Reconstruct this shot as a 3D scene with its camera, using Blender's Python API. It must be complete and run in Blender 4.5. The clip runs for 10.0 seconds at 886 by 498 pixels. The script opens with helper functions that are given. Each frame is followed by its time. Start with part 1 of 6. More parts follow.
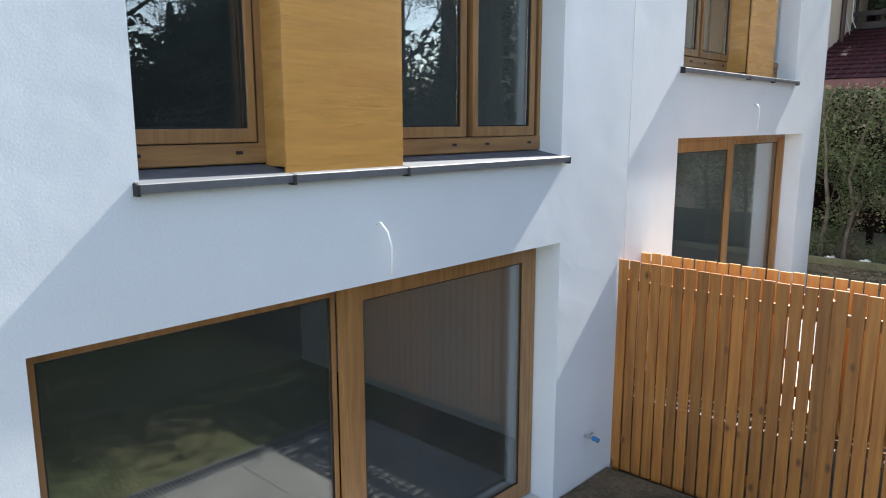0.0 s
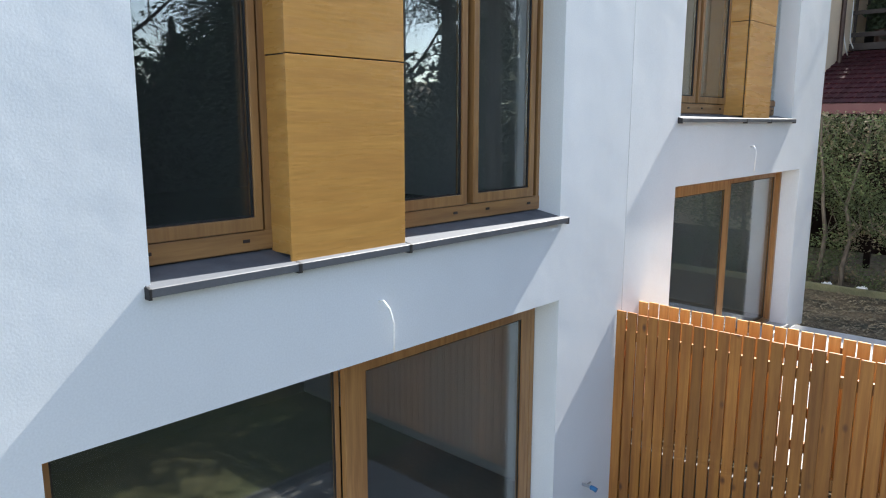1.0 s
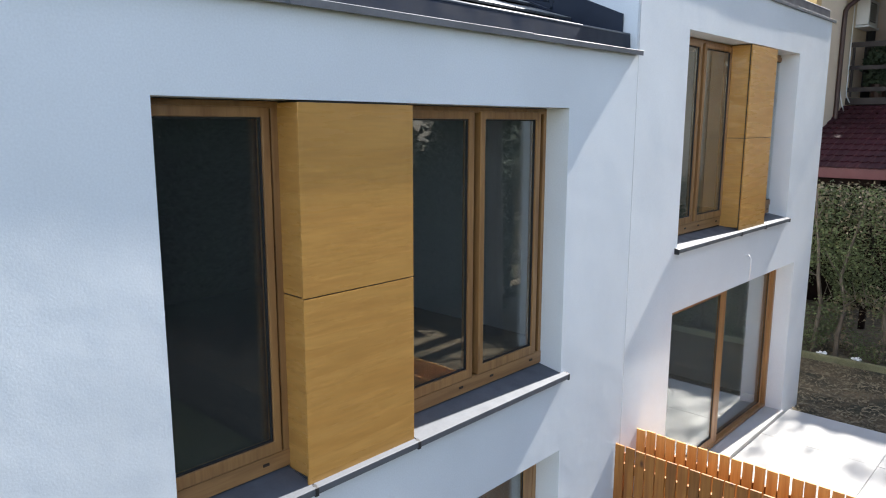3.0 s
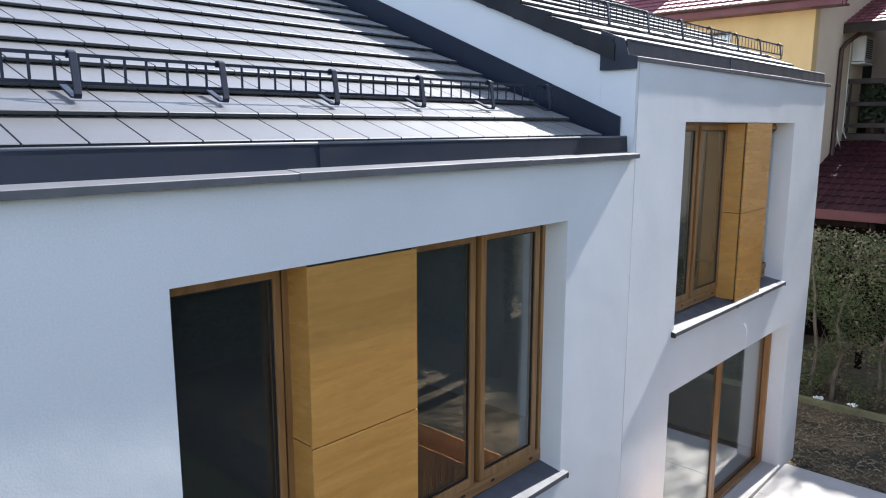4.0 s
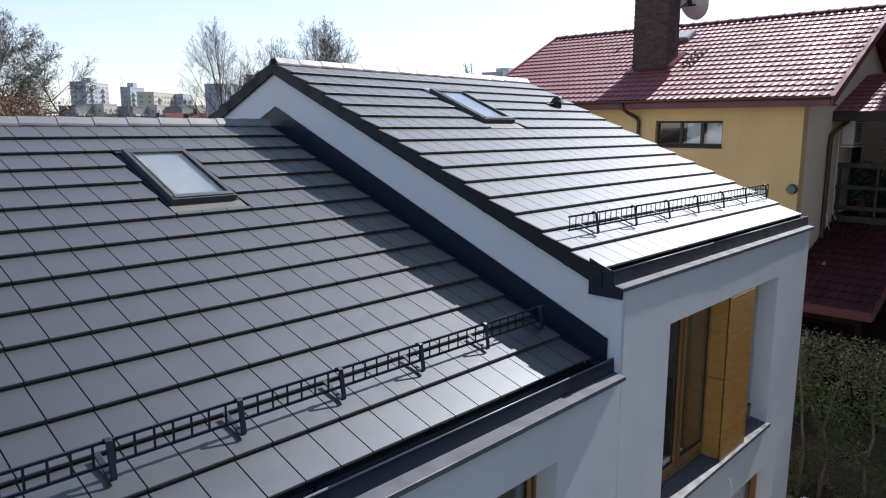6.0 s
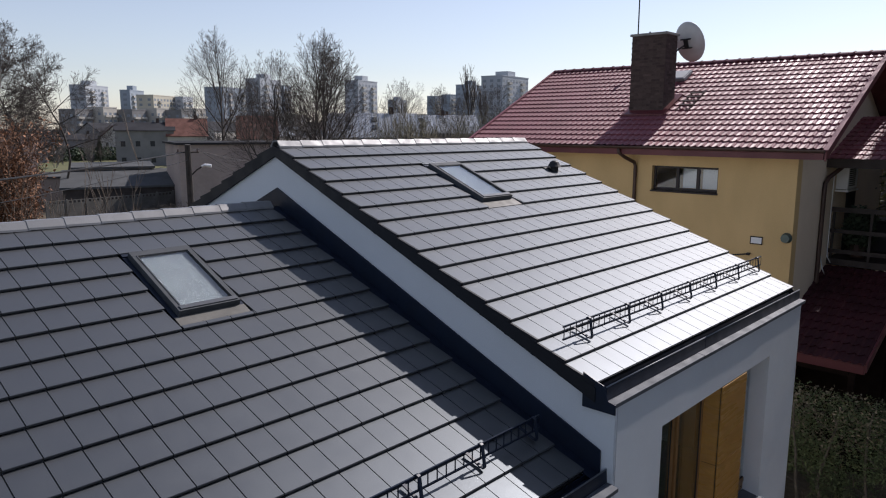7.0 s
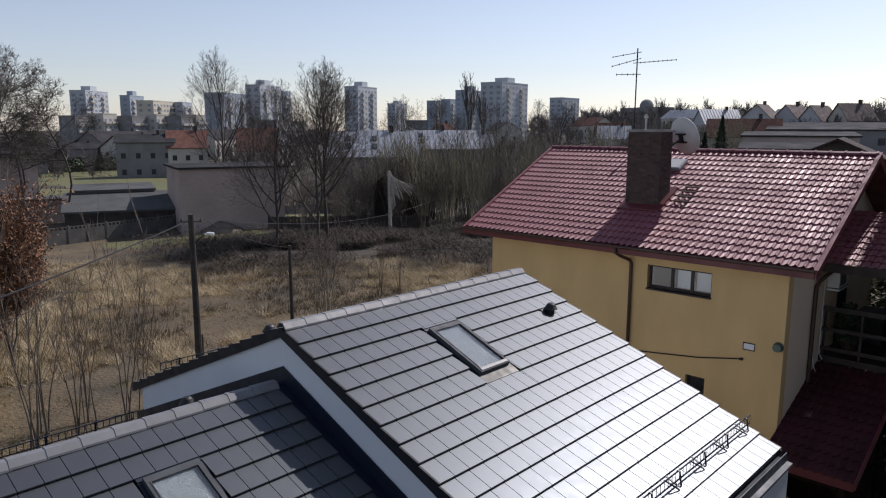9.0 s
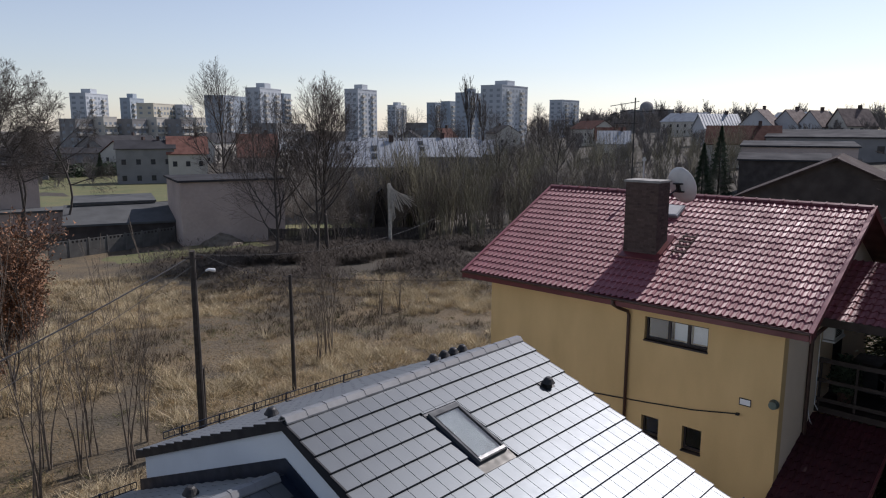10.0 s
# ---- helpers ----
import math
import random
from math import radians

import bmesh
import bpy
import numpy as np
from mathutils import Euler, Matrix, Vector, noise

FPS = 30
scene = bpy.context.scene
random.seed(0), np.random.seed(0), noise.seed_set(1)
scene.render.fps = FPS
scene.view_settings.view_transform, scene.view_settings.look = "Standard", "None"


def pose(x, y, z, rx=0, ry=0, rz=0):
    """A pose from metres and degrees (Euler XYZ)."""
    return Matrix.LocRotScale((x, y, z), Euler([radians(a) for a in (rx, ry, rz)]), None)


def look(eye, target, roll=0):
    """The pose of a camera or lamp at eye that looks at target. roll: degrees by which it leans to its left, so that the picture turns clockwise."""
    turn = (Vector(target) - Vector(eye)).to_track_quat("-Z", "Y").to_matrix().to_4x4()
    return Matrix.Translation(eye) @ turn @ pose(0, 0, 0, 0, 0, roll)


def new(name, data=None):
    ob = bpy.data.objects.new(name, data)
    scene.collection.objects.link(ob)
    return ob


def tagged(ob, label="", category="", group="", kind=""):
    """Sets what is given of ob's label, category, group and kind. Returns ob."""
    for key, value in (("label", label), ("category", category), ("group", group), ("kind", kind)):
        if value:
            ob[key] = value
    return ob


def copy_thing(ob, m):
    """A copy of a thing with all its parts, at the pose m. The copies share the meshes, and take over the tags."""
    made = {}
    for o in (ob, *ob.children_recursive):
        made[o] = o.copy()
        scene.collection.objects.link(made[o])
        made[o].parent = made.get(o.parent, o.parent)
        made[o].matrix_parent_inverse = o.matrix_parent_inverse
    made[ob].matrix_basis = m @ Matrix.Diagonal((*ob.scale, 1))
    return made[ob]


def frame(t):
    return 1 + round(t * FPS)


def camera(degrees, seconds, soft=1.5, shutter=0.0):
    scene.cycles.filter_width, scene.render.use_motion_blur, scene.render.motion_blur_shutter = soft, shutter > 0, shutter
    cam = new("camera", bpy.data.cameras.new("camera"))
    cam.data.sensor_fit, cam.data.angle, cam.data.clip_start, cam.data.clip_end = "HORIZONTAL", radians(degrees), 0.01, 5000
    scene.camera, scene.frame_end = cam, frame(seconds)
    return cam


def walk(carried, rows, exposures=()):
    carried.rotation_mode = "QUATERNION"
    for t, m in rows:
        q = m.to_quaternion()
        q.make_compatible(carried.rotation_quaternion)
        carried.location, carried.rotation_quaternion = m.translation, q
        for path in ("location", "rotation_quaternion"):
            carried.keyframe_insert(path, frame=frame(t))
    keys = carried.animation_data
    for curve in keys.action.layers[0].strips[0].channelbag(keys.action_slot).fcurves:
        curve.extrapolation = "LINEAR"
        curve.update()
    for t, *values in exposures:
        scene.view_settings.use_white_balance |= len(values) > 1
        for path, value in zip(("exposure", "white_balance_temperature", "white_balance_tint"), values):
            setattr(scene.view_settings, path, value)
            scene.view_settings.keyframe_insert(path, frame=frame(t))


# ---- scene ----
EXPOSURES = [(0.0, 2.18, 6330, 10), (2.5, 2.13, 6340, 11), (4.5, 1.66, 6180, 15), (5.5, 1.06, 6080, 15), (7.5, -0.03, 6300, 19), (8.5, -0.05, 6260, 19), (10.0, 0.0, 6200, 18)]
cam = camera(63.80, 10.0, soft=1.12)
walk(cam, [
    (0.0, pose(0.000, -0.000, 3.310, 79.826, 0.017, -46.888)),
    (0.5, pose(-0.023, -0.011, 3.540, 79.841, -0.037, -46.898)),
    (1.0, pose(-0.023, -0.008, 3.792, 79.866, -0.071, -46.902)),
    (1.5, pose(-0.028, -0.008, 4.056, 79.901, -0.085, -46.900)),
    (2.0, pose(-0.040, 0.009, 4.370, 79.938, -0.124, -46.924)),
    (2.5, pose(-0.052, 0.018, 4.724, 79.945, -0.177, -46.906)),
    (4.0, pose(-0.101, 0.019, 5.996, 80.128, -0.070, -46.923)),
    (4.5, pose(-0.096, 0.023, 6.497, 80.197, -0.087, -46.914)),
    (5.0, pose(-0.144, -0.003, 7.018, 80.227, -0.101, -46.936)),
    (5.5, pose(-0.154, -0.015, 7.543, 80.257, -0.122, -46.937)),
    (6.0, pose(-0.147, -0.034, 8.113, 80.267, -0.101, -46.977)),
    (7.5, pose(-0.154, -0.066, 9.891, 80.372, -0.172, -47.034)),
    (8.0, pose(-0.132, -0.080, 10.554, 80.385, -0.178, -47.041)),
    (8.5, pose(-0.133, -0.055, 11.238, 80.398, -0.175, -47.049)),
    (9.0, pose(-0.117, -0.009, 11.984, 80.392, -0.172, -47.049)),
    (9.5, pose(-0.086, 0.014, 12.737, 80.376, -0.158, -47.040)),
    (10.0, pose(-0.067, 0.019, 13.460, 80.381, -0.158, -47.050)),
], EXPOSURES)

# ---------- sky and sun ----------
SUN_DIR = Vector((0.725, -0.034, 0.69)).normalized()      # towards the sun
world = bpy.data.worlds.new("sky")
scene.world = world
world.use_nodes = True
wn = world.node_tree.nodes
sky = wn.new("ShaderNodeTexSky")
sky.sky_type = 'NISHITA'
sky.sun_disc = False
sky.sun_elevation = math.asin(SUN_DIR.z)
sky.sun_rotation = math.atan2(SUN_DIR.x, SUN_DIR.y)
sky.air_density, sky.dust_density, sky.ozone_density = 1.0, 0.35, 1.3
haze = wn.new("ShaderNodeHueSaturation")
haze.inputs["Saturation"].default_value = 0.70
world.node_tree.links.new(sky.outputs[0], haze.inputs["Color"])
world.node_tree.links.new(haze.outputs[0], wn["Background"].inputs[0])
wn["Background"].inputs[1].default_value = 0.11
sun = new("sun", bpy.data.lights.new("sun", 'SUN'))
sun.data.energy, sun.data.angle, sun.data.color = 4.4, radians(0.55), (1.0, 0.95, 0.87)
sun.matrix_world = look((40, -3, 40), Vector((40, -3, 40)) - SUN_DIR)


# ---------- materials ----------
def material(name, colour, rough=0.6, metal=0.0, vary=0.15, scale=3.0, fine=0.08, fine_scale=60.0,
             bump=0.0, bump_scale=80.0, depth=0.01, stretch=(1, 1, 1), tint=None, per_piece=0.0, spec=0.5, rough_vary=0.1, ior=1.5):
    """A procedural surface: broad and fine variation of colour, bump and uneven gloss."""
    m = bpy.data.materials.new(name)
    m.use_nodes = True
    nt = m.node_tree
    n, link = nt.nodes, nt.links.new
    bsdf = n["Principled BSDF"]
    bsdf.inputs["Metallic"].default_value = metal
    bsdf.inputs["Specular IOR Level"].default_value = spec
    bsdf.inputs["IOR"].default_value = ior
    tc = n.new("ShaderNodeTexCoord")
    mp = n.new("ShaderNodeMapping")
    mp.inputs["Scale"].default_value = stretch
    link(tc.outputs["Object"], mp.inputs[0])
    vec = mp.outputs[0]
    if per_piece:
        info = n.new("ShaderNodeObjectInfo")
        add = n.new("ShaderNodeVectorMath")
        add.operation = 'MULTIPLY_ADD'
        comb = n.new("ShaderNodeCombineXYZ")
        for i in range(3):
            link(info.outputs["Random"], comb.inputs[i])
        link(comb.outputs[0], add.inputs[0])
        add.inputs[1].default_value = (37, 53, 71)
        link(vec, add.inputs[2])
        vec = add.outputs[0]
    big = n.new("ShaderNodeTexNoise")
    big.inputs["Scale"].default_value, big.inputs["Detail"].default_value = scale, 5
    small = n.new("ShaderNodeTexNoise")
    small.inputs["Scale"].default_value, small.inputs["Detail"].default_value = fine_scale, 3
    link(vec, big.inputs["Vector"])
    link(vec, small.inputs["Vector"])
    other = tint or tuple(c * (1 - vary) for c in colour)
    mix = n.new("ShaderNodeMix")
    mix.data_type = 'RGBA'
    ramp = n.new("ShaderNodeMapRange")
    ramp.inputs[1].default_value, ramp.inputs[2].default_value = 0.35, 0.65
    link(big.outputs[0], ramp.inputs[0])
    link(ramp.outputs[0], mix.inputs[0])
    mix.inputs[6].default_value, mix.inputs[7].default_value = (*colour, 1), (*other, 1)
    hsv = n.new("ShaderNodeHueSaturation")
    val = n.new("ShaderNodeMapRange")
    val.inputs[1].default_value, val.inputs[2].default_value = 0.25, 0.75
    val.inputs[3].default_value, val.inputs[4].default_value = 1 - fine, 1 + fine
    link(small.outputs[0], val.inputs[0])
    if per_piece:
        pv = n.new("ShaderNodeMapRange")
        pv.inputs[3].default_value, pv.inputs[4].default_value = 1 - per_piece, 1 + per_piece
        link(info.outputs["Random"], pv.inputs[0])
        mul = n.new("ShaderNodeMath")
        mul.operation = 'MULTIPLY'
        link(val.outputs[0], mul.inputs[0])
        link(pv.outputs[0], mul.inputs[1])
        link(mul.outputs[0], hsv.inputs["Value"])
    else:
        link(val.outputs[0], hsv.inputs["Value"])
    link(mix.outputs[2], hsv.inputs["Color"])
    link(hsv.outputs[0], bsdf.inputs["Base Color"])
    rr = n.new("ShaderNodeMapRange")
    rr.inputs[1].default_value, rr.inputs[2].default_value = 0.3, 0.7
    rr.inputs[3].default_value, rr.inputs[4].default_value = max(0.02, rough - rough_vary), min(1, rough + rough_vary)
    link(big.outputs[0], rr.inputs[0])
    link(rr.outputs[0], bsdf.inputs["Roughness"])
    if bump:
        bt = n.new("ShaderNodeTexNoise")
        bt.inputs["Scale"].default_value, bt.inputs["Detail"].default_value = bump_scale, 4
        link(vec, bt.inputs["Vector"])
        bp = n.new("ShaderNodeBump")
        bp.inputs["Strength"].default_value, bp.inputs["Distance"].default_value = bump, depth
        link(bt.outputs[0], bp.inputs["Height"])
        link(bp.outputs[0], bsdf.inputs["Normal"])
    return m


def wood(name, light, dark, rough=0.45, grain=(1, 1, 14), knots=False, per_piece=0.0):
    """Wood with its grain along the axis whose stretch is small."""
    m = material(name, light, rough, vary=0.2, scale=2.5, fine=0.1, fine_scale=9, stretch=grain, tint=dark,
                 per_piece=per_piece, bump=0.15, bump_scale=14, depth=0.004)
    if knots:
        # dark knots, a hand's breadth or more apart, with a reddish ring
        n, link = m.node_tree.nodes, m.node_tree.links.new
        bsdf = n["Principled BSDF"]
        was = bsdf.inputs["Base Color"].links[0].from_socket
        vec = [k for k in n if k.bl_idname == "ShaderNodeVectorMath"][0].outputs[0]
        sq = n.new("ShaderNodeMapping")
        sq.inputs["Scale"].default_value = (1 / grain[0], 1 / grain[1], 0.55 / grain[2])
        link(vec, sq.inputs[0])
        cell = n.new("ShaderNodeTexVoronoi")
        cell.inputs["Scale"].default_value = 5.5
        link(sq.outputs[0], cell.inputs["Vector"])
        r = n.new("ShaderNodeMapRange")
        r.inputs[1].default_value, r.inputs[2].default_value = 0.05, 0.15
        r.inputs[3].default_value, r.inputs[4].default_value = 1.0, 0.0
        link(cell.outputs["Distance"], r.inputs[0])
        mix = n.new("ShaderNodeMix")
        mix.data_type = 'RGBA'
        link(r.outputs[0], mix.inputs[0])
        link(was, mix.inputs[6])
        mix.inputs[7].default_value = (0.10, 0.035, 0.012, 1)
        link(mix.outputs[2], bsdf.inputs["Base Color"])
    return m


def glass_material(name, tint=(0.93, 0.96, 0.95)):
    m = bpy.data.materials.new(name)
    m.use_nodes = True
    b = m.node_tree.nodes["Principled BSDF"]
    b.inputs["Base Color"].default_value = (*tint, 1)
    b.inputs["Roughness"].default_value = 0.0
    b.inputs["Transmission Weight"].default_value = 0.9955      # slightly diffuse, a pale veil put in for the haze on the panes
    b.inputs["IOR"].default_value = 1.6
    return m


PLASTER = material("white_render", (0.69, 0.72, 0.74), 0.85, vary=0.07, scale=0.9, fine=0.05, fine_scale=90, bump=0.10, bump_scale=95, depth=0.005)
wave = PLASTER.node_tree.nodes.new("ShaderNodeTexNoise")
wave.inputs["Scale"].default_value, wave.inputs["Detail"].default_value = 3.2, 2
PLASTER.node_tree.links.new([k for k in PLASTER.node_tree.nodes if k.bl_idname == "ShaderNodeMapping"][0].outputs[0], wave.inputs["Vector"])
soft_bump = PLASTER.node_tree.nodes.new("ShaderNodeBump")
soft_bump.inputs["Strength"].default_value, soft_bump.inputs["Distance"].default_value = 1.0, 0.004
PLASTER.node_tree.links.new(wave.outputs[0], soft_bump.inputs["Height"])
PLASTER.node_tree.links.new(soft_bump.outputs[0], [k for k in PLASTER.node_tree.nodes if k.bl_idname == "ShaderNodeBump"][0].inputs["Normal"])
# wall and floor colours darkened: the rooms' dimness is put into them
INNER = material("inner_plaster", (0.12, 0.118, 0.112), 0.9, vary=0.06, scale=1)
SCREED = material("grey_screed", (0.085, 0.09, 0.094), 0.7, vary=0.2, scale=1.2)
OAK = wood("golden_oak_frame", (0.34, 0.182, 0.068), (0.24, 0.12, 0.044), 0.38, (9, 9, 0.7))
OAK_H = wood("golden_oak_rail", (0.34, 0.182, 0.068), (0.24, 0.12, 0.044), 0.38, (0.7, 9, 9))
PANEL = wood("oak_decor_panel", (0.48, 0.258, 0.072), (0.425, 0.216, 0.055), 0.28, (0.5, 1.0, 5.0))
BLACK = material("black_rubber", (0.012, 0.012, 0.013), 0.6)
ANTHRACITE = material("anthracite_metal", (0.012, 0.019, 0.036), 0.42, 0.0, spec=0.35, vary=0.2, scale=4, fine=0.05)
LEAD = material("dull_lead_flashing", (0.15, 0.145, 0.13), 0.6, 0.2, vary=0.25, scale=5)
GREYFRAME = material("grey_lacquered_frame", (0.10, 0.104, 0.11), 0.4, 0.2, vary=0.15, scale=5)
SILLMAT = material("grey_sill_metal", (0.085, 0.094, 0.108), 0.6, 0.0, ior=1.5, vary=0.15, scale=6)
ZINC = material("dull_grey_trim", (0.088, 0.098, 0.115), 0.65, 0.0, vary=0.25, scale=5)
# paler than the gutter: the sky's glint along the rolled edge is coloured in
GUTTER = material("worn_gutter_edge", (0.10, 0.115, 0.14), 0.45, 0.0, spec=0.6, vary=0.2, scale=4, fine=0.05, rough_vary=0.06)
TILE = material("slate_grey_tile", (0.006, 0.0068, 0.009), 0.445, vary=0.16, scale=5, fine=0.12, fine_scale=160, per_piece=0.10, bump=0.10, bump_scale=240, depth=0.003, rough_vary=0.03, ior=1.86)
TILE.node_tree.nodes["Principled BSDF"].inputs["Specular Tint"].default_value = (0.80, 0.91, 1.0, 1)
for socket, value in (("Coat Weight", 0.65), ("Coat Roughness", 0.68), ("Coat IOR", 1.45), ("Sheen Weight", 0.22), ("Sheen Roughness", 0.45)):
    TILE.node_tree.nodes["Principled BSDF"].inputs[socket].default_value = value
RIDGE = material("ridge_tile_grey", (0.18, 0.185, 0.19), 0.5, vary=0.15, scale=6, fine=0.1, fine_scale=140, per_piece=0.08)
VERGE = material("dark_verge_tile", (0.013, 0.0145, 0.019), 0.6, spec=0.35, vary=0.2, scale=4)
MEMBRANE = material("dark_underlay", (0.015, 0.015, 0.017), 0.8)
GLASS = glass_material("window_glass")
LARCH = wood("larch_board", (0.355, 0.146, 0.027), (0.245, 0.09, 0.017), 0.55, (10, 10, 0.6), per_piece=0.28, knots=True)
# brighter larch: sunlight bounced between the fences is put into the colour
LARCH_LIT = wood("fresh_larch_board", (0.56, 0.305, 0.085), (0.46, 0.225, 0.055), 0.55, (10, 10, 0.6), per_piece=0.10, knots=True)
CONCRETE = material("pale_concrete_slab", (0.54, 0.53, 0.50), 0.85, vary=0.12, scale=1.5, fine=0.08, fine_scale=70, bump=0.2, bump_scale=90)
# the same slab in a darker grey
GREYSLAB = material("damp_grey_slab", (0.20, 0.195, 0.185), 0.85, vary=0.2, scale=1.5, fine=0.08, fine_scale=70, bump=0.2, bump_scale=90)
SOIL = material("dark_soil", (0.15, 0.105, 0.055), 0.95, scale=1.6, tint=(0.045, 0.040, 0.022), fine=0.4, fine_scale=22, bump=0.8, bump_scale=25, depth=0.05)
WHITE = material("white_plastic", (0.78, 0.78, 0.77), 0.45, vary=0.05)
BLUE = material("blue_plastic", (0.03, 0.16, 0.35), 0.4)
STEEL = material("dull_steel", (0.45, 0.46, 0.47), 0.4, 0.8)
YELLOW = material("ochre_render", (0.65, 0.445, 0.20), 0.85, vary=0.14, scale=1.1, stretch=(1, 1, 0.35), fine=0.05, fine_scale=70, bump=0.25, bump_scale=110)
BEIGE = material("beige_render", (0.72, 0.59, 0.43), 0.85, vary=0.08, scale=0.7, fine=0.05, bump=0.25, bump_scale=110)
REDTILE = material("dark_red_sheet_tile", (0.225, 0.048, 0.060), 0.62, ior=1.8, vary=0.2, scale=1.3, fine=0.1, fine_scale=25, per_piece=0.10)
# darker copy of the red sheet: the carport roof's shade is in its colour
REDSHADED = material("grimy_red_sheet_tile", (0.060, 0.0145, 0.019), 0.62, spec=0.28, vary=0.35, scale=0.9, fine=0.15, fine_scale=25, per_piece=0.10)
REDTRIM = material("dark_red_trim", (0.13, 0.025, 0.027), 0.45, vary=0.2, scale=2)
BROWN = material("brown_gutter", (0.065, 0.032, 0.022), 0.45, vary=0.2)
DARKFRAME = material("dark_brown_frame", (0.028, 0.017, 0.013), 0.6)
OLDTIMBER = material("dark_weathered_timber", (0.022, 0.014, 0.011), 0.95, spec=0.05, vary=0.3, scale=4)
CHIMNEY = material("brown_chimney_brick", (0.088, 0.056, 0.046), 0.85, vary=0.45, scale=2, fine=0.2, fine_scale=25, per_piece=0.14)
MORTAR = material("sooty_mortar", (0.076, 0.052, 0.043), 0.9)
DISH = material("grey_dish_paint", (0.55, 0.54, 0.52), 0.5, vary=0.15)
STEMBARK = material("pale_thuja_bark", (0.15, 0.12, 0.088), 0.9, vary=0.35, scale=5, bump=0.5, bump_scale=40)
BARK = material("grey_bark", (0.072, 0.061, 0.052), 0.9, vary=0.35, scale=6, bump=0.5, bump_scale=40)
WINFRAME = material("dull_grey_metal", (0.06, 0.066, 0.072), 0.7, spec=0.35, vary=0.2, scale=5)
BLINDGREY = material("grey_blind", (0.14, 0.158, 0.17), 1.0, spec=0.0, rough_vary=0.0)
TWIG = material("brown_twigs", (0.085, 0.070, 0.060), 0.9, vary=0.3, scale=1)
SAPBARK = material("grey_brown_sapling_bark", (0.15, 0.12, 0.092), 0.85, vary=0.3, scale=4)
SHRUBTWIG = material("grey_brown_rods", (0.17, 0.148, 0.125), 0.9, vary=0.35, scale=1)
TWIG_OLIVE = material("olive_twigs", (0.21, 0.19, 0.125), 0.9, vary=0.3, scale=1)
TWIG_RUST = material("rusty_leaves", (0.30, 0.155, 0.085), 0.9, vary=0.35, scale=1)
POLEWOOD = material("tarred_pole_wood", (0.05, 0.043, 0.038), 0.9, vary=0.3, scale=4)
HEDGE = material("thuja_foliage", (0.135, 0.165, 0.062), 0.8, vary=0.5, scale=1.2, fine=0.3, fine_scale=12)
HEDGEBROWN = material("dry_thuja_foliage", (0.25, 0.20, 0.12), 0.9, vary=0.4, scale=2)
NEEDLE = material("spruce_needles", (0.048, 0.072, 0.036), 0.85, vary=0.4, scale=1)
STRAW = material("dry_grass_blades", (0.46, 0.345, 0.185), 0.95, vary=0.45, scale=0.6)


# ---------- building blocks ----------
class Shape:
    """Collects faces; make() turns them into one mesh object."""
    def __init__(self):
        self.v, self.f = [], []

    def add(self, verts, faces):
        k = len(self.v)
        self.v += [tuple(p) for p in verts]
        self.f += [tuple(i + k for i in f) for f in faces]
        return self

    def box(self, x0, x1, y0, y1, z0, z1, m=None):
        p = [Vector((x, y, z)) for z in (z0, z1) for y in (y0, y1) for x in (x0, x1)]
        if m is not None:
            p = [m @ q for q in p]
        return self.add(p, [(0, 2, 3, 1), (4, 5, 7, 6), (0, 1, 5, 4), (2, 6, 7, 3), (0, 4, 6, 2), (1, 3, 7, 5)])

    def prism(self, outline, a, b, axis='x'):
        """An outline in the plane across the axis, drawn from a to b."""
        def at(s, p):
            return (s, p[0], p[1]) if axis == 'x' else (p[0], s, p[1]) if axis == 'y' else (p[0], p[1], s)
        n = len(outline)
        return self.add([at(a, p) for p in outline] + [at(b, p) for p in outline],
                        [tuple(range(n))[::-1], tuple(range(n, 2 * n))] + [(i, (i + 1) % n, n + (i + 1) % n, n + i) for i in range(n)])

    def tube(self, pts, r, sides=8, r_end=None, caps=True):
        pts = [Vector(p) for p in pts]
        r_end = r if r_end is None else r_end
        rings = []
        for i, p in enumerate(pts):
            d = (pts[min(i + 1, len(pts) - 1)] - pts[max(i - 1, 0)]).normalized()
            s = d.orthogonal().normalized() if i == 0 else (s - d * s.dot(d)).normalized()
            u = d.cross(s)
            rad = r + (r_end - r) * i / max(1, len(pts) - 1)
            rings += [p + (s * math.cos(a) + u * math.sin(a)) * rad for a in [2 * math.pi * k / sides for k in range(sides)]]
        faces = [(i * sides + k, i * sides + (k + 1) % sides, (i + 1) * sides + (k + 1) % sides, (i + 1) * sides + k)
                 for i in range(len(pts) - 1) for k in range(sides)]
        if caps:
            faces += [tuple(range(sides))[::-1], tuple(range((len(pts) - 1) * sides, len(pts) * sides))]
        return self.add(rings, faces)

    def mesh(self, name, mat, bevel=0.0, smooth=False):
        me = bpy.data.meshes.new(name)
        me.from_pydata(self.v, [], self.f)
        bm = bmesh.new()
        bm.from_mesh(me)
        bmesh.ops.recalc_face_normals(bm, faces=bm.faces)
        if bevel:
            edges = [e for e in bm.edges if len(e.link_faces) == 2 and e.calc_face_angle(0) > 0.6]
            bmesh.ops.bevel(bm, geom=edges, offset=bevel, segments=2, affect='EDGES', profile=0.6)
        bm.to_mesh(me)
        bm.free()
        if smooth:
            me.polygons.foreach_set("use_smooth", [True] * len(me.polygons))
        me.materials.append(mat)
        return me

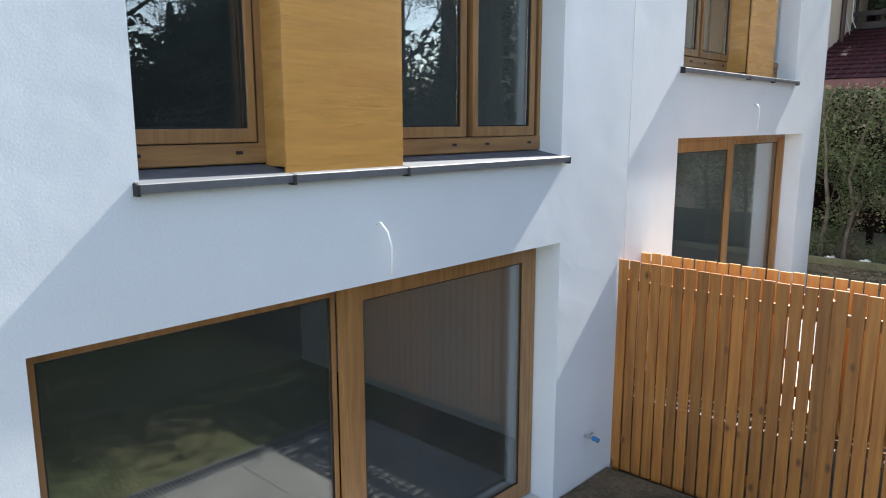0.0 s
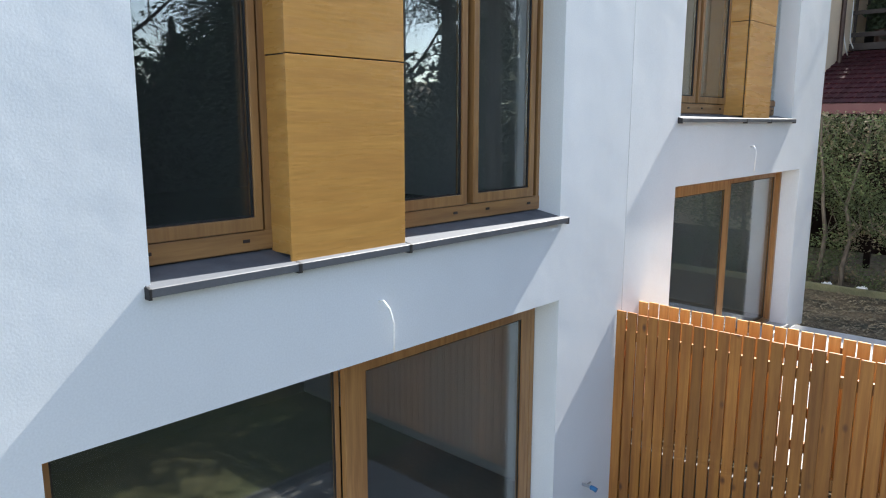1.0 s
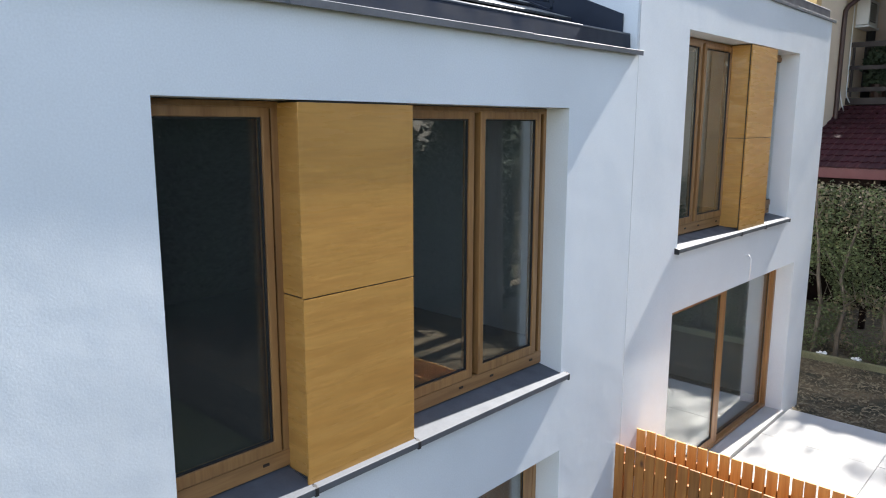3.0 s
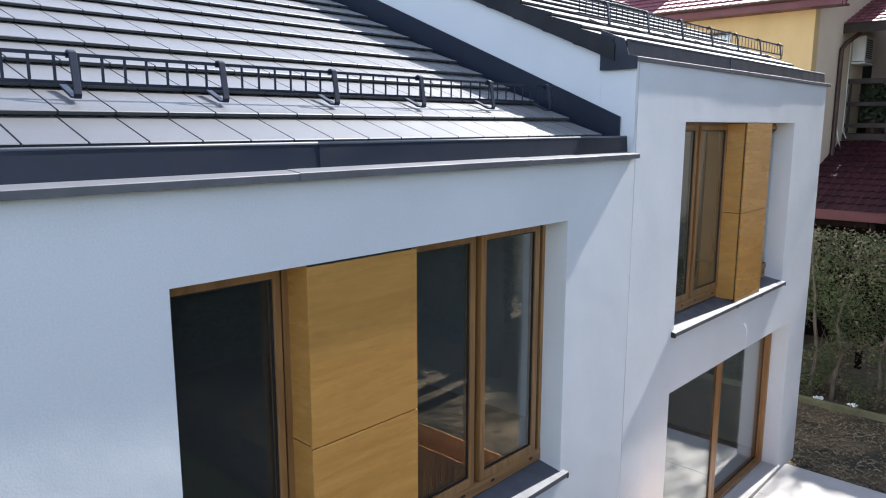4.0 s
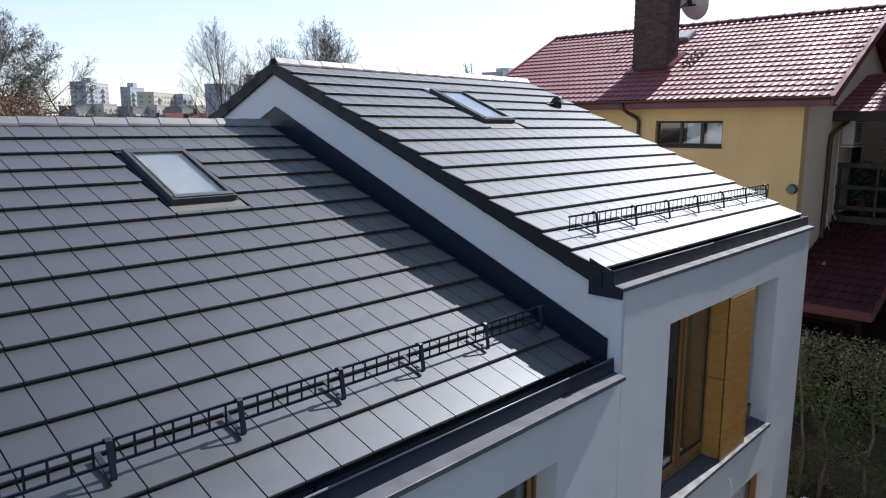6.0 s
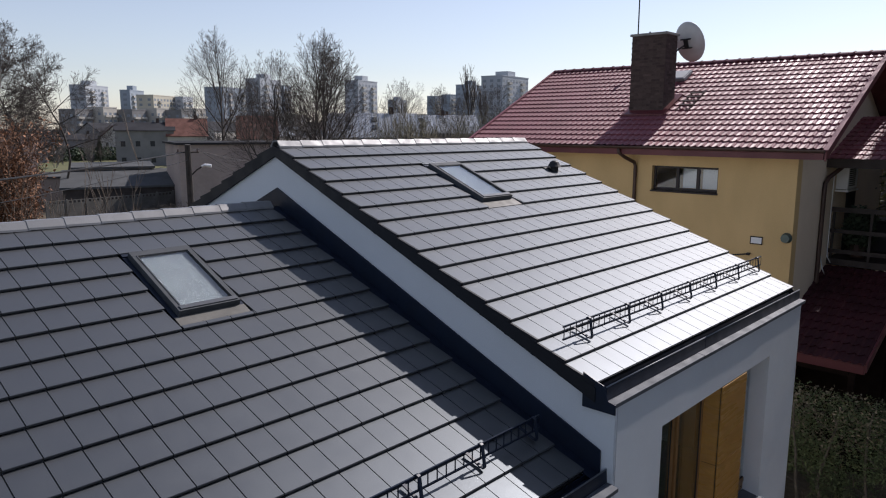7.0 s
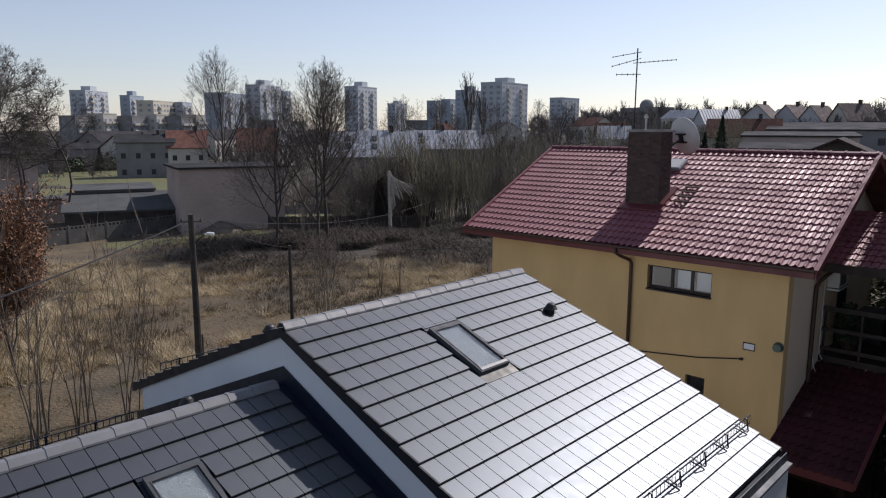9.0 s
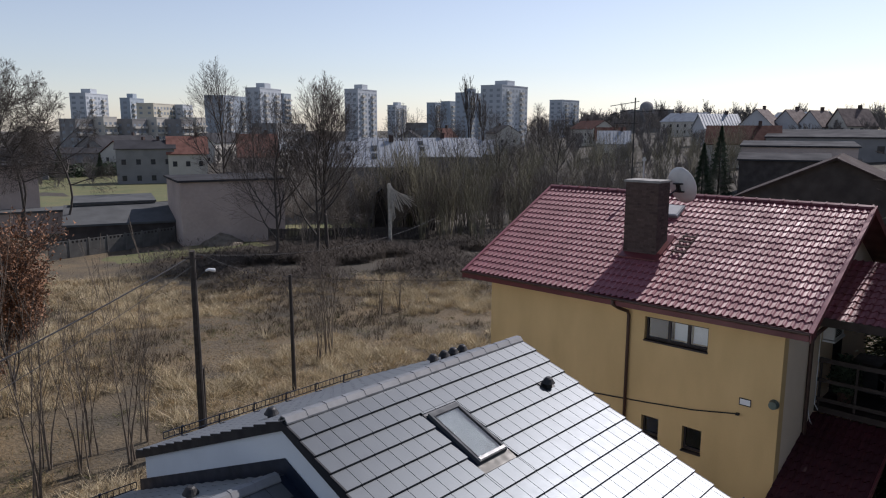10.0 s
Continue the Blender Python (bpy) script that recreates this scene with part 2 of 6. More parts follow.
    def make(self, name, mat, parent=None, label="", bevel=0.0, smooth=False, kind=""):
        return place(name, self.mesh(name, mat, bevel, smooth), parent, label, None, kind)


def place(name, me, parent=None, label="", m=None, kind=""):
    """One object on a mesh, at the pose m in the world, as a part of parent."""
    ob = new(name, me)
    if parent is not None:
        ob.parent = parent
        ob.matrix_parent_inverse = parent.matrix_basis.inverted() if parent.data is None else Matrix()
    if m is not None:
        ob.matrix_basis = m
    return tagged(ob, label, kind=kind)


def thing(name, at, label, category, group="", kind=""):
    ob = new(name)
    ob.empty_display_size = 0.3
    ob.location = at
    ob.matrix_basis = Matrix.Translation(at)
    return tagged(ob, label, category, group, kind)


def holed(x0, x1, z0, z1, y0, y1, holes, swap=False):
    """A wall in the x-z plane from y0 to y1 with openings (xa, xb, za, zb) through it; swap: in the y-z plane."""
    xs = sorted({x0, x1, *[h[i] for h in holes for i in (0, 1)]})
    zs = sorted({z0, z1, *[h[i] for h in holes for i in (2, 3)]})
    nx, nz = len(xs) - 1, len(zs) - 1

    def solid(i, j):
        if not (0 <= i < nx and 0 <= j < nz):
            return False
        cx, cz = (xs[i] + xs[i + 1]) / 2, (zs[j] + zs[j + 1]) / 2
        return not any(h[0] < cx < h[1] and h[2] < cz < h[3] for h in holes)
    v, f, index = [], [], {}

    def vert(i, j, k):
        key = (i, j, k)
        if key not in index:
            index[key] = len(v)
            y = (y0, y1)[k]
            v.append((y, xs[i], zs[j]) if swap else (xs[i], y, zs[j]))
        return index[key]
    for i in range(nx):
        for j in range(nz):
            if not solid(i, j):
                continue
            for k in (0, 1):
                f.append((vert(i, j, k), vert(i + 1, j, k), vert(i + 1, j + 1, k), vert(i, j + 1, k)))
            for di, dj, a, b in ((-1, 0, (0, 0), (0, 1)), (1, 0, (1, 0), (1, 1)), (0, -1, (0, 0), (1, 0)), (0, 1, (0, 1), (1, 1))):
                if not solid(i + di, j + dj):
                    f.append((vert(i + a[0], j + a[1], 0), vert(i + b[0], j + b[1], 0), vert(i + b[0], j + b[1], 1), vert(i + a[0], j + a[1], 1)))
    s = Shape()
    s.v, s.f = v, f
    return s


# ---------- the two terraced houses ----------
SLOPE = 0.42
RIDGE_Y, EAVE_Y, BACK_Y = 8.87, 3.45, 14.28
RIDGE_Z = 8.15
PARTY = 5.86                     # the plane between the two houses
PITCH = math.atan(SLOPE)
ROOF_UP = 0.06                   # the second roof rises a little more than its floors do


def terraced_house(label, side, dz, face):
    """side 1: x as it is; -1: mirrored about the party wall. dz: height of its ground floor. face: y of its front."""
    def X(x):
        return x if side == 1 else 2 * PARTY - x

    def span(a, b):
        return (X(a), X(b)) if side == 1 else (X(b), X(a))
    house = thing("terraced_house", (X(3.0), face, dz), label, "house", "terraced houses")
    outer, inner = 0.12, PARTY - 0.006
    up = dz + (0.0 if side == 1 else ROOF_UP)
    win = (*span(1.41, 4.79), 3.03 + dz, 5.232 + dz)
    pat = (*span(0.88, 4.81), 0.045 + dz, 2.34 + dz)
    yi = face + 0.36
    xa, xb = span(outer, inner)
    # walls
    top = 5.728 + up
    holed(xa, xb, -0.5, top, face, yi, [win, pat]).make("front_wall", PLASTER, house)

    def gable(x_out, x_in, name, under=0.0):
        ya, yb = yi + 0.001, 13.95
        za = RIDGE_Z + up - 0.10 - under + SLOPE * (ya - RIDGE_Y)
        zb = RIDGE_Z + up - 0.10 - under - SLOPE * (yb - RIDGE_Y)
        s = Shape()
        s.prism([(ya, -0.5), (yb, -0.5), (yb, zb), (RIDGE_Y, RIDGE_Z + up - 0.10 - under), (ya, za)], x_out, x_in)
        s.make(name, PLASTER, house)
    gable(X(outer), X(outer + 0.3), "outer_gable_wall")
    gable(X(inner), X(inner - 0.2), "party_gable_wall")
    back = (13.60, 13.95)
    holed(xa + 0.31, xb - 0.31, -0.5, RIDGE_Z + up - 0.12 - SLOPE * (13.95 - RIDGE_Y), *back, []).make("back_wall", PLASTER, house)
    # rooms behind the glass
    fa, fb = span(outer + 0.31, inner - 0.21)
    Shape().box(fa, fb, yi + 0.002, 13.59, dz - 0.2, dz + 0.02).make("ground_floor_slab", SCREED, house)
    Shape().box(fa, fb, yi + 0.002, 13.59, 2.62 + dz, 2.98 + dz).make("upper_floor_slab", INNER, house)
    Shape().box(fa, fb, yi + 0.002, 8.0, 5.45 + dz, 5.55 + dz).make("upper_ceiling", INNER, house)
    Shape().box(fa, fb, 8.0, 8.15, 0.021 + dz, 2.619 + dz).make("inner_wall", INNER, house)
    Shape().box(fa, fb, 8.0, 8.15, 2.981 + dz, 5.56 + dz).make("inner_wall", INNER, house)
    # ---- upper window: a narrow light, a boxed oak panel, a pair of casements
    fy0, fy1 = (face + 0.215, face + 0.295) if side == 1 else (face + 0.245, face + 0.325)
    zb0, zt0 = 3.085 + dz, 5.226 + dz

    def frame_light(xl, xr, sashes, stile, name):
        """Outer frame with its sashes, in house coordinates xl to xr."""
        a, b = span(xl, xr)
        fr = holed(a, b, zb0, zt0, fy0, fy1, [(a + 0.05, b - 0.05, zb0 + 0.11, zt0 - 0.04)])
        w = fr.make(name, OAK, house, bevel=0.004)
        w_h = Shape()
        w_h.box(a + 0.004, b - 0.004, fy0 - 0.006, fy0 - 0.0005, zb0 + 0.005, zb0 + 0.108)
        rail = w_h.make("bottom_rail", OAK_H, w, bevel=0.003)
        n_slots = 2 * len(sashes)
        for i in range(n_slots):
            cx = a + (b - a) * (i + 0.5) / n_slots + (0.06 if i % 2 else -0.02)
            s = Shape()
            s.box(cx - 0.021, cx + 0.021, fy0 - 0.013, fy0 - 0.0062, zb0 + 0.052, zb0 + 0.070)
            s.make("drain_cap", DARKFRAME, w, "small brown drain cap", bevel=0.003)
        for (sl, sr) in sashes:
            c, d = span(sl, sr)
            sy0, sy1 = fy0 - 0.016, fy0 + 0.052
            sa = holed(c, d, zb0 + 0.115, zt0 - 0.030, sy0, sy1, [(c + stile + 0.002, d - stile - 0.002, zb0 + 0.187, zt0 - 0.085)])
            sa.make("sash", OAK, w, bevel=0.005)
            ga, gb, gz0, gz1 = c + stile, d - stile, zb0 + 0.185, zt0 - 0.083
            gk = holed(ga + 0.003, gb - 0.003, gz0 + 0.003, gz1 - 0.003, sy0 + 0.012, sy0 + 0.03, [(ga + 0.013, gb - 0.013, gz0 + 0.013, gz1 - 0.013)])
            gk.make("glazing_gasket", BLACK, w)
            for gy in (sy0 + 0.020, sy0 + 0.038):
                g = Shape().box(ga + 0.006, gb - 0.006, gy, gy + 0.005, gz0 + 0.006, gz1 - 0.006).make("pane", GLASS, w)
                g.visible_shadow = False
        return w
    dp = 0.0 if side == 1 else 0.09        # the panel sits a little nearer the party wall in the second house
    frame_light(1.28, 2.228 + dp, [(1.33, 2.158 + dp)], 0.046, "narrow_window")
    frame_light(3.035 + 0.5 * dp, 4.803, [(3.09, 3.876), (3.944, 4.692)], 0.056, "double_window")
    # boxed panel flush with the front, in two boards with an open joint
    pa, pb = span(2.188 + dp, 3.06 + 0.7 * dp)
    zm = 4.145 + dz
    for z0, z1 in ((3.038 + dz, zm - 0.004), (zm + 0.004, 5.219 + dz)):
        Shape().box(pa + 0.009, pb - 0.009, face - 0.006, face + 0.010, z0, z1).make("oak_panel", PANEL, house, "honey-coloured oak decor panel", bevel=0.002)
        for px in (pa + 0.034, pb - 0.012) if side == 1 else (pa + 0.012, pb - 0.034):
            Shape().box(px - 0.003, px + 0.003, face + 0.024, fy0 - 0.001, max(z0, 3.07 + dz), z1).make("panel_cheek", PANEL, house)
    Shape().box(pa + 0.038, pb - 0.038, face + 0.013, face + 0.30, 3.079 + dz, 5.228 + dz).make("panel_backing", BLACK, house)
    # sills in three lengths with black end caps
    for s0, s1 in ((1.385, 2.215 + dp), (2.225 + dp, 3.055 + 0.7 * dp), (3.065 + 0.7 * dp, 4.845)):
        a, b = span(s0, s1)
        s = Shape()
        s.prism([(face - 0.050, 2.990 + dz), (face - 0.050, 3.030 + dz), (face - 0.046, 3.034 + dz), (face + 0.23, 3.080 + dz), (face + 0.23, 3.072 + dz), (face - 0.042, 3.024 + dz), (face - 0.042, 2.990 + dz)], a, b)
        sill = s.make("window_sill", SILLMAT, house, "anthracite sheet-metal window sill")
        for c in (a, b):
            e = Shape()
            e.prism([(face - 0.052, 2.978 + dz), (face - 0.052, 3.032 + dz), (face - 0.02, 3.040 + dz), (face - 0.002, 3.036 + dz), (face - 0.002, 2.978 + dz)], c - 0.008, c + 0.008)
            e.make("end_cap", BLACK, sill, "black plastic end cap", bevel=0.003)
    # ---- patio door: lift-and-slide, two wide leaves
    a, b = span(0.89, 4.80)
    dy0, dy1 = face + 0.23, face + 0.34
    dz0, dz1 = 0.065 + dz, 2.335 + dz
    door = holed(a, b, dz0, dz1, dy0, dy1, [(a + 0.055, b - 0.055, dz0 + 0.05, dz1 - 0.05)]).make("patio_door", OAK, house, "golden oak lift-and-slide patio door, closed", bevel=0.004)
    for sl, sr, y0, left, right, low, high in ((0.945, 2.725, dy0 + 0.058, 0.045, 0.035, 0.07, 0.115), (2.73, 4.745, dy0 + 0.004, 0.18, 0.12, 0.15, 0.165)):
        c, d = span(sl, sr)
        g0, g1 = (c + left, d - right) if side == 1 else (c + right, d - left)
        gz0, gz1 = dz0 + low, dz1 - high
        holed(c, d, dz0 + 0.052, dz1 - 0.052, y0, y0 + 0.048, [(g0, g1, gz0, gz1)]).make("door_leaf", OAK, door, bevel=0.004)
        holed(g0 - 0.002, g1 + 0.002, gz0 - 0.002, gz1 + 0.002, y0 + 0.008, y0 + 0.015, [(g0 + 0.010, g1 - 0.010, gz0 + 0.010, gz1 - 0.010)]).make("glazing_gasket", BLACK, door)
        g0, g1, gz0, gz1 = g0 - 0.003, g1 + 0.003, gz0 - 0.003, gz1 + 0.003
        for gy in (y0 + 0.016, y0 + 0.034):
            g = Shape().box(g0, g1, gy, gy + 0.006, gz0, gz1).make("pane", GLASS, door)
            g.visible_shadow = False
    Shape().box(a - 0.06 if side == 1 else a, b if side == 1 else b + 0.06, face - 0.03, dy0 - 0.001, 0.0 + dz, 0.056 + dz).make("door_threshold", CONCRETE, house)
    return house, X, span


HOUSE_A, XA, SA = terraced_house("white-rendered terraced house with slate-grey tiled roof and oak windows", 1, 0.0, 3.20)
HOUSE_B, XB, SB = terraced_house("white-rendered terraced house standing one step higher, slate-grey roof", -1, 0.80, 3.225)


# ---------- roofs ----------
TW, COURSE = 0.2805, 0.3555        # tile width; depth of one course on plan
TIP = 0.095                        # each course tips up a little over the one below
LAY = Matrix.Rotation(PITCH, 4, 'X')


def slab(w, length, t=0.046):
    """A flat interlocking tile, its lower front edge at the origin, running up along y, with a rounded nose."""
    s = Shape()
    s.prism([(0.0, 0.024), (0.0, t - 0.004), (0.004, t), (length, t), (length, 0.010), (0.13, 0.010), (0.115, 0.024)], 0.0052, w - 0.0052)
    return s


def roof(house, x0, x1, dz, hole, verge, gutter_from, gutter_to, face, lip):
    """Deck, tiles round a roof window, ridge, back slope, gutter. hole: (xa, xb, ya, yb) of the roof window's opening."""
    zr = RIDGE_Z + dz

    def z_at(y):
        return zr + SLOPE * (y - RIDGE_Y) if y <= RIDGE_Y else zr - SLOPE * (y - RIDGE_Y)
    s = Shape()
    lo = 0.055
    s.prism([(EAVE_Y + 0.03, z_at(EAVE_Y + 0.03) - lo), (RIDGE_Y, zr - lo), (BACK_Y - 0.03, z_at(BACK_Y - 0.03) - lo),
             (BACK_Y - 0.03, z_at(BACK_Y) - lo - 0.06), (RIDGE_Y, zr - lo - 0.045), (EAVE_Y + 0.03, z_at(EAVE_Y) - lo - 0.06)], x0 + 0.02, x1 - 0.02)
    deck = s.make("roof", MEMBRANE, house, "dark slate-grey flat-tiled gable roof")
    meshes = {}

    def tile(xa, xb, ya, yb):
        w, ln = round(xb - xa, 4), round((yb - ya) / math.cos(PITCH), 4)
        if w < 0.02 or ln < 0.04:
            return
        if (w, ln) not in meshes:
            meshes[w, ln] = slab(w, ln).mesh("roof_tile", TILE)
        # each course tips up a little over the one below
        tip = Matrix.Rotation(-TIP, 4, 'X')
        m = Matrix.Translation((xa, ya, z_at(ya) - 0.002)) @ LAY @ tip
        place("roof_tile", meshes[w, ln], deck, m=m)
    n = round((RIDGE_Y - 0.04 - EAVE_Y) / COURSE)
    for j in range(n):
        ya, yb = EAVE_Y + j * COURSE, EAVE_Y + (j + 1) * COURSE + 0.045
        if j == n - 1:
            yb = RIDGE_Y - 0.01
        x = x0
        while x < x1 - 0.03:
            xe = min(x + TW, x1)
            hx0, hx1, hy0, hy1 = hole
            if xe <= hx0 or x >= hx1 or yb <= hy0 or ya >= hy1:
                tile(x, xe, ya, yb)
            else:
                if x < hx0:
                    tile(x, hx0, ya, yb)
                if xe > hx1:
                    tile(hx1, xe, ya, yb)
                ca, cb = max(x, hx0), min(xe, hx1)
                if ya < hy0:
                    tile(ca, cb, ya, hy0)
                if yb > hy1 + 0.05:
                    tile(ca, cb, max(hy1, ya), yb)
            x = xe
    # back slope: the same tiles, joined
    s = Shape()
    back = Matrix.Rotation(-PITCH, 4, 'X') @ Matrix.Rotation(math.pi, 4, 'Z')
    for j in range(n):
        ya = 2 * RIDGE_Y - EAVE_Y - j * COURSE
        x = x1
        while x > x0 + 0.03:
            w = min(TW, x - x0)
            m = Matrix.Translation((x, ya, z_at(ya) - 0.004)) @ Matrix.Rotation(math.pi, 4, 'Z') @ LAY @ Matrix.Rotation(-TIP, 4, 'X')
            s.add([m @ Vector(q) for q in ((0.004, 0, 0.012), (w - 0.004, 0, 0.012), (w - 0.004, 0, 0.046), (0.004, 0, 0.046), (w - 0.004, 0.44, 0.046), (0.004, 0.44, 0.046))],
                  [(0, 1, 2, 3), (3, 2, 4, 5)])
            x -= w
    s.make("back_slope_tiles", TILE, deck, kind="stuff")
    # ridge caps
    ln = 0.395
    c = Shape()
    c.prism([(-0.125, -0.045), (-0.118, -0.020), (-0.05, 0.056), (0.05, 0.056), (0.118, -0.020), (0.125, -0.045), (0.10, -0.045), (0.045, 0.036), (-0.045, 0.036), (-0.10, -0.045)], 0.0, ln + 0.03)
    cap = c.mesh("ridge_tile", RIDGE)
    k = int((x1 - x0) / ln)
    for i in range(k):
        xx = x0 + i * (x1 - x0 - 0.03) / k
        place("ridge_tile", cap, deck, m=Matrix.Translation((xx, RIDGE_Y, zr + 0.020)) @ Matrix.Rotation(radians(1.4), 4, 'Y'))
    # verge: a stepped dark flange at each course
    if verge:
        for xv in verge:
            ml = COURSE / math.cos(PITCH) + 0.03
            front = Shape().prism([(0.0, -0.105), (0.0, 0.048), (ml, 0.048), (ml, -0.105)], -0.015, 0.015).mesh("verge_tile", VERGE)
            rear = Shape().prism([(0.0, -0.055), (0.0, 0.048), (ml, 0.048), (ml, -0.055)], -0.015, 0.015).mesh("verge_tile", VERGE)
            for j in range(n):
                ya = EAVE_Y + j * COURSE
                place("verge_tile", front, deck, m=Matrix.Translation((xv, ya, z_at(ya) - 0.004)) @ LAY @ Matrix.Rotation(-TIP, 4, 'X'))
                yb = 2 * RIDGE_Y - ya
                place("verge_tile", rear, deck, m=Matrix.Translation((xv, yb, z_at(yb) - 0.004)) @ Matrix.Rotation(math.pi, 4, 'Z') @ LAY @ Matrix.Rotation(-TIP, 4, 'X'))
        for xv in verge:
            vb = Shape()
            y0_, y1_ = EAVE_Y - 0.02, 2 * RIDGE_Y - EAVE_Y + 0.02
            vb.prism([(y0_, z_at(y0_) - 0.150), (y0_, z_at(y0_) + 0.0), (RIDGE_Y, zr + 0.0), (y1_, z_at(y1_) + 0.0), (y1_, z_at(y1_) - 0.150), (RIDGE_Y, zr - 0.150)], xv - 0.021, xv + 0.021)
            vb.make("verge_board", VERGE, deck)
    # box gutter behind a folded metal front, on a pale metal ledge
    ga, gb = gutter_from, gutter_to
    zt = 5.745 + dz
    yl = face - lip
    cuts = [ga, ga + 0.36 * (gb - ga), ga + 0.71 * (gb - ga), gb]
    for k in range(3):
        u = 0.003 * (k % 2)
        s = Shape()
        s.prism([(yl - u, zt - 0.042), (yl - u, zt - 0.004 + u), (yl + 0.004, zt + u), (face + 0.075, zt + 0.012 + u), (face + 0.075, zt + 0.002), (yl + 0.010 - u, zt - 0.010), (yl + 0.010 - u, zt - 0.042)],
                cuts[k] - (0.03 if k == 1 else 0), cuts[k + 1] + (0.03 if k == 1 else 0))
        s.make("eaves_ledge", ZINC, house, "dull grey metal ledge along the eaves")
    for k in range(2):
        u = 0.003 * k
        g0, g1 = ((ga, ga + 0.395 * (gb - ga) + 0.02), (ga + 0.395 * (gb - ga), gb))[k]
        s = Shape()
        s.prism([(face + 0.080 - u, zt + 0.013), (face + 0.090 - u, zt + 0.142), (face + 0.104, zt + 0.142), (face + 0.095, zt + 0.045), (face + 0.24, zt + 0.045), (face + 0.24, zt + 0.10),
                 (face + 0.246, zt + 0.10), (face + 0.246, zt + 0.013)], g0, g1)
        gut = s.make("box_gutter", ANTHRACITE, house, "anthracite metal box gutter with a rolled edge")
        s = Shape().tube([(g0, face + 0.096 - u, zt + 0.150), (g1, face + 0.096 - u, zt + 0.150)], 0.0085, 10)
        s.make("rolled_edge", GUTTER, gut, smooth=True)
    s = Shape().box(ga, gb, face + 0.26, EAVE_Y + 0.06, zt - 0.02, z_at(EAVE_Y) - 0.07)
    s.make("eaves_board", ANTHRACITE, house)
    return deck, z_at


ROOF_A, za_at = roof(HOUSE_A, 0.072, PARTY - 0.16, 0.0, (3.17, 4.02, 6.70, 8.07), (), 0.10, PARTY - 0.004, 3.20, 0.052)
ROOF_B, zb_at = roof(HOUSE_B, PARTY - 0.02, 11.85, 0.80 + ROOF_UP, (8.04, 8.89, 6.66, 8.03), (PARTY - 0.026, 11.856), PARTY - 0.02, 11.76, 3.225, 0.014)


def roof_window(deck, x0, x1, ya, yb, z_at):
    """A pivoting roof window standing a little proud of the tiles, with its flashing."""
    base = Matrix.Translation((x0, ya, z_at(ya))) @ LAY
    w, ln = x1 - x0, (yb - ya) / math.cos(PITCH)
    fr = Shape()
    for b in ((0, w, 0, 0.085), (0, w, ln - 0.10, ln), (0, 0.055, 0.085, ln - 0.10), (w - 0.055, w, 0.085, ln - 0.10)):
        fr.box(b[0], b[1], b[2], b[3], -0.05, 0.085, base)
    win = fr.make("roof_window", WINFRAME, deck, "roof window with dull grey metal frame, closed", bevel=0.006)
    Shape().box(0.055, w - 0.055, 0.085, ln - 0.10, 0.060, 0.071, base).make("pane", GLASS, win).visible_shadow = False
    Shape().box(0.055, w - 0.055, 0.085, ln - 0.10, 0.025, 0.035, base).make("blind", BLINDGREY, win, "pale grey closed blind behind the pane")
    for b in ((0.048, 0.062, 0.08, ln - 0.1), (w - 0.062, w - 0.048, 0.08, ln - 0.1)):
        Shape().box(b[0], b[1], b[2], b[3], 0.0855, 0.092, base).make("cover_strip", WINFRAME, win)
    Shape().box(0.03, w - 0.03, 0.02, 0.08, 0.0855, 0.098, base).make("lower_cover", GREYFRAME, win, "pale metal lower cover")
    ap = Shape()
    ap.box(-0.05, w + 0.05, -0.19, -0.002, 0.006, 0.016, base)
    ap.make("flashing_apron", LEAD, win, "grey lead flashing apron")
    for b in ((-0.055, -0.003), (w + 0.003, w + 0.055)):
        Shape().box(b[0], b[1], 0.0, ln + 0.03, 0.0, 0.012, base).make("side_flashing", ANTHRACITE, win)
    Shape().box(-0.055, w + 0.055, ln + 0.001, ln + 0.07, 0.0, 0.03, base).make("top_flashing", ANTHRACITE, win)


roof_window(ROOF_A, 3.235, 3.955, 6.87, 8.02, za_at)
roof_window(ROOF_B, 8.105, 8.825, 6.83, 7.98, zb_at)


def snow_guard(deck, x0, x1, y, z_at, feet, back=False):
    s = Shape()
    base = Matrix.Translation((0, y, z_at(y) + 0.02))
    turn = Matrix.Rotation(math.pi, 4, 'Z') if back else Matrix()
    for h in (0.100, 0.240):
        s.box(x0, x1, -0.008, 0.008, h - 0.009, h + 0.009, base)
    guard = s.make("snow_guard", ANTHRACITE, deck, "black metal snow-guard lattice")
    n = int((x1 - x0) / 0.1165)
    bar = Shape().box(-0.0075, 0.0075, -0.012, -0.0085, 0.093, 0.248).mesh("guard_bar", ANTHRACITE)
    for i in range(n + 1):
        place("guard_bar", bar, guard, m=base @ Matrix.Translation((x0 + 0.005 + i * (x1 - x0 - 0.01) / n, 0, 0)))
    b = Shape()
    b.prism([(-0.062, 0.028), (-0.074, 0.050), (-0.040, 0.262), (-0.014, 0.274), (0.010, 0.266), (0.014, 0.235), (0.004, 0.232), (-0.002, 0.252), (-0.016, 0.258), (-0.028, 0.250), (-0.060, 0.056), (-0.052, 0.040), (-0.020, 0.046), (0.17, 0.125), (0.17, 0.112), (-0.010, 0.034)], -0.019, 0.019)
    me = b.mesh("guard_bracket", ANTHRACITE, 0.003)
    for fx in feet:
        place("guard_bracket", me, guard, m=base @ Matrix.Translation((fx, 0, -0.01)) @ turn)


snow_guard(ROOF_A, 0.30, 5.62, 3.96, za_at, [0.497 + 0.834 * k for k in range(7)])
